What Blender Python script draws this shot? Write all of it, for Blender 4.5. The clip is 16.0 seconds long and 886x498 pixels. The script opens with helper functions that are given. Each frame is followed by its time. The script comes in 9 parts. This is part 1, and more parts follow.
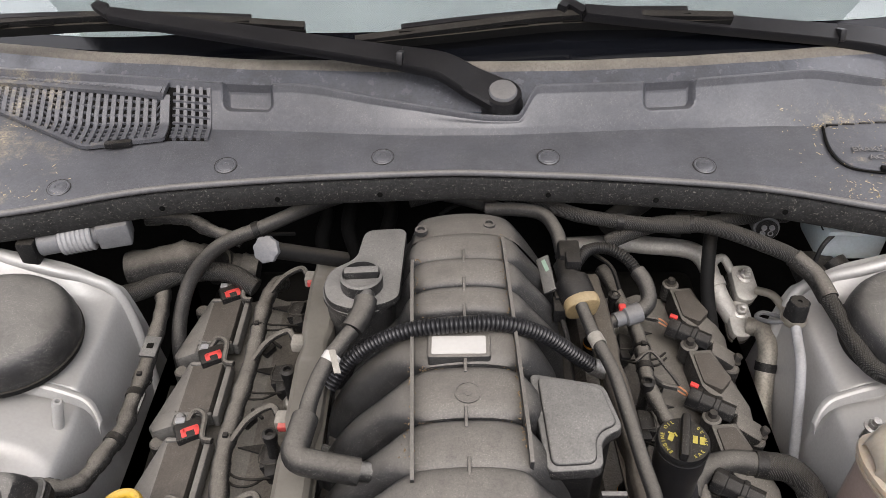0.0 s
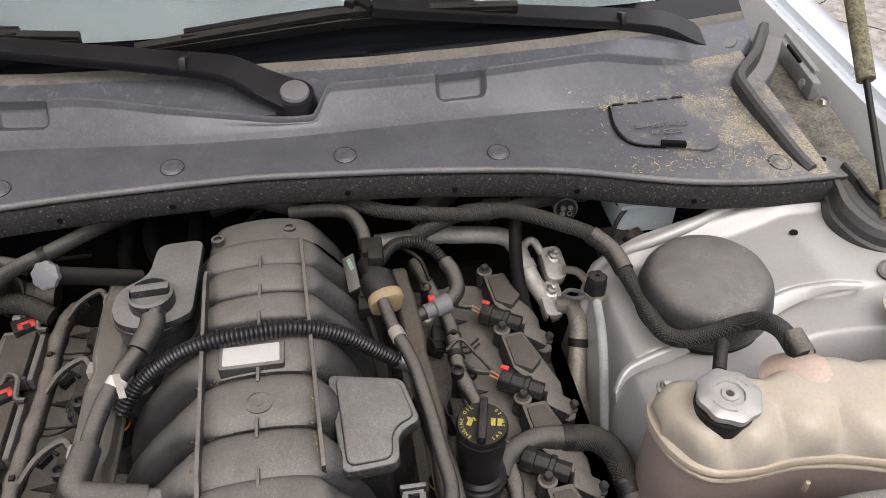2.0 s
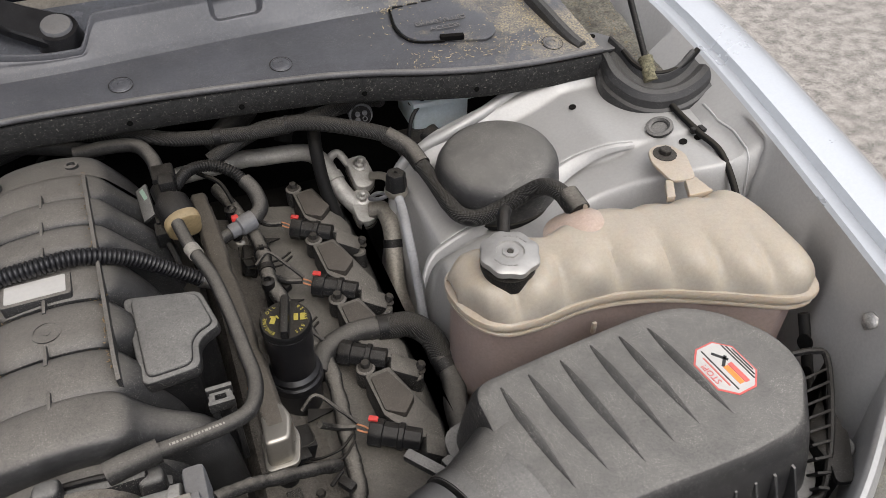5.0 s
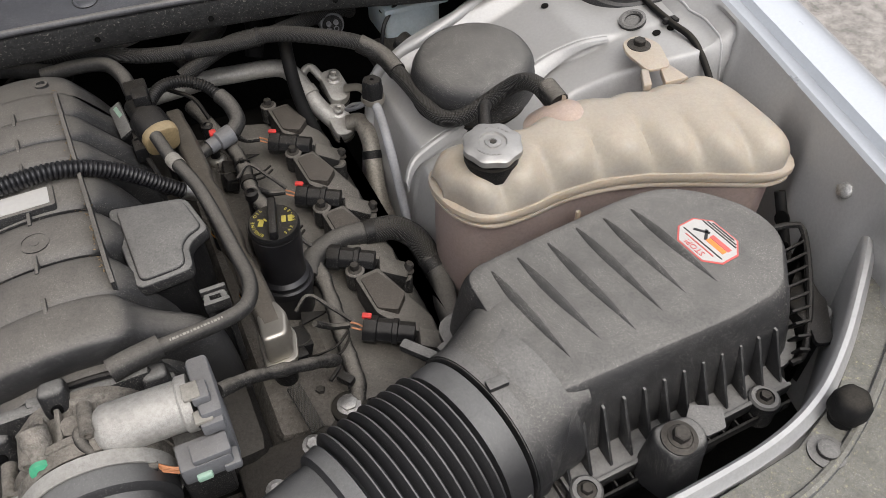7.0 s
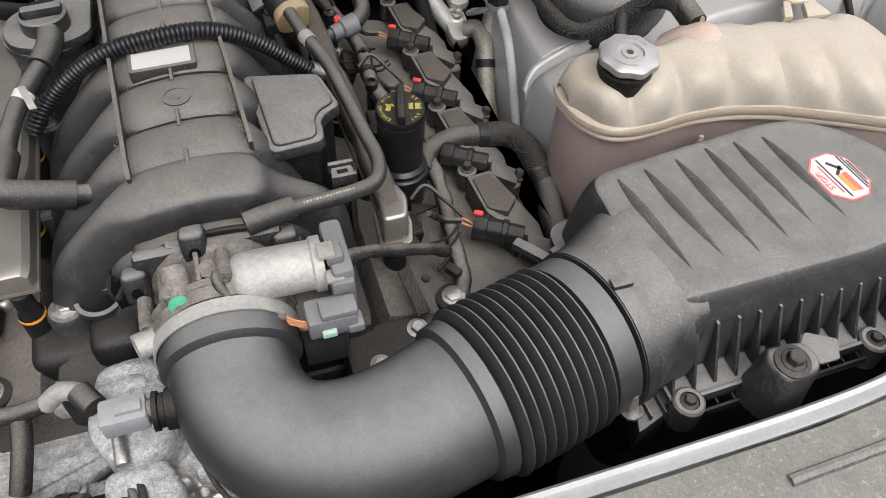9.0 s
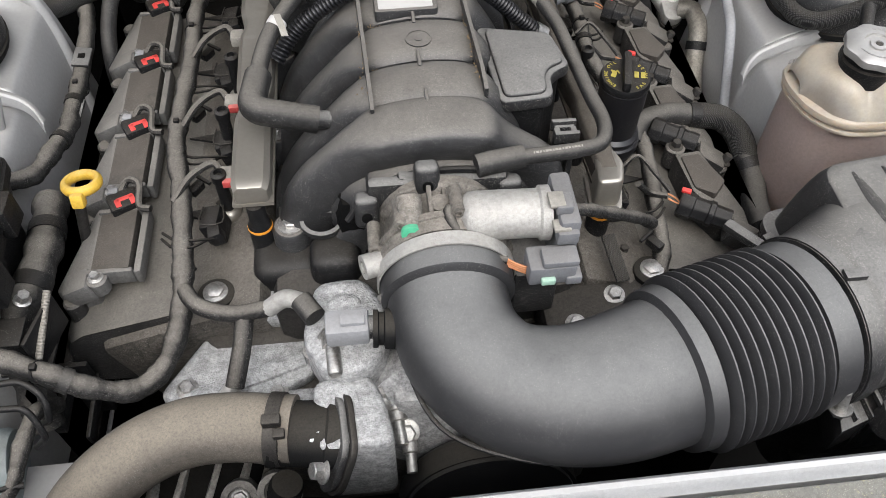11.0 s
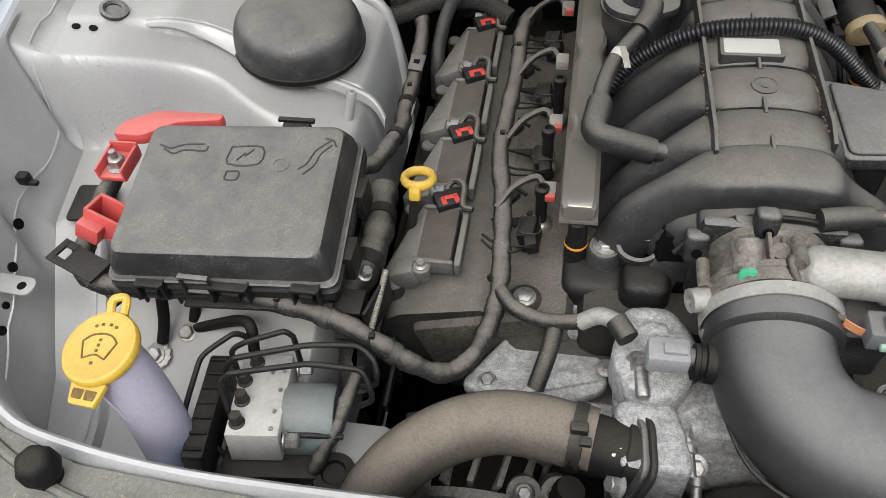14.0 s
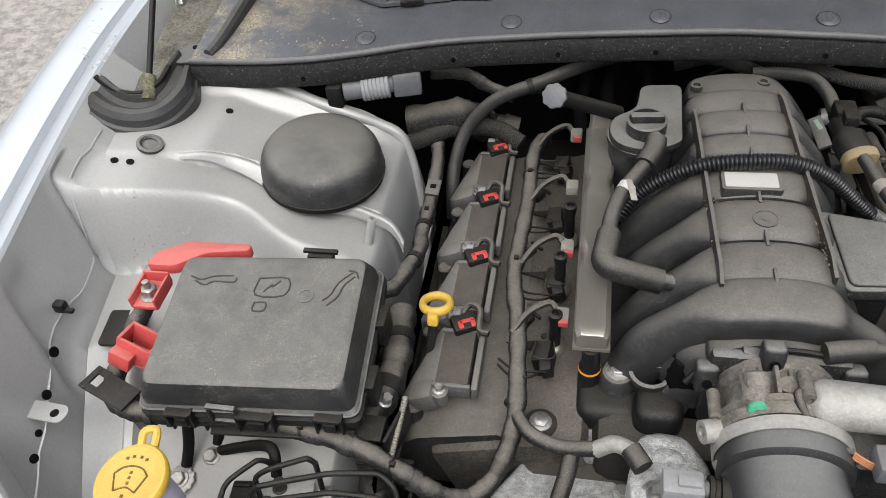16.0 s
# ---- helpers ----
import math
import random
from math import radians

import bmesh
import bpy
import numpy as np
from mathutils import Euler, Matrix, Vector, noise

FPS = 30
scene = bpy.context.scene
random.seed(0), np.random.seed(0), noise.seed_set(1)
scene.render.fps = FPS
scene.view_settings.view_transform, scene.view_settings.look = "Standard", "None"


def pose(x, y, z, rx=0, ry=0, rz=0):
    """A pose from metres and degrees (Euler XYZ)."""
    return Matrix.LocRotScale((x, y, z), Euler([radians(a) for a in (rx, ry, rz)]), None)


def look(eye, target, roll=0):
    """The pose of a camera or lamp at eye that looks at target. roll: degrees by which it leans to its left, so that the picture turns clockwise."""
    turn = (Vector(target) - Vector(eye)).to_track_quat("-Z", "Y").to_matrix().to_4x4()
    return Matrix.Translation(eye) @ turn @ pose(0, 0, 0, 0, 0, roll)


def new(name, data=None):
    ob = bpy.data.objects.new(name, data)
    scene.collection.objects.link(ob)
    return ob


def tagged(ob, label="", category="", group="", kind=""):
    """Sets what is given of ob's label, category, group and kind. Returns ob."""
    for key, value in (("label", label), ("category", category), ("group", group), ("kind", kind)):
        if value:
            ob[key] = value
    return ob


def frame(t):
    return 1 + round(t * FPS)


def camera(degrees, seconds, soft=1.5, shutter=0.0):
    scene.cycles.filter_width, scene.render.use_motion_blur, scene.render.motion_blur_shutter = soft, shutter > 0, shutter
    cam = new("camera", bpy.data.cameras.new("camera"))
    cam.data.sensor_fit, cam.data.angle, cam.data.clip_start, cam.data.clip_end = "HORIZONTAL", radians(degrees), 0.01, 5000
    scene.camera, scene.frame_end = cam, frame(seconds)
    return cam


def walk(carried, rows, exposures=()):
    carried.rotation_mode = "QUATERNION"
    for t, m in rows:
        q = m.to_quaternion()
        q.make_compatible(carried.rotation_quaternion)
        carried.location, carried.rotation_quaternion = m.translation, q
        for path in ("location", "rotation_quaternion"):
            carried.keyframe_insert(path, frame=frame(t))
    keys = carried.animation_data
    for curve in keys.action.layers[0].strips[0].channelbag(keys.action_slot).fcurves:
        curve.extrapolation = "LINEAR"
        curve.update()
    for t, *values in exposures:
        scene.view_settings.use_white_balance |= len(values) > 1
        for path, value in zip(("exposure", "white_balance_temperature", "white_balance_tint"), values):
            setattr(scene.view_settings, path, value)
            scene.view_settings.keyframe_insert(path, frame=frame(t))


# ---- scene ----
cam = camera(59.0, 16.0, soft=0.3)
PATH = [
    (0, (-0.002, 0.071, 1.568), (-0.028, 1.594, 0.272), -0.7),
    (0.5, (0.017, 0.071, 1.568), (0.049, 1.596, 0.274), -0.4),
    (1, (0.039, 0.07, 1.565), (0.125, 1.596, 0.275), -0.2),
    (1.5, (0.068, 0.071, 1.561), (0.237, 1.59, 0.272), 0.3),
    (2, (0.097, 0.069, 1.56), (0.363, 1.572, 0.268), 1.2),
    (2.5, (0.124, 0.067, 1.558), (0.466, 1.553, 0.263), 1.3),
    (3, (0.144, 0.06, 1.555), (0.555, 1.525, 0.258), 1.3),
    (3.5, (0.161, 0.045, 1.547), (0.6, 1.492, 0.238), 0.5),
    (4, (0.171, 0.026, 1.538), (0.664, 1.441, 0.213), 0.6),
    (4.2, (0.174, 0.018, 1.535), (0.689, 1.416, 0.2), 1.0),
    (6.3, (0.162, -0.043, 1.507), (0.736, 1.235, 0.079), -0.5),
    (6.5, (0.158, -0.044, 1.504), (0.732, 1.218, 0.062), -0.7),
    (7, (0.143, -0.047, 1.492), (0.713, 1.188, 0.026), -0.6),
    (7.5, (0.124, -0.048, 1.484), (0.676, 1.165, -0.007), -0.5),
    (8, (0.104, -0.043, 1.473), (0.632, 1.148, -0.044), 0.9),
    (8.2, (0.096, -0.046, 1.472), (0.612, 1.138, -0.054), 1.6),
    (10.3, (-0.005, -0.063, 1.451), (0.237, 1.135, -0.132), 2.0),
    (10.5, (-0.013, -0.064, 1.452), (0.2, 1.139, -0.131), 1.6),
    (11, (-0.038, -0.07, 1.454), (0.113, 1.142, -0.13), 1.0),
    (11.5, (-0.058, -0.078, 1.459), (0.006, 1.145, -0.123), -0.6),
    (12, (-0.081, -0.081, 1.462), (-0.105, 1.152, -0.112), -2.2),
    (12.5, (-0.109, -0.076, 1.462), (-0.197, 1.152, -0.114), -2.8),
    (13, (-0.133, -0.078, 1.469), (-0.312, 1.151, -0.098), -4.2),
    (13.5, (-0.151, -0.084, 1.478), (-0.392, 1.145, -0.081), -4.9),
    (14, (-0.17, -0.094, 1.491), (-0.471, 1.136, -0.057), -5.8),
    (14.5, (-0.181, -0.096, 1.508), (-0.527, 1.142, -0.025), -6.9),
    (15, (-0.186, -0.097, 1.524), (-0.561, 1.189, 0.039), -7.2),
    (15.5, (-0.182, -0.092, 1.535), (-0.563, 1.237, 0.089), -7.2),
    (16, (-0.174, -0.085, 1.547), (-0.52, 1.302, 0.148), -6.3),
]
walk(cam, [(t, look(eye, target, roll)) for t, eye, target, roll in PATH], exposures=((0.0, 0.60, 6570, 12), (1.5, 0.53, 6570, 12), (3.5, 0.22, 6520, 11), (6.5, 0.15, 6450, 10), (8.0, 0.36, 6420, 10), (10.5, 0.60, 6260, 9), (12.0, 0.62, 6300, 8), (14.0, 0.34, 6350, 7), (16.0, 0.34, 6350, 7)))

# ---- world, sky and light ----
world = bpy.data.worlds.new("overcast_sky")
scene.world = world
world.use_nodes = True
wn = world.node_tree
wn.nodes.clear()
sky = wn.nodes.new("ShaderNodeTexSky")
sky.sky_type, sky.sun_disc = "NISHITA", False
sky.sun_elevation, sky.sun_rotation = radians(55), radians(200)
sky.air_density, sky.dust_density, sky.ozone_density = 1.0, 6.0, 1.0
veil = wn.nodes.new("ShaderNodeMix")
veil.data_type = "RGBA"
veil.inputs[0].default_value = 0.8
veil.inputs[7].default_value = (8.7, 8.62, 8.95, 1)
wbg = wn.nodes.new("ShaderNodeBackground")
wbg.inputs[1].default_value = 0.15
wout = wn.nodes.new("ShaderNodeOutputWorld")
wn.links.new(sky.outputs[0], veil.inputs[6])
wtc = wn.nodes.new("ShaderNodeTexCoord")
wsep = wn.nodes.new("ShaderNodeSeparateXYZ")
wn.links.new(wtc.outputs["Generated"], wsep.inputs[0])
wrise = wn.nodes.new("ShaderNodeMapRange")
wrise.inputs[1].default_value, wrise.inputs[2].default_value, wrise.inputs[3].default_value, wrise.inputs[4].default_value = 0.0, 1.0, 0.12, 1.85
wn.links.new(wsep.outputs[2], wrise.inputs[0])
wmul = wn.nodes.new("ShaderNodeVectorMath")
wmul.operation = "SCALE"
wn.links.new(veil.outputs[2], wmul.inputs[0])
wn.links.new(wrise.outputs[0], wmul.inputs["Scale"])
wn.links.new(wmul.outputs[0], wbg.inputs[0])
wn.links.new(wbg.outputs[0], wout.inputs[0])

sun_data = bpy.data.lights.new("sun", "SUN")
sun_data.energy, sun_data.angle, sun_data.color = 1.2, radians(25), (1.0, 0.975, 0.955)
sun = new("sun", sun_data)
sun.matrix_world = look((0.6, -1.6, 4.0), (0, 0.5, 0.9))


# ---- materials ----
def mat(name, base, rough=0.6, metal=0.0, dust=0.0, dust_lit_col=(0.22, 0.19, 0.145), grain=0.12, scale=60.0,
        bump=0.28, bump_scale=800.0, speck=0.0, coat=0.0, island=0.0, trans=0.0, sss=0.0, spec=0.4, powder=-0.1, wear=0.0, wear_col=(0.5, 0.48, 0.44)):
    """A procedural surface: two scales of tone, dust and painted top light on upward faces, pale specks and fine
    relief.
    """
    m = bpy.data.materials.new(name)
    m.use_nodes = True
    nt = m.node_tree
    b = nt.nodes["Principled BSDF"]
    N, L = nt.nodes.new, nt.links.new
    tc = N("ShaderNodeTexCoord")

    def noise_at(sc, detail=4.0, rough_=0.6):
        n = N("ShaderNodeTexNoise")
        n.inputs["Scale"].default_value, n.inputs["Detail"].default_value, n.inputs["Roughness"].default_value = sc, detail, rough_
        L(tc.outputs["Object"], n.inputs["Vector"])
        return n

    def ramp(src, lo, hi):
        r = N("ShaderNodeMapRange")
        r.inputs[1].default_value, r.inputs[2].default_value = lo, hi
        r.interpolation_type = "SMOOTHSTEP"
        L(src, r.inputs[0])
        return r.outputs[0]

    def mix(fac, a, c):
        x = N("ShaderNodeMix")
        x.data_type = "RGBA"
        for s, v in ((x.inputs[0], fac), (x.inputs[6], a), (x.inputs[7], c)):
            if isinstance(v, (tuple, list)):
                s.default_value = (*v[:3], 1)
            elif isinstance(v, (int, float)):
                s.default_value = v
            else:
                L(v, s)
        return x.outputs[2]

    def times(a, c):
        x = N("ShaderNodeMath")
        x.operation = "MULTIPLY"
        L(a, x.inputs[0])
        if isinstance(c, (int, float)):
            x.inputs[1].default_value = c
        else:
            L(c, x.inputs[1])
        return x.outputs[0]

    big, fine = noise_at(scale * 0.18, 3), noise_at(scale, 5)
    dark = tuple(c * (1 - grain * 0.9) for c in base)
    lite = tuple(min(1, c * (1 + grain * 0.9)) for c in base)
    col = mix(ramp(big.outputs[0], 0.3, 0.7), dark, lite)
    col = mix(times(ramp(fine.outputs[0], 0.35, 0.7), grain), col, tuple(min(1, c * 1.7) for c in base))
    mid = noise_at(260, 6, 0.8)
    tone = N("ShaderNodeMapRange")
    tone.inputs[1].default_value, tone.inputs[2].default_value = 0.34, 0.66
    tone.inputs[3].default_value, tone.inputs[4].default_value = 1 - grain * 1.2, 1 + grain * 1.2
    L(mid.outputs[0], tone.inputs[0])
    sc_ = N("ShaderNodeVectorMath")
    sc_.operation = "SCALE"
    L(col, sc_.inputs[0])
    L(tone.outputs[0], sc_.inputs["Scale"])
    col = sc_.outputs[0]
    rg = N("ShaderNodeMath")
    rg.operation = "MULTIPLY_ADD"
    rg.inputs[1].default_value, rg.inputs[2].default_value = 0.25, rough - 0.125
    L(fine.outputs[0], rg.inputs[0])
    rough_out = rg.outputs[0]
    if wear > 0:
        wn_ = noise_at(scale * 0.7, 8, 0.75)
        col = mix(times(ramp(wn_.outputs[0], 0.56, 0.66), wear), col, wear_col)
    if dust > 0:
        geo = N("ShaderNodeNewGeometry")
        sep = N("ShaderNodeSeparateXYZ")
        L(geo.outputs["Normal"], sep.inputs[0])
        # Real dust, but the ramp also paints tops lit and flanks shaded.
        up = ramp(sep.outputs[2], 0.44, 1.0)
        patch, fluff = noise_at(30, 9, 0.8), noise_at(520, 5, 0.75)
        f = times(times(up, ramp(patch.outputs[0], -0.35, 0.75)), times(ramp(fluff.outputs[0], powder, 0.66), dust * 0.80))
        col = mix(f, col, dust_lit_col)
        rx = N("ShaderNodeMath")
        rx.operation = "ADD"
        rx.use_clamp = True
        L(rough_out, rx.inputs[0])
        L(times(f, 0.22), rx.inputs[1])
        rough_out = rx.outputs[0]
    if speck > 0:
        gate = noise_at(30, 3)
        for sc, lo in ((620, 0.36), (1200, 0.25)):
            v = N("ShaderNodeTexVoronoi")
            v.inputs["Scale"].default_value = sc
            L(tc.outputs["Object"], v.inputs["Vector"])
            pick = N("ShaderNodeSeparateColor")
            L(v.outputs["Color"], pick.inputs[0])
            some = times(ramp(pick.outputs[0], 0.38, 0.75), ramp(gate.outputs[0], lo, 0.65))
            col = mix(times(times(ramp(v.outputs["Distance"], 0.34, 0.16), some), speck * 0.62), col, (0.42, 0.40, 0.36))
    if island > 0:
        g2 = N("ShaderNodeNewGeometry")
        col = mix(times(g2.outputs["Random Per Island"], island), col, tuple(min(1, c * 2.2) for c in base))
    L(col, b.inputs["Base Color"])
    L(rough_out, b.inputs["Roughness"])
    b.inputs["Metallic"].default_value = metal
    b.inputs["Specular IOR Level"].default_value = spec
    b.inputs["Coat Weight"].default_value = coat
    b.inputs["Coat Roughness"].default_value = 0.12
    b.inputs["Transmission Weight"].default_value = trans
    if sss:
        b.inputs["Subsurface Weight"].default_value = sss
        b.inputs["Subsurface Radius"].default_value = (0.03, 0.02, 0.012)
        b.inputs["Subsurface Scale"].default_value = 0.4
    if bump > 0:
        bn = noise_at(bump_scale, 3)
        bp = N("ShaderNodeBump")
        bp.inputs["Strength"].default_value, bp.inputs["Distance"].default_value = bump, 0.0015
        L(bn.outputs[0], bp.inputs["Height"])
        L(bp.outputs[0], b.inputs["Normal"])
    return m


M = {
    "plastic": mat("black_plastic", (0.018, 0.018, 0.0185), 0.42, dust=1.1, dust_lit_col=(0.225, 0.217, 0.20), speck=0.9, grain=0.3, spec=0.28),
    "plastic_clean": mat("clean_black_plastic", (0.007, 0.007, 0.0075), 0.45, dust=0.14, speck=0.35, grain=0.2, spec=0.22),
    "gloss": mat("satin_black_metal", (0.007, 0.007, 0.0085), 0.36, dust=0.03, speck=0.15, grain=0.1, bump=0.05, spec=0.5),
    "duct": mat("duct_rubber_plastic", (0.024, 0.024, 0.025), 0.46, dust=0.85, dust_lit_col=(0.205, 0.202, 0.192), speck=0.3, grain=0.10, bump=0.05, powder=-0.5, spec=0.42),
    "manifold": mat("manifold_plastic", (0.023, 0.023, 0.0235), 0.42, dust=0.92, dust_lit_col=(0.215, 0.197, 0.17), speck=0.7, grain=0.3, spec=0.42, powder=-0.1),
    "cover": mat("valve_cover_plastic", (0.017, 0.0165, 0.016), 0.55, dust=0.90, dust_lit_col=(0.222, 0.202, 0.172), speck=0.7, grain=0.4, spec=0.25),
    "coil": mat("coil_resin", (0.082, 0.080, 0.076), 0.5, dust=0.8, dust_lit_col=(0.22, 0.20, 0.17), grain=0.3, speck=0.5),
    "coil_pit": mat("coil_potting", (0.029, 0.025, 0.021), 0.65, dust=0.8, dust_lit_col=(0.125, 0.108, 0.088), grain=0.4, bump=0.5, speck=0.4),
    "rubber": mat("black_rubber", (0.007, 0.007, 0.007), 0.7, dust=0.2, grain=0.25, spec=0.16),
    "hose": mat("weathered_hose", (0.019, 0.0185, 0.018), 0.55, dust=0.72, dust_lit_col=(0.21, 0.192, 0.165), grain=0.35, speck=0.3, spec=0.25),
    "hose_tan": mat("dusty_radiator_hose", (0.072, 0.063, 0.052), 0.7, dust=0.95, dust_lit_col=(0.25, 0.215, 0.165), grain=0.25, scale=30, powder=0.0, speck=0.3),
    "dash": mat("sky_tinted_dashboard", (0.175, 0.20, 0.205), 0.7, grain=0.15, scale=8),
    "tape": mat("harness_tape", (0.014, 0.0135, 0.013), 0.62, dust=0.85, dust_lit_col=(0.24, 0.218, 0.185), grain=0.6, scale=140, bump=1.0, bump_scale=240, speck=0.6, spec=0.2),
    "cowl": mat("cowl_plastic", (0.063, 0.065, 0.074), 0.40, dust=0.16, dust_lit_col=(0.19, 0.185, 0.17), speck=0.45, grain=0.18, spec=0.6, powder=0.0, bump=0.12),
    "foam": mat("foam_seal", (0.017, 0.017, 0.017), 0.85, grain=0.4, wear=0.9, wear_col=(0.20, 0.19, 0.17), scale=420, bump=0.9),
    "silver": mat("silver_paint", (0.39, 0.387, 0.378), 0.46, 0.28, dust=0.45, dust_lit_col=(0.34, 0.315, 0.265), grain=0.06, scale=20, bump=0.03, coat=0.08, speck=0.25),
    "silver_out": mat("outer_silver_paint", (0.52, 0.54, 0.56), 0.30, 0.5, grain=0.03, scale=10, bump=0.0, coat=0.8),
    "alu": mat("cast_aluminium", (0.34, 0.34, 0.335), 0.55, 0.2, dust=0.25, dust_lit_col=(0.36, 0.34, 0.30), grain=0.35, scale=650, bump=1.0, bump_scale=600, wear=0.5, wear_col=(0.13, 0.125, 0.12), speck=1.0),
    "alu_bright": mat("machined_aluminium", (0.37, 0.36, 0.335), 0.52, 0.45, dust=0.4, dust_lit_col=(0.34, 0.31, 0.26), grain=0.15, scale=300, bump=0.5, wear=0.3, wear_col=(0.24, 0.22, 0.19), speck=0.9),
    "steel": mat("zinc_steel", (0.42, 0.41, 0.39), 0.42, 0.9, dust=0.3, grain=0.3, wear=0.35, wear_col=(0.15, 0.10, 0.07)),
    "iron": mat("dark_iron", (0.026, 0.024, 0.022), 0.6, 0.4, dust=0.25, grain=0.4, scale=40, bump=0.4),
    "rail": mat("satin_rail_metal", (0.36, 0.335, 0.29), 0.34, 0.75, dust=0.3, dust_lit_col=(0.26, 0.235, 0.195), grain=0.05, bump=0.05, speck=0.3),
    "tank": mat("aged_white_plastic", (0.37, 0.316, 0.25), 0.34, dust=0.12, dust_lit_col=(0.5, 0.46, 0.37), grain=0.07, scale=36, bump=0.04, sss=0.35, wear=0.10, wear_col=(0.46, 0.29, 0.22)),
    "tank_low": mat("plastic_with_coolant_behind", (0.265, 0.208, 0.188), 0.4, dust=0.15, grain=0.10, scale=14, bump=0.05, sss=0.2),
    "washer": mat("washer_tube_plastic", (0.40, 0.375, 0.45), 0.42, grain=0.08, scale=12, sss=0.3, dust=0.2),
    "yellow": mat("yellow_plastic", (0.58, 0.37, 0.045), 0.45, dust=0.6, dust_lit_col=(0.42, 0.30, 0.12), grain=0.12, speck=0.5),
    "red": mat("red_plastic", (0.50, 0.075, 0.07), 0.45, dust=0.5, dust_lit_col=(0.45, 0.25, 0.2), grain=0.1, speck=0.2),
    "red_tab": mat("bright_red_plastic", (0.58, 0.045, 0.04), 0.4, grain=0.05, dust=0.2),
    "orange": mat("orange_ring", (0.75, 0.30, 0.03), 0.4, grain=0.1),
    "green": mat("green_plastic", (0.07, 0.36, 0.20), 0.5, grain=0.1, dust=0.2),
    "amber": mat("amber_elastomer", (0.27, 0.205, 0.11), 0.55, dust=0.4, grain=0.15),
    "grey": mat("grey_plastic", (0.13, 0.133, 0.14), 0.5, dust=0.4, grain=0.12, speck=0.3),
    "grey_lt": mat("light_grey_plastic", (0.25, 0.252, 0.258), 0.5, dust=0.3, grain=0.12, speck=0.3),
    "tag": mat("grubby_pale_tape", (0.24, 0.228, 0.20), 0.55, dust=0.3, grain=0.2, speck=0.2),
    "white": mat("white_label_paper", (0.50, 0.49, 0.47), 0.5, dust=0.4, dust_lit_col=(0.36, 0.33, 0.28), grain=0.05),
    "ink_black": mat("black_ink", (0.02, 0.02, 0.02), 0.5, grain=0.1, bump=0),
    "ink_red": mat("red_ink", (0.55, 0.10, 0.09), 0.5, grain=0.1, bump=0, dust=0.2),
    "ink_orange": mat("orange_ink", (0.75, 0.22, 0.05), 0.5, grain=0.1, bump=0),
    "ink_yellow": mat("yellow_ink", (0.46, 0.38, 0.05), 0.5, grain=0.2, bump=0, dust=0.3),
    "ink_white": mat("white_ink", (0.75, 0.75, 0.73), 0.6, grain=0.1, bump=0),
    "ink_brown": mat("worn_brown_print", (0.12, 0.075, 0.02), 0.6, grain=0.4, bump=0, wear=0.5, wear_col=(0.40, 0.26, 0.05)),
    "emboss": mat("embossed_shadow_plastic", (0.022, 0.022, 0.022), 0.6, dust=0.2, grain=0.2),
    "copper": mat("orange_wire", (0.50, 0.20, 0.08), 0.5, grain=0.1, dust=0.3),
    "blue_tank": mat("pale_blue_plastic", (0.44, 0.50, 0.52), 0.45, grain=0.08, sss=0.2),
    "moss": mat("mossy_sleeve", (0.13, 0.12, 0.075), 0.85, grain=0.6, scale=200, bump=0.8, wear=0.6, wear_col=(0.28, 0.27, 0.18)),
    "leaf": mat("dry_leaf", (0.34, 0.17, 0.07), 0.7, grain=0.3, scale=100),
    "dirt": mat("gutter_dirt", (0.12, 0.112, 0.09), 0.9, grain=0.5, scale=90, bump=1.0, wear=0.6, wear_col=(0.26, 0.22, 0.13)),
    "asphalt": mat("asphalt", (0.20, 0.185, 0.165), 0.9, grain=0.5, scale=110, bump=1.0, bump_scale=120, speck=0.0, wear=0.6, wear_col=(0.34, 0.31, 0.28)),
    # Underbody black that also paints the shade in holes, gaps and depths.
    "void": mat("underbody_shade_black", (0.003, 0.003, 0.003), 0.9, dust=0.04, grain=0.5, spec=0.1),
    "shroud": mat("radiator_cover_plastic", (0.068, 0.070, 0.071), 0.55, dust=0.7, dust_lit_col=(0.27, 0.255, 0.20), speck=1.0, grain=0.35, wear=0.7, wear_col=(0.40, 0.37, 0.19), scale=300),
}


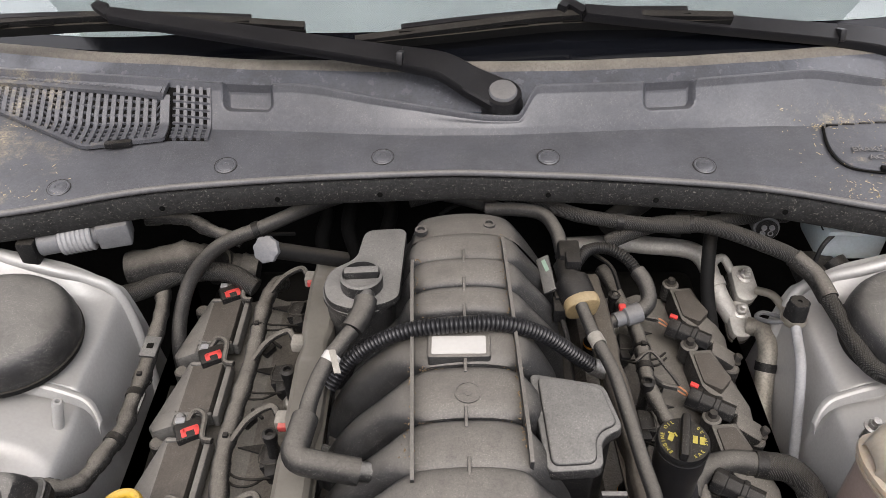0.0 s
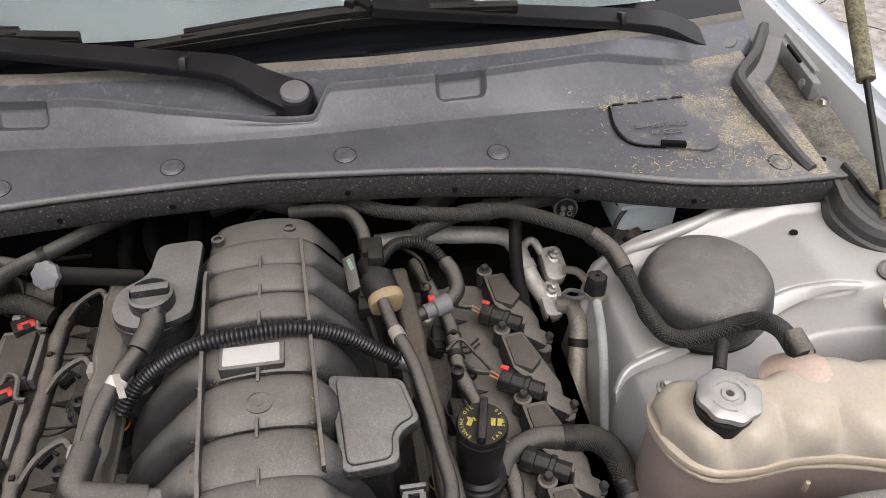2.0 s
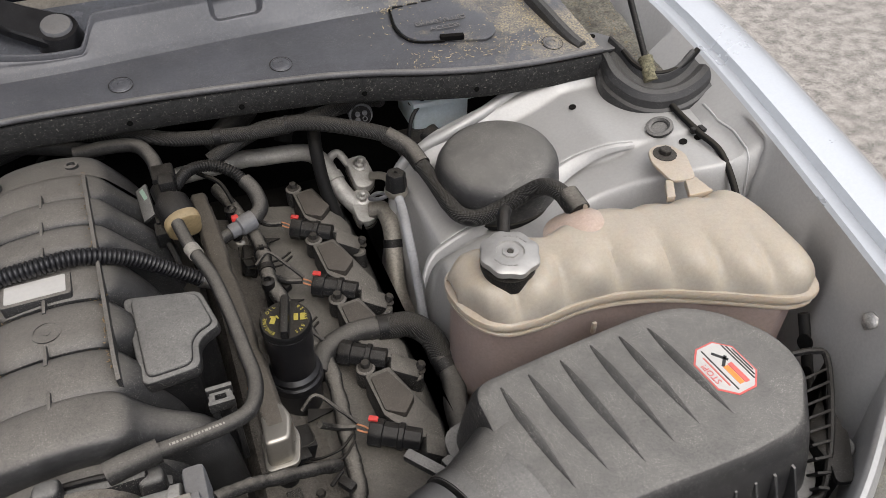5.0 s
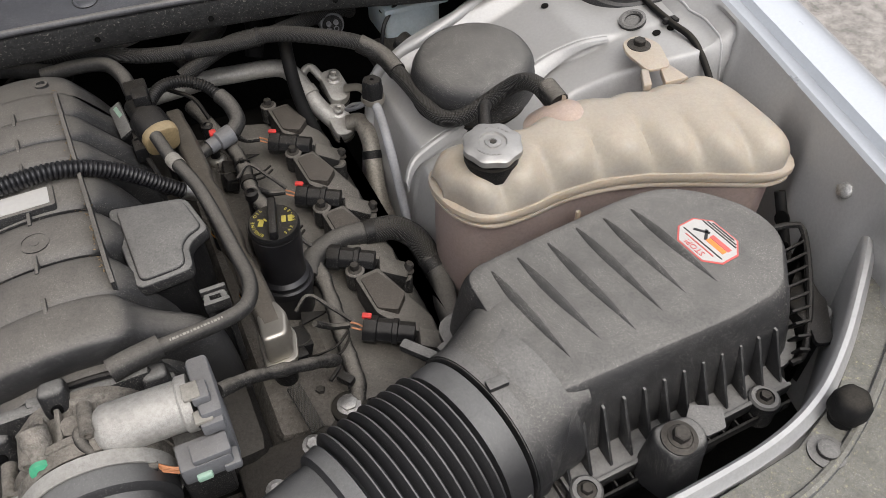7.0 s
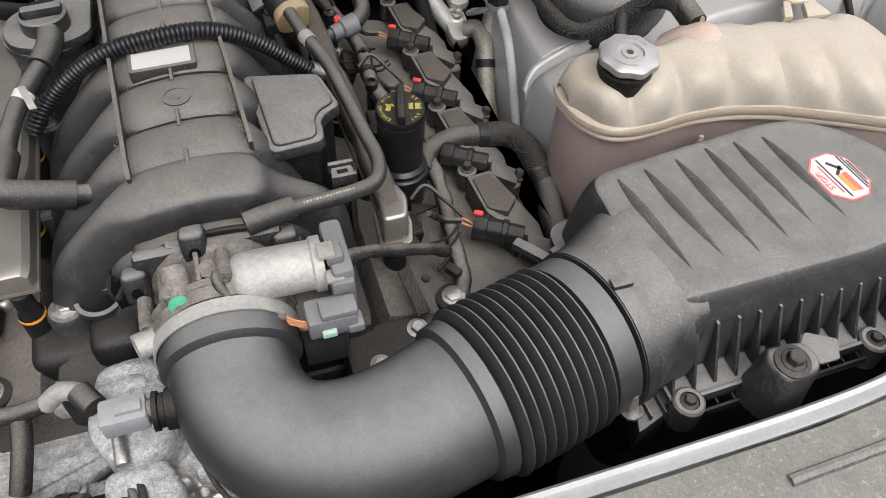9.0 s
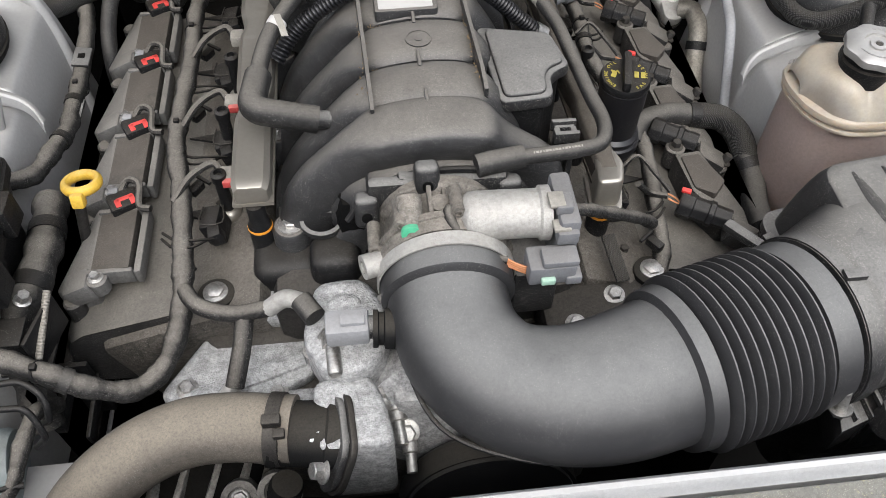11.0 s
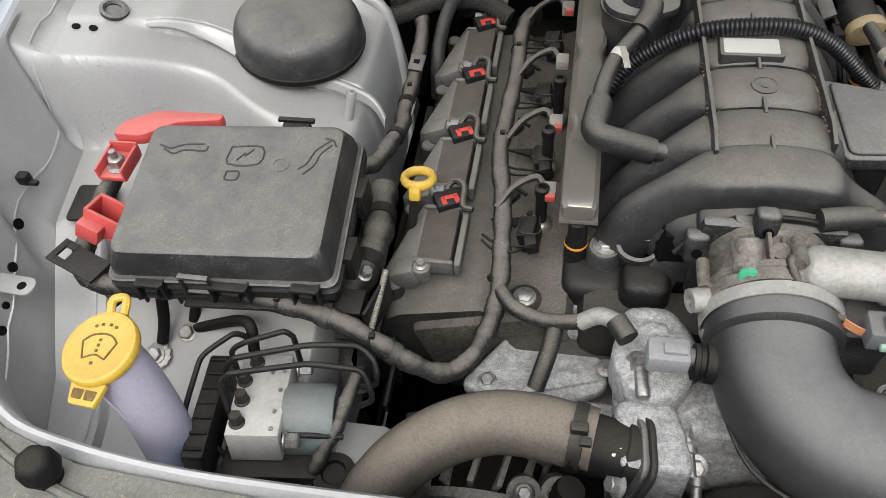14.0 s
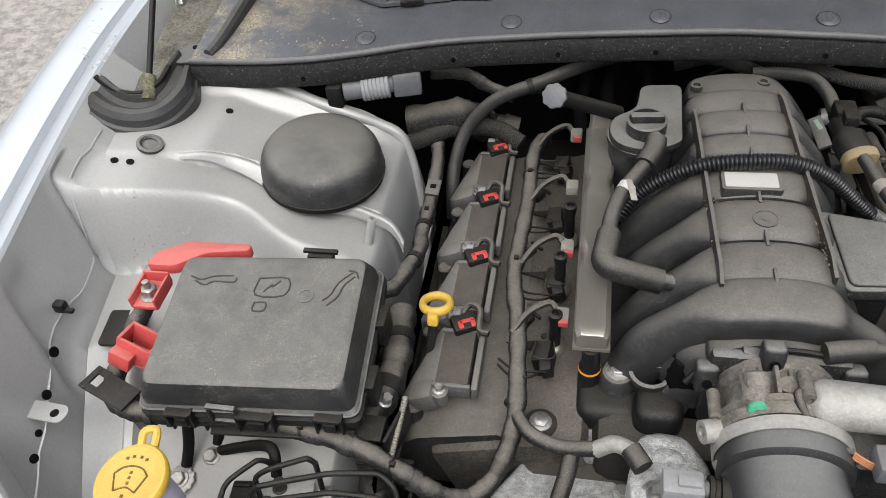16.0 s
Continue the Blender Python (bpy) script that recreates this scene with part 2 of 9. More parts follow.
def braid_material():
    m = mat("braided_sleeve", (0.011, 0.011, 0.011), 0.55, dust=0.28, grain=0.2, spec=0.25)
    nt = m.node_tree
    b = nt.nodes["Principled BSDF"]
    tc = nt.nodes.new("ShaderNodeTexCoord")
    bp = nt.nodes.new("ShaderNodeBump")
    bp.inputs["Strength"].default_value, bp.inputs["Distance"].default_value = 0.7, 0.002
    add = nt.nodes.new("ShaderNodeMath")
    add.operation = "MULTIPLY"
    for turn in (0.7, -0.7):
        w = nt.nodes.new("ShaderNodeTexWave")
        w.inputs["Scale"].default_value = 180
        mp = nt.nodes.new("ShaderNodeMapping")
        mp.inputs["Rotation"].default_value = (0.4, 0.5, turn)
        nt.links.new(tc.outputs["Object"], mp.inputs[0])
        nt.links.new(mp.outputs[0], w.inputs["Vector"])
        nt.links.new(w.outputs["Fac"], add.inputs[0 if turn > 0 else 1])
    tone = nt.nodes.new("ShaderNodeMix")
    tone.data_type = "RGBA"
    nt.links.new(add.outputs[0], tone.inputs[0])
    nt.links.new(b.inputs["Base Color"].links[0].from_socket, tone.inputs[6])
    tone.inputs[7].default_value = (0.075, 0.073, 0.068, 1)
    nt.links.new(tone.outputs[2], b.inputs["Base Color"])
    nt.links.new(add.outputs[0], bp.inputs["Height"])
    nt.links.new(bp.outputs[0], b.inputs["Normal"])
    return m


M["braid"] = braid_material()


def add_pollen(m):
    """Yellow pollen and grit that has gathered at the two ends of the cowl."""
    nt = m.node_tree
    b = nt.nodes["Principled BSDF"]
    N, L = nt.nodes.new, nt.links.new
    tc, sep, ab = N("ShaderNodeTexCoord"), N("ShaderNodeSeparateXYZ"), N("ShaderNodeMath")
    L(tc.outputs["Object"], sep.inputs[0])
    ab.operation = "ABSOLUTE"
    L(sep.outputs[0], ab.inputs[0])
    side = N("ShaderNodeMapRange")
    side.inputs[1].default_value, side.inputs[2].default_value, side.inputs[3].default_value, side.inputs[4].default_value = 0.36, 0.66, 0.0, 0.34
    L(ab.outputs[0], side.inputs[0])
    total = N("ShaderNodeMath")
    total.operation = "ADD"
    n1, n2 = N("ShaderNodeTexNoise"), N("ShaderNodeTexNoise")
    for n, sc, dt in ((n1, 16, 6), (n2, 420, 4)):
        n.inputs["Scale"].default_value, n.inputs["Detail"].default_value, n.inputs["Roughness"].default_value = sc, dt, 0.7
        L(tc.outputs["Object"], n.inputs["Vector"])
    L(side.outputs[0], total.inputs[0])
    L(n1.outputs[0], total.inputs[1])
    cover = N("ShaderNodeMapRange")
    cover.inputs[1].default_value, cover.inputs[2].default_value = 0.72, 0.90
    L(total.outputs[0], cover.inputs[0])
    grit = N("ShaderNodeMapRange")
    grit.inputs[1].default_value, grit.inputs[2].default_value = 0.40, 0.60
    L(n2.outputs[0], grit.inputs[0])
    f = N("ShaderNodeMath")
    f.operation = "MULTIPLY"
    L(cover.outputs[0], f.inputs[0])
    L(grit.outputs[0], f.inputs[1])
    x = N("ShaderNodeMix")
    x.data_type = "RGBA"
    old = b.inputs["Base Color"].links[0].from_socket
    L(f.outputs[0], x.inputs[0])
    L(old, x.inputs[6])
    x.inputs[7].default_value = (0.38, 0.32, 0.205, 1)
    L(x.outputs[2], b.inputs["Base Color"])


add_pollen(M["cowl"])


def add_fluid(m, low, high, colour):
    """Blue liquid that shows through a translucent tube below its level."""
    nt = m.node_tree
    b = nt.nodes["Principled BSDF"]
    N, L = nt.nodes.new, nt.links.new
    tc, sep, lev, x = N("ShaderNodeTexCoord"), N("ShaderNodeSeparateXYZ"), N("ShaderNodeMapRange"), N("ShaderNodeMix")
    L(tc.outputs["Object"], sep.inputs[0])
    L(sep.outputs[2], lev.inputs[0])
    lev.inputs[1].default_value, lev.inputs[2].default_value = high, low
    x.data_type = "RGBA"
    L(lev.outputs[0], x.inputs[0])
    L(b.inputs["Base Color"].links[0].from_socket, x.inputs[6])
    x.inputs[7].default_value = (*colour, 1)
    L(x.outputs[2], b.inputs["Base Color"])


add_fluid(M["washer"], 0.765, 0.835, (0.10, 0.18, 0.30))


def glass_material():
    m = bpy.data.materials.new("windshield_glass")
    m.use_nodes = True
    b = m.node_tree.nodes["Principled BSDF"]
    b.inputs["Base Color"].default_value = (0.92, 0.945, 0.94, 1)
    b.inputs["Roughness"].default_value = 0.02
    b.inputs["Transmission Weight"].default_value = 1.0
    b.inputs["IOR"].default_value = 1.5
    return m


M["glass"] = glass_material()
M["trim_dust"] = mat("dust_coated_rubber", (0.10, 0.092, 0.08), 0.6, dust=0.6, dust_lit_col=(0.22, 0.195, 0.155), grain=0.35, scale=60, wear=0.7, wear_col=(0.05, 0.05, 0.052))
M["lower_glass"] = mat("glossy_grey_band", (0.062, 0.069, 0.086), 0.22, grain=0.2, bump=0.0, dust=0.2, dust_lit_col=(0.25, 0.22, 0.16), coat=0.5)
# Paler than the cowl for the lip's painted highlight; also shelf and lettering.
M["lip"] = mat("cowl_lip_plastic", (0.09, 0.09, 0.095), 0.4, dust=0.6, dust_lit_col=(0.28, 0.26, 0.22), grain=0.2, speck=0.3)
M["boot"] = mat("moulded_rubber", (0.030, 0.030, 0.031), 0.42, dust=0.5, dust_lit_col=(0.16, 0.15, 0.13), grain=0.2, speck=0.4)
M["hinge"] = mat("painted_hinge_steel", (0.22, 0.22, 0.22), 0.45, 0.4, dust=0.4, grain=0.15, wear=0.15, wear_col=(0.2, 0.12, 0.07))
M["lid"] = mat("dusty_lid_plastic", (0.018, 0.018, 0.0185), 0.44, dust=0.98, dust_lit_col=(0.20, 0.19, 0.170), speck=1.3, grain=0.35, spec=0.45)
M["alu_dark"] = mat("grimy_aluminium", (0.17, 0.163, 0.15), 0.5, 0.35, dust=0.5, dust_lit_col=(0.24, 0.21, 0.17), grain=0.4, scale=120, bump=0.8, bump_scale=600, wear=0.4, wear_col=(0.06, 0.055, 0.05), speck=0.5)
M["pipe_dull"] = mat("dull_pipe_aluminium", (0.24, 0.225, 0.195), 0.5, 0.5, dust=0.5, dust_lit_col=(0.26, 0.22, 0.17), grain=0.3, scale=40, bump=0.3, speck=0.4)
M["silver_rail"] = mat("dull_silver_paint", (0.50, 0.50, 0.495), 0.38, 0.5, dust=0.5, dust_lit_col=(0.30, 0.275, 0.22), grain=0.08, scale=30, bump=0.05, coat=0.2, speck=0.5)
M["alu_block"] = mat("pale_machined_aluminium", (0.52, 0.505, 0.475), 0.5, 0.25, dust=0.3, dust_lit_col=(0.36, 0.33, 0.28), grain=0.10, scale=200, bump=0.1, wear=0.3, wear_col=(0.30, 0.28, 0.24), speck=0.7)
M["motor_can"] = mat("coated_motor_steel", (0.15, 0.175, 0.175), 0.45, dust=0.4, grain=0.12, speck=0.3)
M["alu_tb"] = mat("throttle_aluminium", (0.165, 0.152, 0.132), 0.5, 0.4, dust=0.5, dust_lit_col=(0.26, 0.225, 0.18), grain=0.4, scale=300, bump=0.8, wear=0.4, wear_col=(0.12, 0.105, 0.09), speck=0.8)
M["head_dark"] = mat("dark_head_casting", (0.060, 0.054, 0.046), 0.6, 0.2, dust=0.6, dust_lit_col=(0.17, 0.148, 0.12), grain=0.5, scale=90, bump=0.9, bump_scale=300, speck=0.6, wear=0.3, wear_col=(0.10, 0.09, 0.075))
M["straw"] = mat("dry_straw", (0.40, 0.33, 0.20), 0.85, grain=0.4, scale=300, bump=0)
M["crumb"] = mat("leaf_crumb", (0.17, 0.12, 0.065), 0.85, grain=0.5, scale=300, bump=0)
M["rail_brown"] = mat("dusty_brown_steel", (0.050, 0.044, 0.037), 0.55, 0.2, dust=0.5, dust_lit_col=(0.2, 0.17, 0.13), grain=0.3, speck=0.5)
M["cap_metal"] = mat("stamped_cap_metal", (0.42, 0.41, 0.39), 0.50, 0.65, dust=0.2, grain=0.06, bump=0.05, speck=0.3)
M["tank_pink"] = mat("stained_aged_plastic", (0.42, 0.325, 0.265), 0.36, dust=0.12, dust_lit_col=(0.5, 0.42, 0.34), grain=0.12, scale=30, bump=0.04, sss=0.35)
M["green_pale"] = mat("pale_green_plastic", (0.30, 0.46, 0.36), 0.5, dust=0.4, grain=0.1)
M["frit"] = mat("black_glass_band", (0.004, 0.0045, 0.006), 0.10, grain=0.1, bump=0.0, coat=0.0, spec=0.35)


# ---- mesh tools ----
def obj(name, bm, material, smooth=42):
    bmesh.ops.recalc_face_normals(bm, faces=bm.faces[:])
    me = bpy.data.meshes.new(name)
    bm.to_mesh(me)
    bm.free()
    for p in me.polygons:
        p.use_smooth = True
    me.set_sharp_from_angle(angle=radians(smooth))
    me.materials.append(M[material] if isinstance(material, str) else material)
    return new(name, me)


def thing(name, label, category, at=(0, 0, 0), group="", kind=""):
    ob = new(name)
    ob.empty_display_size = 0.02
    ob.location = at
    ob.matrix_basis = Matrix.Translation(at)
    return tagged(ob, label, category, group, kind)


def rest_of(ob):
    """The world pose of a thing or of a part of one, at rest."""
    m = ob.matrix_basis.copy()
    if ob.parent:
        m = rest_of(ob.parent) @ ob.matrix_parent_inverse @ m
    return m


def part(name, bm, material, parent, label="", smooth=42):
    ob = obj(name, bm, material, smooth)
    ob.parent = parent
    ob.matrix_parent_inverse = rest_of(parent).inverted()
    if label:
        ob["label"] = label
    return ob


def solo(name, bm, material, label, category, group="", kind="", smooth=42):
    return tagged(obj(name, bm, material, smooth), label, category, group, kind)


def smooth_path(pts, sub=6):
    P = [Vector(p) for p in pts]
    if len(P) < 3:
        return P
    P = [P[0] * 2 - P[1]] + P + [P[-1] * 2 - P[-2]]
    out = []
    for i in range(1, len(P) - 2):
        a, b, c, d = P[i - 1:i + 3]
        for k in range(sub):
            t = k / sub
            out.append(0.5 * ((2 * b) + (c - a) * t + (2 * a - 5 * b + 4 * c - d) * t * t + (3 * b - a - 3 * c + d) * t ** 3))
    out.append(P[-2])
    return out


def resample(P, step):
    out, carry = [P[0].copy()], 0.0
    for a, b in zip(P, P[1:]):
        d = (b - a).length
        s = step - carry
        while s <= d and d > 0:
            out.append(a.lerp(b, s / d))
            s += step
        carry = d - (s - step)
    if (out[-1] - P[-1]).length > step * 0.3:
        out.append(P[-1])
    return out


def tube(pts, r, n=12, sub=6, step=None, rf=None, caps=True, bm=None, flat=1.0):
    """A round tube along a smooth path; rf(s, length) scales its radius along the way."""
    bm = bm or bmesh.new()
    P = smooth_path(pts, sub)
    if step:
        P = resample(smooth_path(pts, 16), step)
    T = [(P[min(i + 1, len(P) - 1)] - P[max(i - 1, 0)]).normalized() for i in range(len(P))]
    up = Vector((0, 0, 1)) if abs(T[0].z) < 0.9 else Vector((0, 1, 0))
    nrm = (up - T[0] * up.dot(T[0])).normalized()
    total = sum((b - a).length for a, b in zip(P, P[1:]))
    rings, s = [], 0.0
    for i, p in enumerate(P):
        if i:
            s += (P[i] - P[i - 1]).length
            nrm = (nrm - T[i] * nrm.dot(T[i])).normalized()
        side = T[i].cross(nrm)
        rad = r * (rf(s, total) if rf else 1.0)
        rings.append([bm.verts.new(p + (nrm * math.cos(2 * math.pi * k / n) * flat + side * math.sin(2 * math.pi * k / n)) * rad) for k in range(n)])
    for a, b in zip(rings, rings[1:]):
        for k in range(n):
            bm.faces.new((a[k], a[(k + 1) % n], b[(k + 1) % n], b[k]))
    if caps:
        bm.faces.new(rings[0][::-1])
        bm.faces.new(rings[-1])
    return bm


def corrugated(pts, r, pitch, depth, n=16, sharp=1.0):
    return tube(pts, r, n, step=pitch / 6, rf=lambda s, t: 1 - depth + depth * abs(math.cos(math.pi * s / pitch)) ** sharp)


def axis_matrix(at, axis):
    a = Vector(axis).normalized()
    return Matrix.Translation(at) @ a.to_track_quat("Z", "Y").to_matrix().to_4x4()


def lathe(profile, at=(0, 0, 0), axis=(0, 0, 1), n=24, bm=None, rf=None):
    """Turns a profile of (radius, height) about an axis; rf(angle, height) scales the radius."""
    bm = bm or bmesh.new()
    m = axis_matrix(at, axis)
    rings = []
    for r, h in profile:
        if r < 1e-6:
            rings.append([bm.verts.new(m @ Vector((0, 0, h)))])
        else:
            rings.append([bm.verts.new(m @ Vector((r * math.cos(a) * (rf(a, h) if rf else 1), r * math.sin(a) * (rf(a, h) if rf else 1), h)))
                          for a in (2 * math.pi * k / n for k in range(n))])
    for a, b in zip(rings, rings[1:]):
        for k in range(n):
            j = (k + 1) % n
            f = [a[k % len(a)], a[j % len(a)], b[j % len(b)], b[k % len(b)]]
            f = list(dict.fromkeys(f))
            if len(f) > 2:
                bm.faces.new(f)
    if profile[0] != profile[-1]:
        if len(rings[0]) > 1:
            bm.faces.new(rings[0][::-1])
        if len(rings[-1]) > 1:
            bm.faces.new(rings[-1])
    return bm


def bevel(bm, width, seg=2, angle=30):
    bm.normal_update()
    edges = [e for e in bm.edges if len(e.link_faces) == 2 and e.calc_face_angle(0) > radians(angle)]
    if edges and width > 0:
        bmesh.ops.bevel(bm, geom=edges, offset=width, segments=seg, profile=0.5, affect="EDGES", clamp_overlap=True)
    return bm


def join(bm, other):
    """Adds the other bmesh to bm."""
    me = bpy.data.meshes.new("join")
    other.to_mesh(me)
    other.free()
    bm.from_mesh(me)
    bpy.data.meshes.remove(me)
    return bm


def box(c, s, bev=0.002, rot=(0, 0, 0), seg=2, taper=1.0):
    bm = bmesh.new()
    bmesh.ops.create_cube(bm, size=1)
    for v in bm.verts:
        k = taper if v.co.z > 0 else 1
        v.co = Vector((v.co.x * s[0] * k, v.co.y * s[1] * k, v.co.z * s[2]))
    bevel(bm, bev, seg)
    bmesh.ops.transform(bm, matrix=pose(*c, *rot), verts=bm.verts[:])
    return bm


def boxes(*specs):
    bm = bmesh.new()
    for sp in specs:
        join(bm, box(*sp))
    return bm


def prism(poly, z0, z1, bev=0.002, seg=2, m=None, inset=0.0):
    """A polygon in plan, drawn up from z0 to z1; inset narrows its top towards the middle."""
    bm = bmesh.new()
    cx, cy = sum(p[0] for p in poly) / len(poly), sum(p[1] for p in poly) / len(poly)
    lo = [bm.verts.new((x, y, z0)) for x, y in poly]
    hi = []
    for x, y in poly:
        d = math.hypot(x - cx, y - cy) or 1
        k = max(0.0, 1 - inset / d)
        hi.append(bm.verts.new((cx + (x - cx) * k, cy + (y - cy) * k, z1)))
    n = len(poly)
    bm.faces.new(lo[::-1])
    bm.faces.new(hi)
    for i in range(n):
        j = (i + 1) % n
        bm.faces.new((lo[i], lo[j], hi[j], hi[i]))
    bevel(bm, bev, seg)
    if m is not None:
        bmesh.ops.transform(bm, matrix=m, verts=bm.verts[:])
    return bm


def round_poly(poly, r, n=5):
    """Rounds the corners of a polygon in plan."""
    out = []
    for i, p in enumerate(poly):
        a, b, c = Vector(poly[i - 1]), Vector(p), Vector(poly[(i + 1) % len(poly)])
        u, v = a - b, c - b
        d = min(r, u.length * 0.48, v.length * 0.48)
        s, e = b + u.normalized() * d, b + v.normalized() * d
        for k in range(n + 1):
            t = k / n
            out.append(tuple(s * (1 - t) ** 2 + b * 2 * t * (1 - t) + e * t * t))
    return out


def loft(rings, caps=True, bm=None, closed=True):
    bm = bm or bmesh.new()
    R = [[bm.verts.new(p) for p in ring] for ring in rings]
    for a, b in zip(R, R[1:]):
        m = len(a)
        for k in range(m if closed else m - 1):
            bm.faces.new((a[k], a[(k + 1) % m], b[(k + 1) % m], b[k]))
    if caps and closed:
        bm.faces.new(R[0][::-1])
        bm.faces.new(R[-1])
    return bm


def sheet(fn, us, vs, thick=0.002):
    """A sheet of metal or plastic over fn(u, v), with real thickness below it."""
    bm = bmesh.new()
    top = [[bm.verts.new(fn(u, v)) for v in vs] for u in us]
    low = [[bm.verts.new(Vector(fn(u, v)) - Vector((0, 0, thick))) for v in vs] for u in us]
    nu, nv = len(us), len(vs)
    for i in range(nu - 1):
        for j in range(nv - 1):
            bm.faces.new((top[i][j], top[i + 1][j], top[i + 1][j + 1], top[i][j + 1]))
            bm.faces.new((low[i][j], low[i][j + 1], low[i + 1][j + 1], low[i + 1][j]))
    for i in range(nu - 1):
        bm.faces.new((top[i][0], low[i][0], low[i + 1][0], top[i + 1][0]))
        bm.faces.new((top[i][-1], top[i + 1][-1], low[i + 1][-1], low[i][-1]))
    for j in range(nv - 1):
        bm.faces.new((top[0][j], top[0][j + 1], low[0][j + 1], low[0][j]))
        bm.faces.new((top[-1][j], low[-1][j], low[-1][j + 1], top[-1][j + 1]))
    return bm


def span(a, b, n):
    return [a + (b - a) * i / (n - 1) for i in range(n)]


def step01(a, b, x):
    t = max(0.0, min(1.0, (x - a) / (b - a)))
    return t * t * (3 - 2 * t)


def table(x, rows):
    """A value read between the rows (x, value)."""
    if x <= rows[0][0]:
        return rows[0][1]
    for (a, va), (b, vb) in zip(rows, rows[1:]):
        if x <= b:
            t = (x - a) / (b - a)
            return va + (vb - va) * t * t * (3 - 2 * t)
    return rows[-1][1]


def soft_line(x, rows, w=0.02):
    """Straight runs between the rows (x, value), rounded over w at the corners."""
    def at(q):
        for (a, va), (b, vb) in zip(rows, rows[1:]):
            if q <= b:
                return va + (vb - va) * max(0.0, (q - a) / (b - a))
        return rows[-1][1]
    return sum(at(x + w * k / 3) for k in range(-3, 4)) / 7


def hexbolt(at, axis=(0, 0, 1), r=0.007, h=0.006, flange=1.5, washer=0.0015):
    bm = lathe([(r * flange, 0), (r * flange, washer), (r * 1.02, washer + 0.001)], at, axis, 18)
    join(bm, lathe([(r, washer), (r, h), (r * 0.85, h + 0.001), (0, h + 0.001)], at, axis, 6))
    return bm


def ring_band(pts_center, axis, r, width, thick=0.0015, n=28):
    """A flat hoop such as a hose clamp."""
    return lathe([(r, -width / 2), (r + thick, -width / 2), (r + thick, width / 2), (r, width / 2), (r, -width / 2)], pts_center, axis, n)


# ---- ground ----
def ground_z(x, y):
    return 0.006 * noise.noise((x * 1.3, y * 1.3, 0)) if abs(x) < 9 and abs(y) < 9 else 0.0


def build_ground():
    us = [-400, -60, -12] + span(-6, 6, 61) + [12, 60, 400]
    solo("ground", sheet(lambda u, v: (u, v, ground_z(u, v)), us, us, 0.05), "asphalt", "weathered grey asphalt of a parking lot with fine cracks", "ground", kind="structure")
    rng = random.Random(3)
    for i in range(12):
        x, y = rng.choice((-1, 1)) * rng.uniform(1.15, 3.4), rng.uniform(0.2, 3.6)
        h = rng.uniform(0, 6.28)
        pts = []
        for k in range(22):
            pts.append((x, y, ground_z(x, y) + 0.0005))
            h += rng.uniform(-0.5, 0.5)
            x, y = x + 0.06 * math.cos(h), y + 0.06 * math.sin(h)
        solo("crack", tube(pts, 0.0035, 6, 2, flat=0.4), "void", "thin dark crack in the weathered asphalt", "crack", "cracks in the asphalt")


build_ground()


# ---- car body round the engine bay ----
def fender_x(y):
    """The foot of the inner fender wall, outward from the middle of the car."""
    q = min(y, 0.93)
    return 0.6451 + 0.2963 * q - 0.1154 * q * q + 0.0817 * (y - q)


TOWER_TOP = [(0.30, 0.78), (0.37, 0.815), (0.40, 0.832), (0.436, 0.852), (0.50, 0.873), (0.56, 0.893), (0.625, 0.914), (0.66, 0.930), (0.685, 0.943), (0.71, 0.954), (0.74, 0.963), (2.0, 0.965)]


def tower_line(x):
    rows = TOWER_TOP
    for (a, za), (b, zb) in zip(rows, rows[1:]):
        if x <= b:
            return za + (zb - za) * max(0.0, (x - a) / (b - a))
    return rows[-1][1]


LIP_Y = [(0.30, 0.59), (0.390, 0.592), (0.4025, 0.6165), (0.4155, 0.634), (0.454, 0.638), (0.4815, 0.638), (0.5256, 0.646), (0.570, 0.654), (0.596, 0.661), (0.621, 0.6636), (0.6455, 0.657), (0.668, 0.647), (0.70, 0.640), (0.76, 0.625), (0.90, 0.620)]


CREST_Y = [(0.30, 0.52), (0.4376, 0.560), (0.457, 0.572), (0.50, 0.570), (0.5356, 0.570), (0.567, 0.584), (0.588, 0.598), (0.608, 0.607), (0.628, 0.607), (0.652, 0.600), (0.684, 0.584), (0.721, 0.566), (0.761, 0.5545), (0.9, 0.552)]


def tower_top(x):
    return sum(tower_line(x + d) for d in (-0.03, -0.015, 0.0, 0.015, 0.03)) / 5


def lip_rise(x):
    """How far the upper tower plate stands above the panel in front of it."""
    return 0.003 + 0.018 * step01(0.715, 0.655, x)


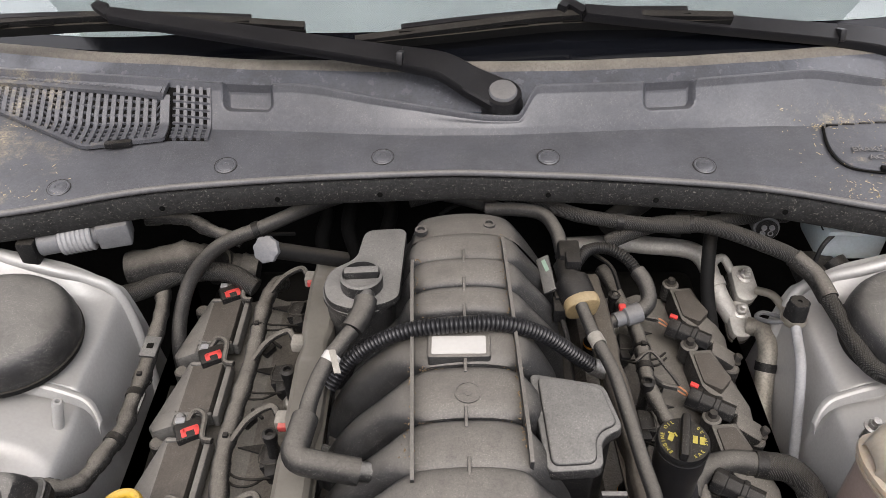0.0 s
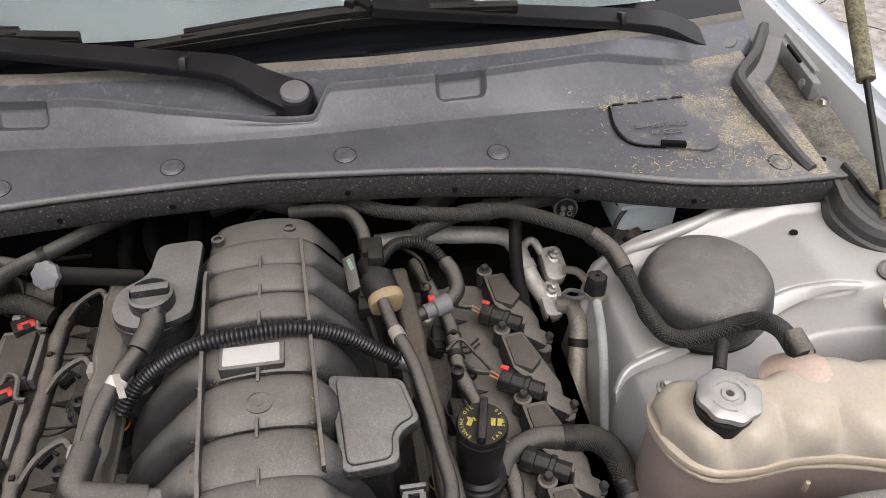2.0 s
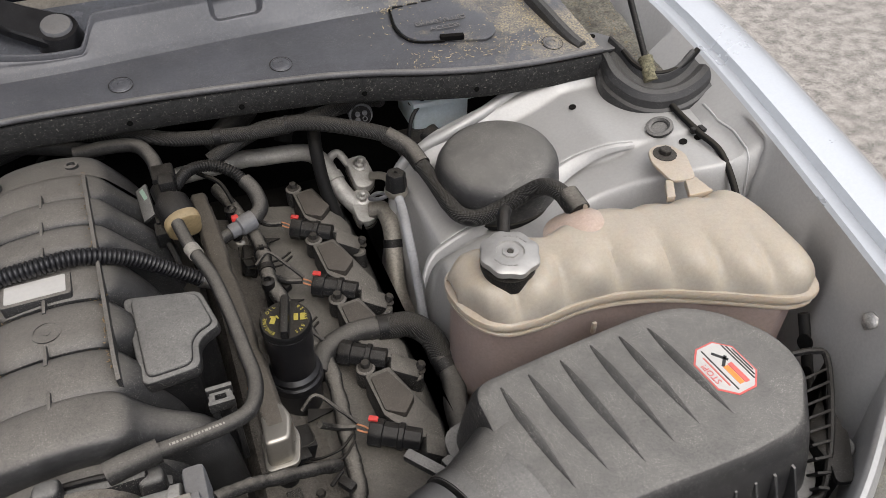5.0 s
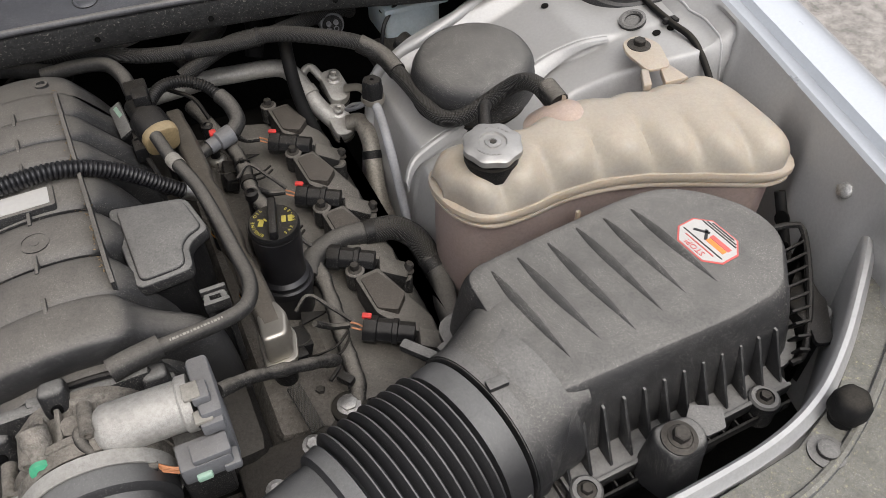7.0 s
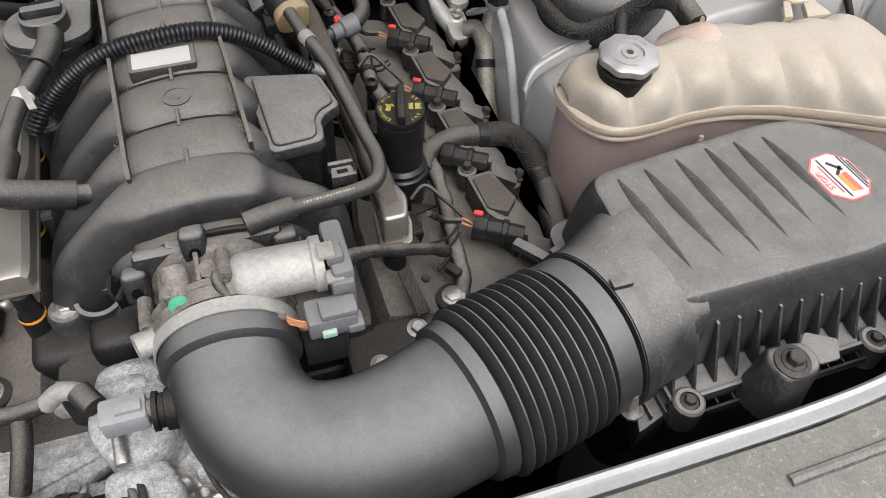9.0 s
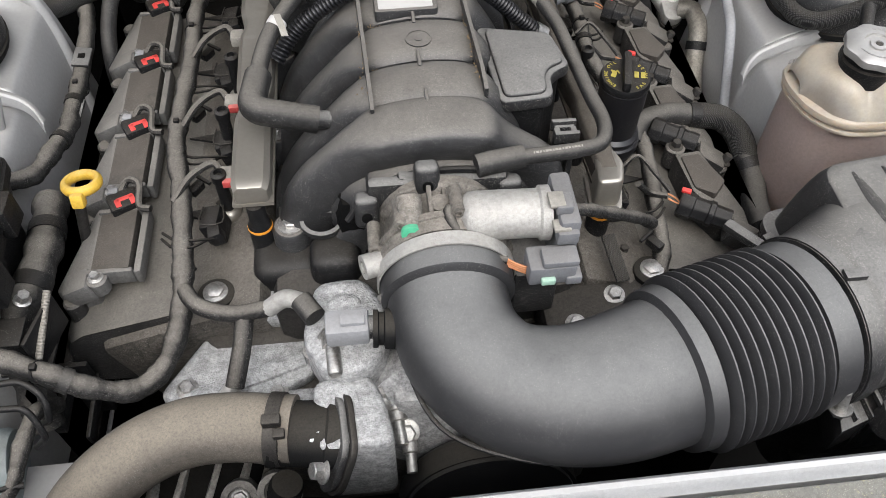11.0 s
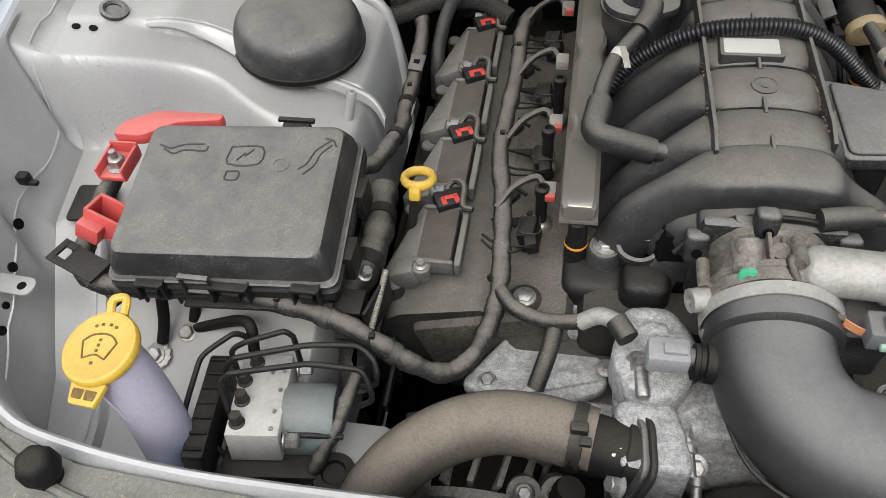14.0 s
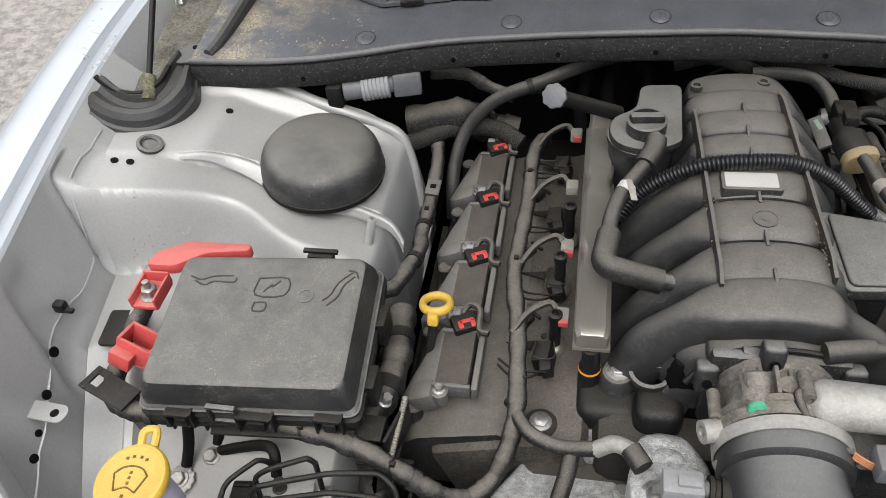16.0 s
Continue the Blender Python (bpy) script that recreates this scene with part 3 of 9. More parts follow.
def apron_z(x, y, edge=0.385):
    """Height of the stamped inner panel; x counts outward from the middle of the car."""
    floor = 0.755 + max(-0.05, (y - 0.31)) * 0.45 + 0.05 * step01(0.66, 0.76, x)
    floor = min(floor, 0.845)
    rib = 0.011 * step01(0.010, 0.004, abs(x - fender_x(y) + 0.052)) * step01(0.545, 0.535, y) + 0.011 * step01(0.010, 0.004, abs(y - 0.538)) * step01(0.60, 0.62, x) * step01(0.0, -0.008, x - fender_x(y) + 0.048)
    top = tower_top(x)
    top += lip_rise(x) * step01(0.0, 0.008, y - soft_line(x, LIP_Y, 0.012)) * step01(0.385, 0.40, x)
    top += 0.020 * step01(0.775, 0.80, y) * step01(0.42, 0.5, x) * step01(0.735, 0.70, x)
    edge_y = soft_line(x, CREST_Y, 0.018)
    front = step01(edge_y - 0.030, edge_y + 0.006, y)
    inner = step01(edge, edge + 0.05, x)
    z = floor + (top - floor) * front
    return 0.60 + (z + rib * (1 - front) - 0.60) * inner


def build_body():
    body = thing("car_body", "silver painted car body around an open engine bay", "car body", (0, 0.5, 0.3))
    for s in (1, -1):
        part("inner_apron", sheet(lambda u, v: (s * (0.37 + (fender_x(v) - 0.37) * u), v, apron_z(0.37 + (fender_x(v) - 0.37) * u, v, 0.385)),
                                  span(0, 1, 130), span(0.12 if s < 0 else 0.43, 0.815, 170), 0.002), "silver", body, "stamped silver inner panel with strut tower")
        # inner wall of the bay, below the tower, near-black for the depth's shade
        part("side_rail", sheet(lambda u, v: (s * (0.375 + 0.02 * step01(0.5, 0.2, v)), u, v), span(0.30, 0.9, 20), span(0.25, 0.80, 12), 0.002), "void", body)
        # upright flange with stamped pockets, then the gutter and the outer skin
        def flange(u, v):
            x = fender_x(v)
            k = ((v - 0.16) / 0.165) % 1.0
            pocket = 0.010 * step01(0.12, 0.20, k - 0.25 * u) * step01(0.92, 0.72, k + 0.2 * u) * step01(0.95, 0.72, u) * step01(0.0, 0.12, u) * step01(0.72, 0.66, v)
            base = (apron_z(x - 0.001, v) if s < 0 or v > 0.43 else 0.72) if v < 0.81 else 0.93
            top = 0.985 + 0.02 * step01(0.3, 0.9, v)
            return (s * (x - 0.004 + u * 0.042 + pocket), v, base + (top - base) * u)
        part("fender_flange", sheet(flange, span(0, 1, 16), span(0.16, 1.35, 200), 0.002), "silver", body)

        def skin(u, v):
            x = fender_x(v) + 0.038
            top = 0.985 + 0.02 * step01(0.3, 0.9, v)
            prof = [(0.0, 0.0), (0.005, 0.003), (0.010, 0.002), (0.014, -0.007), (0.034, -0.010), (0.038, 0.0), (0.060, 0.007),
                    (0.086, 0.004), (0.106, -0.010), (0.118, -0.05), (0.122, -0.20), (0.115, -0.45)]
            d, h = prof[int(u)]
            return (s * (x + d), v, top + h)
        part("outer_fender", sheet(skin, list(range(12)), span(0.0, 1.9, 60), 0.001), "silver_out", body, "bright silver outer fender skin")
        def on_flange(u, v, lift=0.0008):
            p = flange(u, v)
            return (p[0] - s * lift, p[1], p[2])
        part("sheet_seam", tube([on_flange(0.30 + 0.05 * math.sin(v * 23), v, 0.0004) for v in span(0.20 if s < 0 else 0.44, 0.66, 26)], 0.0016, 6, 1), "silver_rail", body)
    # firewall, bottom and added fillers close the bay
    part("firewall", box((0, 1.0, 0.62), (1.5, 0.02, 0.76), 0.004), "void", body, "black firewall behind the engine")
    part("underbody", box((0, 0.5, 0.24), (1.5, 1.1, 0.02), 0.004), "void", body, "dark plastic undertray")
    # Added panels: their near-black paints the shaded void below the side gaps.
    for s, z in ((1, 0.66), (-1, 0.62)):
        part("depth_filler", box((s * 0.59, 0.28, z), (0.44, 0.36, 0.02), 0.004), "void", body, "added near-black panel for the shaded depth of the bay")
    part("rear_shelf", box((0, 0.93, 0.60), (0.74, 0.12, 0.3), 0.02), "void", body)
    part("raised_hood", sheet(lambda u, v: (u, 1.24 - 0.72 * v + 0.03 * (u / 0.75) ** 2, 1.34 + 1.12 * v), span(-0.80, 0.80, 12), span(0, 1, 12), 0.02), "plastic_clean", body, "raised hood with dark insulation inside")
    # front crossmember with a rolled bright edge
    edge = [(-0.80, 0.33, 0.925), (-0.765, 0.275, 0.918), (-0.744, 0.250, 0.912), (-0.70, 0.205, 0.905), (-0.640, 0.163, 0.902), (-0.592, 0.144, 0.900), (-0.48, 0.129, 0.900),
            (-0.346, 0.127, 0.900), (-0.13, 0.130, 0.900), (0.05, 0.131, 0.900), (0.326, 0.131, 0.902), (0.45, 0.132, 0.905),
            (0.530, 0.138, 0.907), (0.588, 0.154, 0.908), (0.640, 0.182, 0.910), (0.690, 0.217, 0.914), (0.745, 0.262, 0.925), (0.79, 0.31, 0.935)]
    P = smooth_path(edge, 5)
    rings = []
    for i, p in enumerate(P):
        t = (P[min(i + 1, len(P) - 1)] - P[max(i - 1, 0)]).normalized()
        n = Vector((t.y, -t.x, 0)).normalized()
        prof = [(0.002, -0.10), (0.0, -0.006), (0.002, 0.0), (0.006, 0.003), (0.012, 0.003), (0.015, 0.0), (0.017, -0.005), (0.021, -0.008), (0.023, -0.06), (0.020, -0.10)]
        rings.append([p + n * a * 0.72 + Vector((0, 0, h)) for a, h in prof])
    part("front_crossmember", loft(rings), "silver_rail", body, "bright silver front crossmember with rolled edge")
    # tower lip: a folded flange that runs over the tower top
    for s in (1, -1):
        ring = []
        for x in span(0.690, 0.398, 70):
            y, z = soft_line(x, LIP_Y, 0.012), tower_top(x) + lip_rise(x)
            f = soft_line(x, [(0.3, 0.003), (0.50, 0.004), (0.545, 0.009), (0.585, 0.013), (0.615, 0.009), (0.65, 0.003), (0.70, 0.0015)], 0.012)
            d = soft_line(x, [(0.3, 0.010), (0.50, 0.010), (0.575, 0.016), (0.62, 0.013), (0.66, 0.006), (0.70, 0.003)], 0.012)
            ring.append([Vector((s * x, y + a, z + h)) for a, h in ((0.008, -0.0015), (0.004, 0.0010), (0.001, 0.0012), (-0.002, -0.0006), (-0.002 - f * 0.8, -d * 0.75), (-0.002 - f, -d), (-f, -d - 0.001), (0.001 - f * 0.7, -d * 0.8), (0.001, -0.003), (0.008, -0.003))])
        part("tower_lip", loft(ring), "silver", body, "folded edge of the strut tower plate", 25)
        rim = [(0.752, 0.772), (0.729, 0.790), (0.686, 0.804), (0.644, 0.810), (0.598, 0.810), (0.556, 0.801), (0.505, 0.797), (0.468, 0.802), (0.437, 0.800), (0.420, 0.786), (0.408, 0.755), (0.404, 0.70)]
        part("tower_rim", tube([(s * x, y, apron_z(x, min(y, 0.81)) + 0.001) for x, y in rim], 0.008, 12, 6), "silver", body)
        # grommet and rivet holes
        part("grommet", lathe([(0.017, 0), (0.017, 0.004), (0.013, 0.005), (0.010, 0.003), (0.010, 0.001), (0, 0.001)], (s * 0.731, 0.650, apron_z(0.731, 0.650) + 0.001), (-s * 0.35, -0.05, 1), 22), "plastic", body)
        for hx, hy in ((0.7636, 0.6146), (0.7428, 0.6154), (0.66, 0.745)):
            part("rivet_hole", lathe([(0.005, 0), (0.005, 0.0012), (0, 0.0012)], (s * hx, hy, apron_z(hx, hy) + 0.0010), (-s * 0.25, 0, 1), 12), "void", body)
    return body


car_body = build_body()


def bolt_thing(at, axis=(0, 0, 1), r=0.008, h=0.008, label="zinc hex bolt with flange in the silver panel", m="steel", group="bay bolts"):
    return solo("bolt", hexbolt(at, axis, r, h), m, label, "bolt", group)


# ---- radiator cover and front shroud ----
def build_front():
    cover = thing("radiator_cover", "dusty black plastic radiator cover panel", "cover panel", (0, 0.0, 0.88))
    poly = [(-0.84, 0.30), (-0.765, 0.243), (-0.70, 0.178), (-0.63, 0.135), (-0.55, 0.112), (-0.35, 0.103), (0.3, 0.105), (0.45, 0.107), (0.545, 0.114), (0.605, 0.136),
            (0.665, 0.174), (0.72, 0.213), (0.82, 0.29), (0.80, -0.08), (0.5, -0.16), (-0.5, -0.16), (-0.80, -0.08)]
    poly = [(x, y + 0.007 if y > 0 else y) for x, y in poly]
    part("panel", prism(poly, 0.884, 0.899, 0.004), "shroud", cover, "pollen-dusted black plastic panel")
    for s in (1, -1):
        part("raised_bead", tube([(s * 0.40, 0.080, 0.899), (s * 0.52, 0.086, 0.899), (s * 0.60, 0.112, 0.899), (s * 0.68, 0.155, 0.9), (s * 0.75, 0.20, 0.9)], 0.005, 8), "shroud", cover)
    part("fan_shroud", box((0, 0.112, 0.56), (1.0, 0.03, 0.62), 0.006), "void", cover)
    for x, y in ((0.562, 0.107), (-0.69, 0.12)):
        part("push_clip", lathe([(0.016, 0), (0.016, 0.002), (0.011, 0.003), (0.009, 0.003), (0.009, 0.007), (0.006, 0.009), (0, 0.009)], (x, y if x > 0 else 0.13, 0.899), (0, 0, 1), 24), "plastic", cover)
    for x, y in ((0.597, 0.126), (-0.567, 0.104)):
        b = thing("rubber_bump_stop", "black rubber hood bump stop on the crossmember", "bump stop", (x, y, 0.90), "bump stops")
        part("stem", lathe([(0.012, 0), (0.012, 0.012)], (x, y, 0.899), (0, 0, 1), 16), "rubber", b)
        part("head", lathe([(0.012, 0.008), (0.0155, 0.011), (0.0165, 0.016), (0.0160, 0.026), (0.013, 0.033), (0.007, 0.036), (0.0, 0.0365)], (x, y, 0.899), (0, 0, 1), 20, rf=lambda an, h: 1 + 0.05 * math.cos(6 * an)), "rubber", b)
    # side pocket behind the headlamp
    for s in (1,):
        poly = [(s * 0.66, 0.205), (s * 0.70, 0.24), (s * 0.72, 0.30), (s * 0.665, 0.26)]
        part("lamp_bracket", prism(poly if s > 0 else poly[::-1], 0.80, 0.875, 0.003), "plastic_clean", cover)


build_front()


def flat_text(body, size, m, at_matrix, depth=0.0003):
    """Lettering as a thin mesh, in Blender's own font."""
    cu = bpy.data.curves.new("lettering", "FONT")
    cu.body, cu.size, cu.extrude, cu.align_x, cu.align_y = body, size, depth, "CENTER", "CENTER"
    cu.resolution_u = 2
    ob = bpy.data.objects.new("lettering_source", cu)
    scene.collection.objects.link(ob)
    dg = bpy.context.evaluated_depsgraph_get()
    me = bpy.data.meshes.new_from_object(ob.evaluated_get(dg))
    bm = bmesh.new()
    bm.from_mesh(me)
    bmesh.ops.transform(bm, matrix=at_matrix, verts=bm.verts[:])
    bpy.data.objects.remove(ob)
    bpy.data.curves.remove(cu)
    bpy.data.meshes.remove(me)
    return bm


# ---- cowl ----
def cowl_front(x):
    return soft_line(abs(x), [(0.0, 0.866), (0.2, 0.858), (0.39, 0.838), (0.50, 0.800), (0.60, 0.785), (0.80, 0.79)], 0.06)


def cowl_profile(x):
    """Points (y, z) from the front lip over a flat ledge and a steep face up to the rear edge."""
    a = abs(x)
    yf = cowl_front(x)
    yt = soft_line(a, [(-0.3, 0.968), (0.10, 0.968), (0.246, 0.975), (0.31, 0.983), (0.472, 1.014), (0.633, 1.046), (0.80, 1.09)], 0.012)
    zc = soft_line(a, [(-0.3, 1.027), (0.42, 1.026), (0.50, 1.022), (0.57, 1.024), (0.64, 1.030), (0.80, 1.036)], 0.03)
    zt = soft_line(x, [(-0.8, 1.060), (-0.44, 1.074), (-0.2, 1.079), (0.3, 1.079), (0.472, 1.075), (0.633, 1.036), (0.80, 1.034)], 0.012)
    zf = soft_line(a, [(-0.3, 1.016), (0.0, 1.016), (0.4, 1.010), (0.80, 1.001)], 0.04)
    yc = soft_line(a, [(-0.3, 0.931), (0.06, 0.931), (0.25, 0.945), (0.47, 0.955), (0.57, 0.972), (0.64, 0.998), (0.80, 1.06)], 0.03)
    yt, zt = max(yt, yc + 0.012), max(zt, zc + 0.003)
    return [(yf, zf - 0.006), (yf + 0.002, zf), (yf + 0.010, zf + 0.003), (yc - 0.012, zc - 0.002),
            (yc, zc + 0.001), (yc + (yt - yc) * 0.14, zc + (zt - zc) * 0.17), (yt - 0.006, zt - 0.009 * min(1.0, (zt - zc) / 0.03)), (yt - 0.003, zt),
            (yt + 0.002, zt), (yt + 0.004, zt - 0.004), (yt + 0.006, zt - 0.022)]


def cowl_z(x, y):
    pr = cowl_profile(x)
    for (ya, za), (yb, zb) in zip(pr, pr[1:]):
        if ya <= y <= yb:
            return za + (zb - za) * (y - ya) / max(1e-6, yb - ya)
    return pr[-4][1]


def build_cowl():
    cowl = thing("cowl_panel", "dark grey plastic cowl panel below the windshield, dusted with pollen", "cowl panel", (0, 0.87, 1.0))

    def fn(u, v):
        pr = cowl_profile(u)
        i = min(int(v), len(pr) - 2)
        k = v - i
        y, z = pr[i][0] + (pr[i + 1][0] - pr[i][0]) * k, pr[i][1] + (pr[i + 1][1] - pr[i][1]) * k
        rise = (z - pr[4][1]) / (pr[7][1] - pr[4][1])
        # scooped pockets under the upper edge
        pocket = 0.0
        for cx in (-0.268, 0.276):
            qx, qz = max(0.0, abs(u - cx) - 0.022), max(0.0, 0.62 - rise) * 0.055
            pocket += step01(0.0130, 0.0050, math.hypot(qx, qz)) * (v < 8.5)
        # the upper edge dips towards the wiper pivot and springs up beyond it
        d = soft_line(u, [(-0.9, 0.0), (-0.19, 0.0), (0.040, 1.0), (0.9, 1.0)], 0.02) * step01(0.108, 0.080, u) * step01(0.1, 1.0, rise)
        return (u, y - 0.020 * d + 0.010 * pocket, z - 0.033 * d - 0.010 * pocket)
    us = sorted(set(span(-0.72, 0.72, 97) + span(-0.31, -0.225, 40) + span(0.235, 0.32, 40) + span(0.0, 0.12, 26)))
    part("tray", sheet(fn, us, [0, 1, 2, 2.5, 3, 3.5] + span(4, 5, 10) + span(5, 6, 34)[1:] + span(6, 7, 8)[1:] + [8, 9, 10], 0.003), "cowl", cowl, "moulded grey cowl tray with pockets", 30)
    # foam seal hanging under the front lip
    P = [Vector((x, cowl_front(x) + 0.001, cowl_profile(x)[0][1] - 0.001)) for x in span(-0.72, 0.72, 120)]
    rings = [[p + Vector((0, a, h)) for a, h in ((0.0, 0.002), (-0.005, 0.0), (-0.007, -0.005), (-0.004, -0.030), (0.001, -0.036), (0.010, -0.032), (0.012, 0.0))] for p in P]
    part("foam_seal", loft(rings), "foam", cowl, "worn black foam seal")
    # Bead in a paler colour paints the light caught along the lip.
    part("lip_highlight", tube([(x, cowl_front(x) - 0.002, cowl_profile(x)[1][1] + 0.001) for x in span(-0.72, 0.72, 40)], 0.0040, 10, 2), "lip", cowl)
    part("upper_bead", tube([fn(x, 7.4) for x in span(-0.31, 0.70, 150)], 0.0018, 6, 1), "cowl", cowl)
    for x in (-0.56, -0.36, -0.22, -0.093, 0.116, 0.248, 0.40, 0.54):
        part("seal_hole", lathe([(0.0035, 0), (0.0035, 0.001), (0, 0.001)], (x, cowl_front(x) - 0.0055, cowl_profile(x)[0][1] - 0.020), (0, -1, 0.15), 10), "void", cowl)
    for x in (-0.48, -0.285, -0.09, 0.117, 0.308, 0.66):
        y = cowl_front(x) + 0.029
        z = cowl_z(x, y)
        part("push_pin", lathe([(0.0135, -0.001), (0.0135, 0.001), (0.012, 0.002), (0.0105, 0.0015), (0.0095, 0.0024), (0.004, 0.0028), (0.0035, 0.002), (0, 0.002)], (x, y, z + 0.0005), (0, -0.17, 1), 26), "cowl", cowl)
        part("pin_gap", ring_band((x, y, z + 0.0012), (0, -0.17, 1), 0.0137, 0.0008, 0.0006, 26), "plastic_clean", cowl)
    # air intake grille: a framed block of slats and an open block beside it, over a sheet painted near-black for shade
    gx0, gx1, gm = -0.62, -0.318, -0.380

    def g_edge(x):
        return soft_line(x, [(-0.70, 1.0), (-0.62, 0.990), (-0.538, 0.949), (-0.472, 0.911), (-0.40, 0.921), (-0.365, 0.927), (-0.30, 0.925)], 0.006)

    def g_back(x):
        return cowl_profile(x)[7][0] - (0.016 if x < gm else 0.004)

    def g_at(x, v, lift):
        y = g_edge(x) + (g_back(x) - g_edge(x)) * v
        return (x, y, cowl_z(x, y) + lift)
    part("grille_shade", sheet(lambda u, v: g_at(u, v, 0.0015), span(gx0, gx1, 60), span(0, 1, 16), 0.001), "void", cowl, "near-black sheet for the shade in the grille opening")

    def bar(x, w, lift):
        return sheet(lambda u, v: (x + u, *g_at(x, v, lift)[1:]), [0, w], span(0, 1, 16), 0.004)
    x = gx0
    while x < gm - 0.004:
        part("slat", bar(x, 0.0060, 0.0060), "cowl", cowl)
        x += 0.0112
    for x in (-0.364, -0.3535, -0.343, -0.3325, -0.322):
        part("slat", bar(x, 0.0050, 0.0050), "cowl", cowl)
    rows = 9
    for a0, a1 in ((gx0, gm), (gm + 0.012, gx1)):
        for k in range(1, rows):
            part("cross_bar", sheet(lambda a, q: (a, *(Vector(g_at(a, k / rows, 0.0044)) + Vector((0, q, 0)))[1:]), span(a0, a1, 24), [-0.0017, 0.0017], 0.003), "cowl", cowl)
    part("grille_frame", bar(gm - 0.003, 0.011, 0.0080), "cowl", cowl)
    for v, w in ((0.0, 0.006), (1.0, 0.010)):
        part("grille_frame", sheet(lambda a, q: (a, *(Vector(g_at(a, v, 0.0080)) + Vector((0, q, 0)))[1:]), span(gx0, gm + 0.006, 40), [-w / 2, w / 2], 0.005), "cowl", cowl)
    part("frame_gap", tube([g_at(a, 1.0, 0.004)[:1] + (g_at(a, 1.0, 0)[1] + 0.0065, g_at(a, 1.0, 0)[2] + 0.0045) for a in span(gx0, gm, 30)] + [(gm + 0.009, *g_at(gm - 0.001, v, 0.0042)[1:]) for v in span(1.0, 0.0, 14)], 0.0014, 6, 1), "void", cowl)
    part("grille_latch", box((-0.428, 0.913, cowl_z(-0.428, 0.913) + 0.007), (0.034, 0.009, 0.009), 0.002, (0, 0, 9)), "plastic_clean", cowl)
    part("upper_teeth", corrugated([(x, g_back(x) + 0.010, cowl_z(x, g_back(x)) + 0.006) for x in span(-0.66, -0.385, 8)], 0.0026, 0.0085, 0.6, 8), "cowl", cowl)
    # access lid at one end
    lid = [(0.479, 0.953), (0.472, 0.912), (0.476, 0.884), (0.490, 0.869), (0.525, 0.861), (0.579, 0.845), (0.597, 0.857), (0.604, 0.893), (0.590, 0.962)]
    bm = prism(round_poly(lid, 0.012), 0, 0.004, 0.0012)
    for v in bm.verts:
        v.co.z += cowl_z(v.co.x, v.co.y) + 0.0005
    part("access_lid", bm, "cowl", cowl, "pollen-covered fluid access lid")
    part("lid_gap", tube([(x - 0.0015, y - 0.0015, cowl_z(x, y) + 0.0028) for x, y in lid[:5]], 0.0016, 6), "void", cowl)
    part("lid_tab", box((0.534, 0.861, cowl_z(0.534, 0.861) + 0.006), (0.032, 0.008, 0.007), 0.001, (0, 0, -12)), "void", cowl)
    for k in range(5):
        x = 0.490 + k * 0.022
        part("lid_hinge", box((x, 0.954 + k * 0.002, cowl_z(x, 0.954 + k * 0.002) + 0.004), (0.015, 0.004, 0.004), 0.001), "plastic_clean", cowl)
    for body, y, size in (("BRAKE FLUID", 0.900, 0.0125), ("ACCESS", 0.884, 0.0125)):
        z = cowl_z(0.533, y)
        tilt = math.degrees(math.atan2(cowl_z(0.533, y + 0.01) - z, 0.01))
        part("embossed_lettering", flat_text(body, size, "lip", pose(0.533, y, z + 0.0080, tilt, 0, 0), 0.0006), "lip", cowl)
    for s in (1, -1):
        wall = smooth_path([(0.778, 1.115, 1.05), (0.728, 1.041, 1.044), (0.682, 0.990, 1.040), (0.676, 0.948, 1.035), (0.682, 0.876, 1.023), (0.690, 0.822, 1.012), (0.698, 0.800, 1.006)], 6)
        rings, outer = [], []
        for i, p in enumerate(wall):
            t = (wall[min(i + 1, len(wall) - 1)] - wall[max(i - 1, 0)]).normalized()
            n = Vector((-t.y, t.x, 0)).normalized()
            rings.append([Vector((s * q.x, q.y, q.z)) for q in (p + n * a + Vector((0, 0, h)) for a, h in
                          ((-0.012, -0.03), (-0.009, 0.002), (-0.005, 0.007), (0.001, 0.008), (0.005, 0.005), (0.008, -0.005), (0.009, -0.04)))])
            outer.append([Vector((s * q.x, q.y, q.z)) for q in (p + n * a + Vector((0, 0, h)) for a, h in ((0.007, -0.011), (0.030, -0.015), (0.032, -0.018), (0.032, -0.05), (0.006, -0.05)))])
        part("end_wall", loft(rings), "boot", cowl, "raised black end wall of the cowl", 30)
        part("end_shelf", loft(outer), "lip", cowl, "dusty grey shelf of the cowl end", 25)
        flap = [(s * x, y) for x, y in ((0.690, 0.792), (0.706, 0.840), (0.738, 0.838), (0.757, 0.812), (0.742, 0.786))]
        part("end_flap", prism(round_poly(flap, 0.006), 0.996, 1.001, 0.0015), "duct", cowl)
        part("flap_pin", lathe([(0.004, 0), (0.004, 0.002), (0, 0.002)], (s * 0.728, 0.826, 1.001), (0, 0, 1), 10), "void", cowl)
    return cowl


build_cowl()


# ---- windshield ----
GLASS_A = radians(29)


def glass_at(x, d):
    """A point on the windshield, d metres up its slope from the bottom edge."""
    y0 = 0.985 + 0.10 * (x / 0.72) ** 2
    return (x, y0 + d * math.cos(GLASS_A), 1.050 - 0.012 * (x / 0.72) ** 2 + d * math.sin(GLASS_A))


def frit_top(x):
    return table(x, [(-0.55, 0.078), (-0.25, 0.100), (0.0, 0.106), (0.3, 0.108), (0.6, 0.098)])


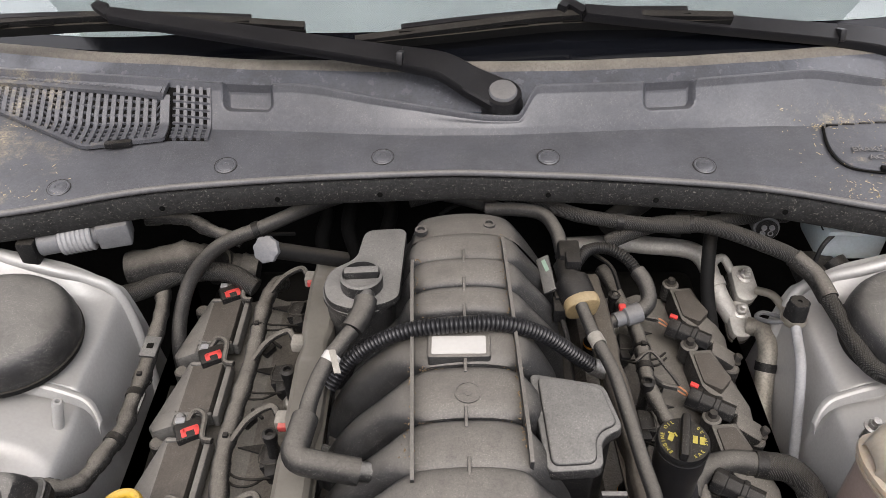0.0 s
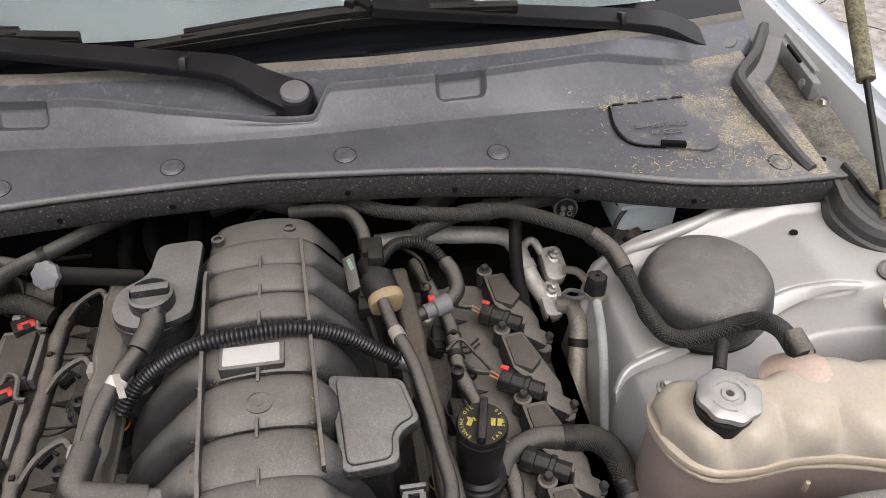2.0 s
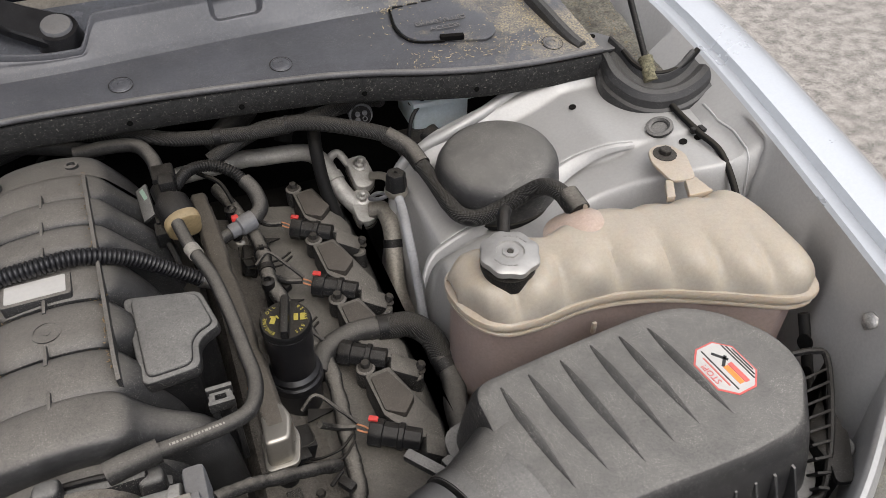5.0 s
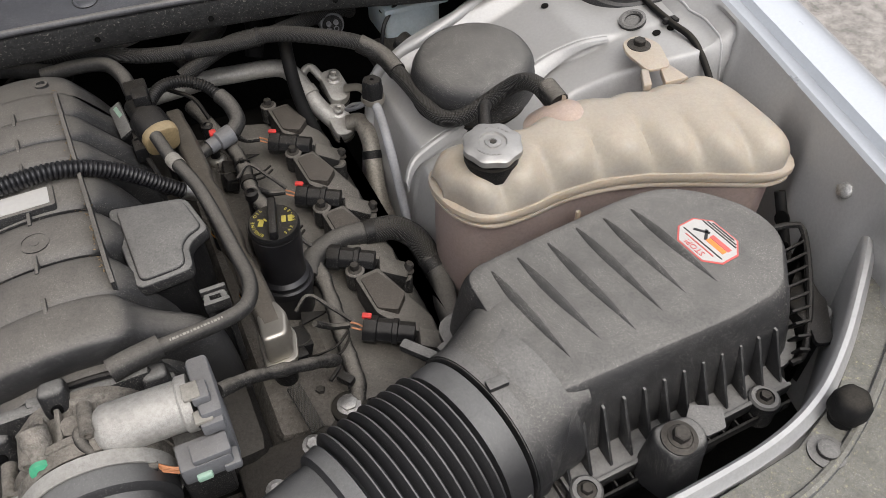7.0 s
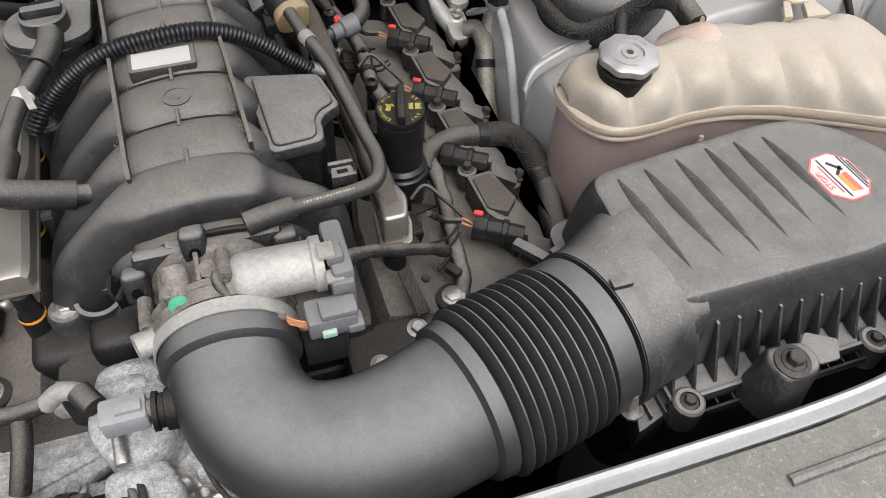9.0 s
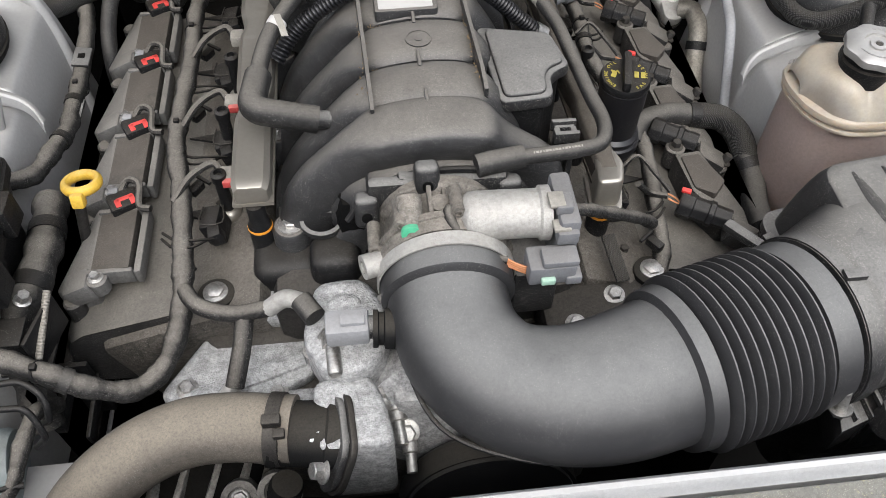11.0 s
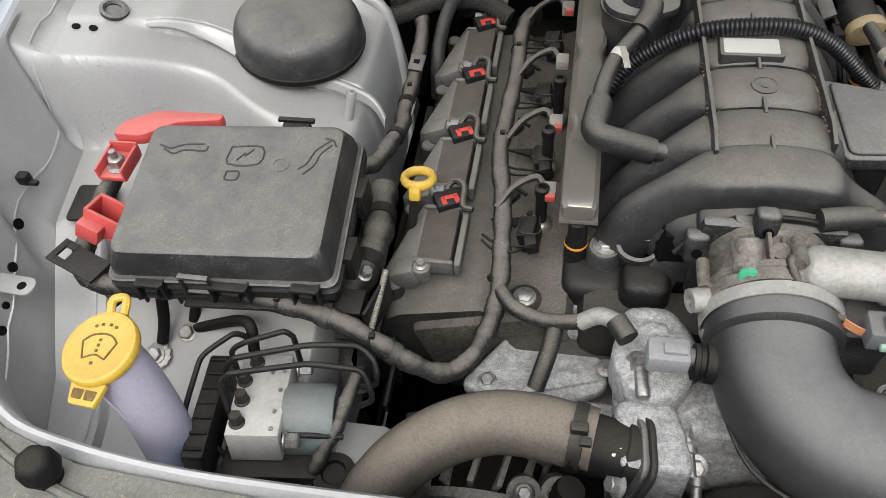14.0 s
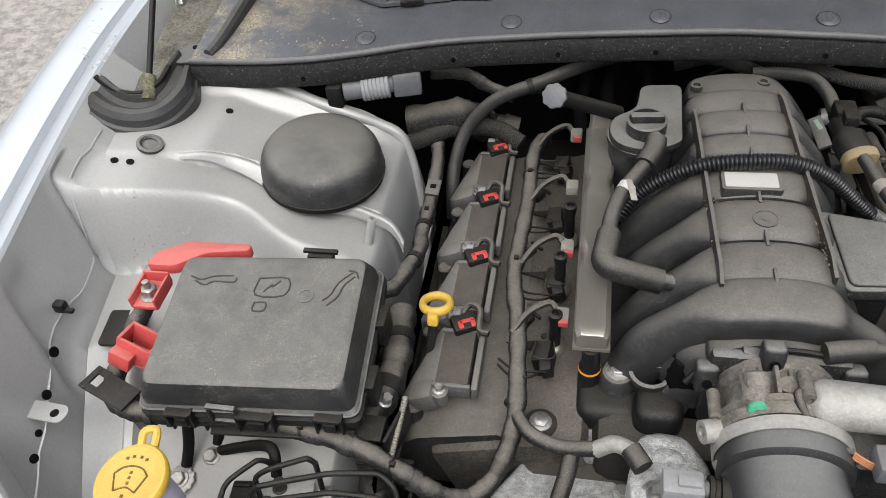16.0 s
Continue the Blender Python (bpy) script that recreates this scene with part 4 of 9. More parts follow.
def build_windshield():
    ws = thing("windshield", "large tinted windshield with black lower band, closed", "windshield", (0, 1.0, 1.05), kind="structure")
    g = part("pane", sheet(lambda u, v: glass_at(u, frit_top(u) + 0.001 + v * 0.8), span(-0.75, 0.75, 40), span(0, 1, 20), 0.004), "glass", ws)
    g.visible_shadow = False
    part("black_band", sheet(lambda u, v: glass_at(u, 0.058 + (frit_top(u) - 0.058) * v), span(-0.75, 0.75, 60), span(0, 1, 8), 0.004), "frit", ws, "black ceramic band with dust streaks")
    part("dusty_strip", sheet(lambda u, v: (lambda q: (q[0], q[1], q[2] + 0.0015 * math.sin(math.pi * v)))(glass_at(u, 0.041 + 0.0165 * v + 0.002 * noise.noise((u * 9, 3, 0)))), span(-0.75, 0.75, 90), span(0, 1, 6), 0.003), "trim_dust", ws, "rubber edge strip coated with brown dust")
    part("lower_trim", sheet(lambda u, v: glass_at(u, v), span(-0.75, 0.75, 40), span(-0.02, 0.042, 8), 0.004), "lower_glass", ws, "glossy grey trim below the glass")
    # Sheet behind the glass; its pale teal paints the sky reflected there.
    part("dashboard", sheet(lambda u, v: (u, 1.10 + v, 1.03 + 0.10 * step01(0, 0.4, v)), span(-0.75, 0.75, 12), span(0, 0.8, 12), 0.02), "dash", ws, "dashboard top with the glass's sky reflection put into its colour")


build_windshield()


def build_wiper(pivot, joint, arm_end, blade, label):
    w = thing("windshield_wiper", label, "wiper", pivot, "windshield wipers")
    p = Vector(pivot)
    part("pivot_boss", lathe([(0.029, -0.030), (0.027, -0.012), (0.0245, -0.006), (0.0245, 0.004), (0.0235, 0.0065), (0.019, 0.007)], pivot, (0, -0.3, 1), 32), "gloss", w)
    part("pivot_cap", lathe([(0.0185, 0.006), (0.0185, 0.0095), (0.017, 0.0115), (0.010, 0.0125), (0, 0.0128)], pivot, (0, -0.3, 1), 32), "grey", w, "grey plastic pivot cap")

    def strip(pts, w0, w1, h):
        P = smooth_path(pts, 5)
        rings = []
        for i, q in enumerate(P):
            t = (P[min(i + 1, len(P) - 1)] - P[max(i - 1, 0)]).normalized()
            side = t.cross(Vector((0, -0.45, 1))).normalized()
            up = side.cross(t)
            k = (w0 + (w1 - w0) * i / (len(P) - 1)) / 2
            rings.append([q + side * a * k + up * b * h for a, b in ((-1, -1.5), (-1, 0.55), (-0.88, 1), (0.88, 1), (1, 0.55), (1, -1.5))])
        return loft(rings)
    j = Vector(joint)
    mid = p.lerp(j, 0.60) + Vector((0, 0, 0.011))
    part("arm_head", strip([tuple(p.lerp(j, 0.04)), tuple(p.lerp(j, 0.3) + Vector((0, 0, 0.004))), tuple(mid), joint], 0.047, 0.031, 0.006), "gloss", w)
    part("hinge", box(joint, (0.009, 0.034, 0.017), 0.002, (18, 0, math.degrees(math.atan2(arm_end[1] - joint[1], arm_end[0] - joint[0])))), "gloss", w)
    e = Vector(arm_end)
    part("arm", strip([joint, tuple(j.lerp(e, 0.4)), tuple(j.lerp(e, 0.8)), arm_end], 0.030, 0.017, 0.006), "gloss", w)
    part("hook", strip([arm_end, tuple(e + Vector((-0.02, 0.014, 0.006))), tuple(Vector(blade[1]) + Vector((0, 0, 0.016)))], 0.012, 0.012, 0.004), "gloss", w)
    a, c, d = (Vector(q) for q in blade)
    part("spoiler", strip([tuple(a), tuple(a.lerp(c, 0.5) + Vector((0, 0, 0.004))), tuple(c + Vector((0, 0, 0.006))), tuple(c.lerp(d, 0.5) + Vector((0, 0, 0.004))), tuple(d)], 0.011, 0.011, 0.004), "plastic_clean", w)
    part("upper_bridge", strip([tuple(a.lerp(d, q) + Vector((0, 0.011, 0.004 + 0.012 * math.sin(math.pi * q)))) for q in (0.12, 0.3, 0.5, 0.7, 0.88)], 0.008, 0.008, 0.003), "gloss", w)
    for q in (0.12, 0.3, 0.7, 0.88):
        part("claw", box(tuple(a.lerp(d, q) + Vector((0, 0.006, 0.003))), (0.010, 0.014, 0.008), 0.002), "gloss", w)
    part("rubber_blade", strip([tuple(q + Vector((0, 0, -0.008))) for q in (a, a.lerp(c, 0.5), c, c.lerp(d, 0.5), d)], 0.006, 0.006, 0.006), "rubber", w)
    for k in (0.15, 0.32, 0.42, 0.58, 0.68, 0.85):
        q = a.lerp(d, k) + Vector((0, 0, 0.0075))
        part("vent_slot", box(q, (0.035, 0.0035, 0.002), 0.0006, (0, -1.5, math.degrees(math.atan2(d.y - a.y, d.x - a.x)))), "void", w)


build_wiper((0.062, 0.970, 1.063), (-0.069, 1.005, 1.100), (-0.455, 1.052, 1.140), ((-0.80, 1.04, 1.12), (-0.46, 1.062, 1.128), (-0.20, 1.060, 1.118)), "black wiper arm and blade resting low on the windshield")
build_wiper((0.705, 1.098, 1.033), (0.531, 1.097, 1.086), (0.170, 1.052, 1.140), ((-0.13, 1.03, 1.112), (0.14, 1.055, 1.128), (0.37, 1.07, 1.125)), "black wiper arm and blade folded along the glass edge")


# ---- engine ----
def build_engine_block():
    e = thing("engine_block", "oily dark engine block with cast aluminium front", "engine", (0, 0.55, 0.3))
    part("block", boxes(((0, 0.60, 0.55), (0.46, 0.52, 0.46), 0.02), ((0, 0.60, 0.78), (0.30, 0.50, 0.10), 0.02)), "iron", e)
    for s in (-1, 1):
        part("cylinder_head", box((s * 0.225, 0.61, 0.735), (0.18, 0.50, 0.13), 0.012, (0, s * 18, 0)), "head_dark", e, "dark brown cylinder head")
    cover = [(-0.25, 0.40), (-0.21, 0.315), (-0.11, 0.30), (0.10, 0.30), (0.2, 0.33), (0.26, 0.40)]
    part("timing_cover", prism(cover, 0.45, 0.74, 0.012), "alu_dark", e, "speckled cast aluminium timing cover")
    return e


build_engine_block()


def arch(x_left, x_right, top, feet):
    """The runner's line over the plenum, from its left foot to its right foot."""
    pts = [(x_left, feet), (x_left + 0.007, feet + 0.045), (x_left + 0.028, top - 0.086), (x_left + 0.064, top - 0.042), (-0.046, top - 0.011), (0.012, top),
           (0.062, top - 0.006), (0.086, top - 0.027), (x_right - 0.012, top - 0.070), (x_right, feet + 0.045), (x_right + 0.002, feet)]
    return smooth_path([(x, 0, z) for x, z in pts], 5)


def band(y, width, x_left, x_right, top, feet, n=18):
    """One curved runner: flat-topped between the fins, a rounded tube down each side."""
    P = arch(x_left, x_right, top, feet)
    rings = []
    for i, p in enumerate(P):
        t = (P[min(i + 1, len(P) - 1)] - P[max(i - 1, 0)]).normalized()
        nrm = Vector((-t.z, 0, t.x))
        side = step01(0.045, 0.10, abs(p.x - 0.012))
        high, deep, wide = 0.021 + 0.009 * side, 0.028, width * (1.0 - 0.30 * side)
        power = 0.40 + 0.55 * side
        ring = []
        for k in range(n):
            a = 2 * math.pi * k / n
            sn, cs = math.sin(a), math.cos(a)
            up = high * (abs(sn) ** power) if sn > 0 else -deep * abs(sn)
            ring.append(Vector((p.x, y + wide / 2 * (abs(cs) ** 0.8) * (1 if cs > 0 else -1), p.z)) + nrm * (up - high))
        rings.append(ring)
    return loft(rings)


BANDS = [(0.781, 0.052), (0.7325, 0.050), (0.687, 0.043), (0.629, 0.072), (0.5595, 0.065), (0.497, 0.060)]


def build_manifold():
    mf = thing("intake_manifold", "dusty black plastic intake manifold with curved runners", "intake manifold", (0, 0.62, 0.83))
    for i, (y, w) in enumerate(BANDS):
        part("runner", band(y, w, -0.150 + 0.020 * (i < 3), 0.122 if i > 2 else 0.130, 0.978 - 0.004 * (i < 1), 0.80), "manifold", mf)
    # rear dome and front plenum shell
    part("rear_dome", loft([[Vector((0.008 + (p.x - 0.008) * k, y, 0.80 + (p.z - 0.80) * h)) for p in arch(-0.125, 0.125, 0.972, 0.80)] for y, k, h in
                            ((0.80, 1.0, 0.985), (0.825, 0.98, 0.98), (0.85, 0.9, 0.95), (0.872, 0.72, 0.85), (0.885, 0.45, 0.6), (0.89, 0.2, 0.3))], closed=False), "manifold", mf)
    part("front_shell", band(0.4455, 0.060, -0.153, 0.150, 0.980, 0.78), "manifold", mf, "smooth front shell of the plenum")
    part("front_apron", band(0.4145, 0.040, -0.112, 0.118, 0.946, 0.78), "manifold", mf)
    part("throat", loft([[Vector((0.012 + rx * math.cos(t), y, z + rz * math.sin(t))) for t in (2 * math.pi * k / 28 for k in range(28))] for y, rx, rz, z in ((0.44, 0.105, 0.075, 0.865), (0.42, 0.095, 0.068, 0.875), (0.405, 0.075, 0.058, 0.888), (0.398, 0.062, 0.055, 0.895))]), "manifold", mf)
    # Added near-black box paints the shade in the gaps between runners.
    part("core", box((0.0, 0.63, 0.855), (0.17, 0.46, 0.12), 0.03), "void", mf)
    # two upright fins along the top
    for xb, xf, yb, yf in ((-0.049, -0.038, 0.748, 0.458), (0.056, 0.068, 0.79, 0.476)):
        rings = []
        for k in span(0, 1, 14):
            x, y = xf + (xb - xf) * k, yf + (yb - yf) * k
            z, hgt = 0.966, (0.016 if 0.04 < k < 0.96 else 0.010)
            rings.append([Vector((x - 0.0022, y, z - 0.03)), Vector((x - 0.0018, y, z + hgt)), Vector((x + 0.0018, y, z + hgt)), Vector((x + 0.0022, y, z - 0.03))])
        part("stiffening_fin", loft(rings), "manifold", mf)
    for i, (y, w) in enumerate(BANDS[:-1]):
        part("web", box((0.010, y - w / 2 - 0.002, 0.970), (0.0035, 0.024, 0.016), 0.001), "manifold", mf)
    part("web", box((0.012, 0.470, 0.971), (0.0035, 0.022, 0.016), 0.001), "manifold", mf)
    for x, y in ((-0.041, 0.811), (0.042, 0.823)):
        part("screw_boss", lathe([(0.008, 0), (0.0075, 0.006), (0.005, 0.006), (0.0045, 0.002), (0, 0.002)], (x, y, 0.964), (0, 0, 1), 16), "manifold", mf)
    part("dimple", lathe([(0.013, 0), (0.013, 0.0012), (0.0115, 0.0012), (0.0115, 0.0004), (0.004, 0.0004), (0.004, 0.001), (0, 0.001)], (0.012, 0.553, 0.9772), (0, 0, 1), 24), "manifold", mf)
    # label pad
    part("label_pad", prism(round_poly([(-0.028, 0.596), (0.036, 0.597), (0.036, 0.629), (-0.028, 0.628)], 0.004), 0.962, 0.9795, 0.0015), "manifold", mf)
    part("label", prism(round_poly([(-0.024, 0.600), (0.031, 0.601), (0.031, 0.625), (-0.024, 0.624)], 0.002), 0.9793, 0.9801, 0.0), "white", mf, "blank white paper label")
    # feet on the left and clip stands
    for x, y in ((-0.127, 0.433), (-0.145, 0.565), (-0.14, 0.70)):
        part("bolt_boss", lathe([(0.019, -0.03), (0.019, 0.024), (0.016, 0.028)], (x, y, 0.828), (0, 0, 1), 20), "manifold", mf)
        part("boss_bolt", hexbolt((x, y, 0.856), (0, 0, 1), 0.0075, 0.006, 1.7), "steel", mf, "zinc flange bolt")
    part("foot", box((-0.132, 0.425, 0.812), (0.075, 0.07, 0.045), 0.018, (0, 0, 0), 4), "plastic_clean", mf)
    part("foot", box((-0.085, 0.398, 0.80), (0.05, 0.045, 0.12), 0.014, (0, 0, 0), 4), "plastic_clean", mf)
    part("clip_stand", lathe([(0.022, 0), (0.022, 0.006), (0.018, 0.007), (0.018, 0.002), (0.022, 0)], (-0.095, 0.428, 0.862), (0, 0, 1), 22), "plastic", mf)
    part("clip_socket", boxes(((-0.095, 0.428, 0.872), (0.024, 0.006, 0.014), 0.001), ((-0.095, 0.440, 0.880), (0.024, 0.005, 0.012), 0.001), ((-0.106, 0.434, 0.880), (0.004, 0.014, 0.012), 0.001), ((-0.084, 0.434, 0.880), (0.004, 0.014, 0.012), 0.001)), "plastic", mf)
    part("tall_stand", boxes(((0.137, 0.462, 0.88), (0.006, 0.010, 0.10), 0.001), ((0.153, 0.462, 0.88), (0.006, 0.010, 0.10), 0.001), ((0.145, 0.468, 0.88), (0.020, 0.004, 0.10), 0.001), ((0.145, 0.455, 0.928), (0.024, 0.005, 0.012), 0.001), ((0.145, 0.472, 0.928), (0.024, 0.005, 0.012), 0.001)), "plastic", mf)
    part("stand_arm", box((0.115, 0.457, 0.888), (0.05, 0.004, 0.006), 0.001), "plastic", mf)


build_manifold()


def build_crankcase_box():
    b = thing("breather_box", "black plastic breather box beside the intake manifold", "engine cover", (0.12, 0.53, 0.83))
    poly = [(0.074, 0.600), (0.150, 0.585), (0.162, 0.530), (0.146, 0.522), (0.138, 0.512), (0.136, 0.484), (0.082, 0.480)]
    part("body", prism(round_poly([(0.083, 0.592), (0.146, 0.578), (0.154, 0.535), (0.132, 0.516), (0.130, 0.49), (0.088, 0.488)], 0.008), 0.83, 0.945, 0.003), "plastic_clean", b)
    part("lid", prism(round_poly(poly, 0.010), 0.940, 0.953, 0.002, inset=0.0015), "plastic", b, "flat dusty lid with rounded notch")
    part("lid_top", prism(round_poly([(0.082, 0.594), (0.146, 0.580), (0.156, 0.533), (0.140, 0.526), (0.132, 0.514), (0.130, 0.489), (0.087, 0.486)], 0.010), 0.952, 0.9565, 0.002, inset=0.002), "plastic", b)


build_crankcase_box()


def build_throttle():
    tb = thing("throttle_valve", "cast aluminium electronic throttle body with motor", "throttle", (0.014, 0.36, 0.85))
    c = (0.014, 0.345, 0.902)
    part("bore", lathe([(0.058, 0.0), (0.060, 0.006), (0.060, 0.012), (0.052, 0.016), (0.050, 0.05), (0.056, 0.055), (0.056, 0.062)], (0.014, 0.328, 0.902), (0, 1, 0), 36), "alu_tb", tb)
    part("flange", box((0.014, 0.396, 0.895), (0.125, 0.014, 0.11), 0.006), "plastic", tb, "black plastic mounting flange")
    for x, z, y in ((-0.050, 0.922, 0.388), (0.004, 0.955, 0.390), (0.078, 0.93, 0.390)):
        ear = part("mount_ear", box((x, y, z), (0.022, 0.020, 0.030), 0.0055, (-20, 0, 0), 3), "plastic", tb, "black plastic bolt ear")
        part("bolt_hole", lathe([(0.0048, 0), (0.0048, 0.001), (0, 0.001)], (x, y - 0.0118, z + 0.002), (0, -0.94, 0.34), 14), "void", ear)
        part("ear_arm", box((x + (0.012 if x < 0 else -0.006), y + 0.010, z - 0.012), (0.040, 0.012, 0.012), 0.004, (0, -18 if x < 0 else 10, 0)), "plastic", ear)
    part("boss", lathe([(0.0, 0.0), (0.009, 0.0), (0.0115, 0.002), (0.0115, 0.026), (0.0100, 0.029), (0, 0.029)], (-0.0148, 0.366, 0.9625), (0.03, -0.87, -0.46), 20), "alu_tb", tb)
    part("boss", lathe([(0.008, 0), (0.008, 0.026), (0, 0.026)], (0.012, 0.362, 0.935), (0, -0.2, 1), 14), "alu_tb", tb)
    part("green_plug", lathe([(0.0085, 0), (0.009, 0.003), (0.0085, 0.006), (0.004, 0.007), (0.003, 0.005), (0, 0.005)], (-0.0140, 0.3375, 0.9505), (0.0, -0.85, 0.10), 18), "green", tb, "small green plastic plug")
    part("nipple", lathe([(0.011, 0), (0.011, 0.022), (0.006, 0.022), (0.006, 0.01), (0, 0.01)], (-0.036, 0.335, 0.915), (-1, -0.35, 0.1), 18), "alu_bright", tb)
    part("screw", hexbolt((-0.036, 0.312, 0.898), (-0.6, -0.7, 0.3), 0.0055, 0.010, 1.3), "steel", tb)
    for k in range(5):
        part("rib", box((-0.022 + k * 0.013, 0.362, 0.955 - 0.004 * abs(k - 2)), (0.004, 0.030, 0.012), 0.001), "alu_tb", tb)
    part("rim_ring", lathe([(0.058, 0), (0.062, 0.001), (0.062, 0.007), (0.058, 0.009)], (0.014, 0.338, 0.902), (0, 1, 0), 40), "alu_tb", tb, "knurled rim of the throttle body")
    for a in (35, 80, 125, 160):
        x, z = 0.014 + 0.063 * math.cos(radians(a)), 0.902 + 0.063 * math.sin(radians(a))
        part("lug", lathe([(0.006, 0), (0.006, 0.030), (0.003, 0.031), (0.003, 0.028), (0, 0.028)], (x, 0.368, z), (0, -1, 0.1), 12), "alu_tb", tb)
    part("motor", lathe([(0.0, -0.010), (0.010, -0.010), (0.0115, -0.002), (0.017, 0.0), (0.0205, 0.005), (0.0212, 0.010), (0.0210, 0.062), (0.0235, 0.064), (0.0235, 0.072)], (0.030, 0.346, 0.953), (1, -0.04, 0), 30), "alu_bright", tb, "frosted aluminium motor housing")
    part("motor_tail", box((0.026, 0.350, 0.953), (0.016, 0.014, 0.012), 0.003), "alu_bright", tb)
    part("gear_cover", boxes(((0.114, 0.343, 0.932), (0.018, 0.058, 0.080), 0.004), ((0.110, 0.333, 0.975), (0.014, 0.018, 0.010), 0.002), ((0.112, 0.317, 0.957), (0.018, 0.016, 0.014), 0.002)), "grey", tb, "dark plastic gear cover")
    part("cover_clip", boxes(((0.104, 0.334, 0.979), (0.013, 0.016, 0.004), 0.001), ((0.107, 0.318, 0.965), (0.014, 0.012, 0.004), 0.001)), "tag", tb)
    part("plug", boxes(((0.098, 0.303, 0.934), (0.040, 0.026, 0.022), 0.003), ((0.104, 0.300, 0.947), (0.030, 0.018, 0.008), 0.002), ((0.116, 0.296, 0.928), (0.014, 0.016, 0.010), 0.002)), "grey", tb, "dark grey plastic wiring plug")
    part("plug_lock", box((0.094, 0.289, 0.931), (0.012, 0.006, 0.007), 0.0015), "green_pale", tb, "pale green plug lock")
    part("lower_case", box((0.092, 0.335, 0.880), (0.04, 0.05, 0.06), 0.005), "plastic", tb)
    for k in range(4):
        part("wire", tube([(0.060, 0.312 + k * 0.001, 0.928 + k * 0.002), (0.072, 0.304, 0.928 + k * 0.0025), (0.083, 0.301, 0.924 + k * 0.003)], 0.0010, 6, 3), "copper", tb)
    part("loom", tube([(0.026, 0.350, 0.958), (0.018, 0.344, 0.964), (0.022, 0.330, 0.956), (0.040, 0.315, 0.942), (0.062, 0.312, 0.932)], 0.0048, 10), "tape", tb)


build_throttle()


ELBOW = [(0.014, 0.318, 0.902), (0.014, 0.285, 0.896), (0.024, 0.250, 0.892), (0.050, 0.222, 0.888), (0.090, 0.209, 0.886), (0.135, 0.210, 0.885), (0.186, 0.222, 0.885)]


def build_duct():
    d = thing("intake_duct", "black moulded intake duct elbow with ribbed bellows", "air duct", (0.15, 0.2, 0.83))
    part("cuff", lathe([(0.053, -0.004), (0.0575, 0.0), (0.0575, 0.024), (0.053, 0.028)], (0.014, 0.302, 0.900), (0, 1, 0.10), 40), "duct", d)
    part("elbow", tube(ELBOW, 0.052, 36, 8, rf=lambda s, t: 1.0 + 0.20 * step01(0.35, 1.0, s / t)), "duct", d)
    part("elbow_seam", tube([(x + 0.004, y + 0.005, z - 0.02) for x, y, z in ((-0.037, 0.30, 0.905), (-0.032, 0.25, 0.902), (-0.008, 0.19, 0.895), (0.05, 0.160, 0.890), (0.12, 0.150, 0.886), (0.175, 0.160, 0.886))], 0.0022, 8), "plastic_clean", d)
    a, c = Vector((0.182, 0.221, 0.885)), Vector((0.310, 0.254, 0.885))
    ax = (c - a).normalized()
    part("end_ring", lathe([(0.060, -0.004), (0.069, 0.0), (0.071, 0.012), (0.068, 0.014)], tuple(a), tuple(ax), 40), "duct", d)
    prof = []
    L = (c - a).length
    n = 9
    for i in range(n):
        s0 = 0.016 + i * (L - 0.040) / n
        w = (L - 0.040) / n
        prof += [(0.0605, s0), (0.0625, s0 + w * 0.14), (0.0735, s0 + w * 0.30), (0.0762, s0 + w * 0.44), (0.0762, s0 + w * 0.56), (0.0735, s0 + w * 0.70), (0.0625, s0 + w * 0.86)]
    prof = [(0.055, 0.010)] + prof + [(0.062, L - 0.024), (0.072, L - 0.022), (0.0735, L - 0.014), (0.0735, L)]
    part("bellows", lathe(prof, tuple(a), tuple(ax), 44), "duct", d, "ribbed rubber bellows")
    e = c + ax * 0.012
    cl = part("hose_clamp", ring_band(tuple(e), tuple(ax), 0.0745, 0.014, 0.0018, 40), "plastic", d, "black band clamp")
    part("clamp_screw", tube([tuple(e + Vector((0.0, -0.071, 0.006))), tuple(e + Vector((0.004, -0.075, -0.018)))], 0.0055, 10, 2), "steel", cl, "zinc worm screw")
    part("screw_head", hexbolt(tuple(e + Vector((0.004, -0.075, -0.018))), (0.1, -0.2, -1), 0.0065, 0.008), "steel", cl)
    part("clamp_tab", box(tuple(e + Vector((0.004, -0.008, 0.077))), (0.018, 0.010, 0.006), 0.0015), "plastic", cl)
    part("neck", lathe([(0.071, 0.010), (0.0725, 0.03), (0.074, 0.06)], tuple(c), tuple(ax), 40), "plastic", d)
    part("clamp_ring", ring_band((0.014, 0.321, 0.9022), (0, 1, 0.05), 0.0585, 0.013, 0.0015, 40), "alu_bright", d, "plain steel band clamp")
    # air temperature sensor in the elbow
    s = thing("air_temperature_sensor", "grey plastic air temperature sensor plugged into the duct", "sensor", (-0.06, 0.28, 0.90))
    part("grommet", lathe([(0.017, 0), (0.017, 0.008), (0.014, 0.009), (0.014, 0.013), (0.016, 0.014), (0.016, 0.018), (0, 0.018)], (-0.034, 0.278, 0.896), (-1, 0.05, 0.05), 20), "rubber", s)
    part("plug", boxes(((-0.073, 0.281, 0.899), (0.036, 0.024, 0.022), 0.003), ((-0.068, 0.280, 0.911), (0.020, 0.010, 0.006), 0.001)), "grey_lt", s)
    part("neck", lathe([(0.010, 0), (0.010, 0.02)], (-0.055, 0.280, 0.898), (1, 0, 0), 14), "plastic", s)


build_duct()


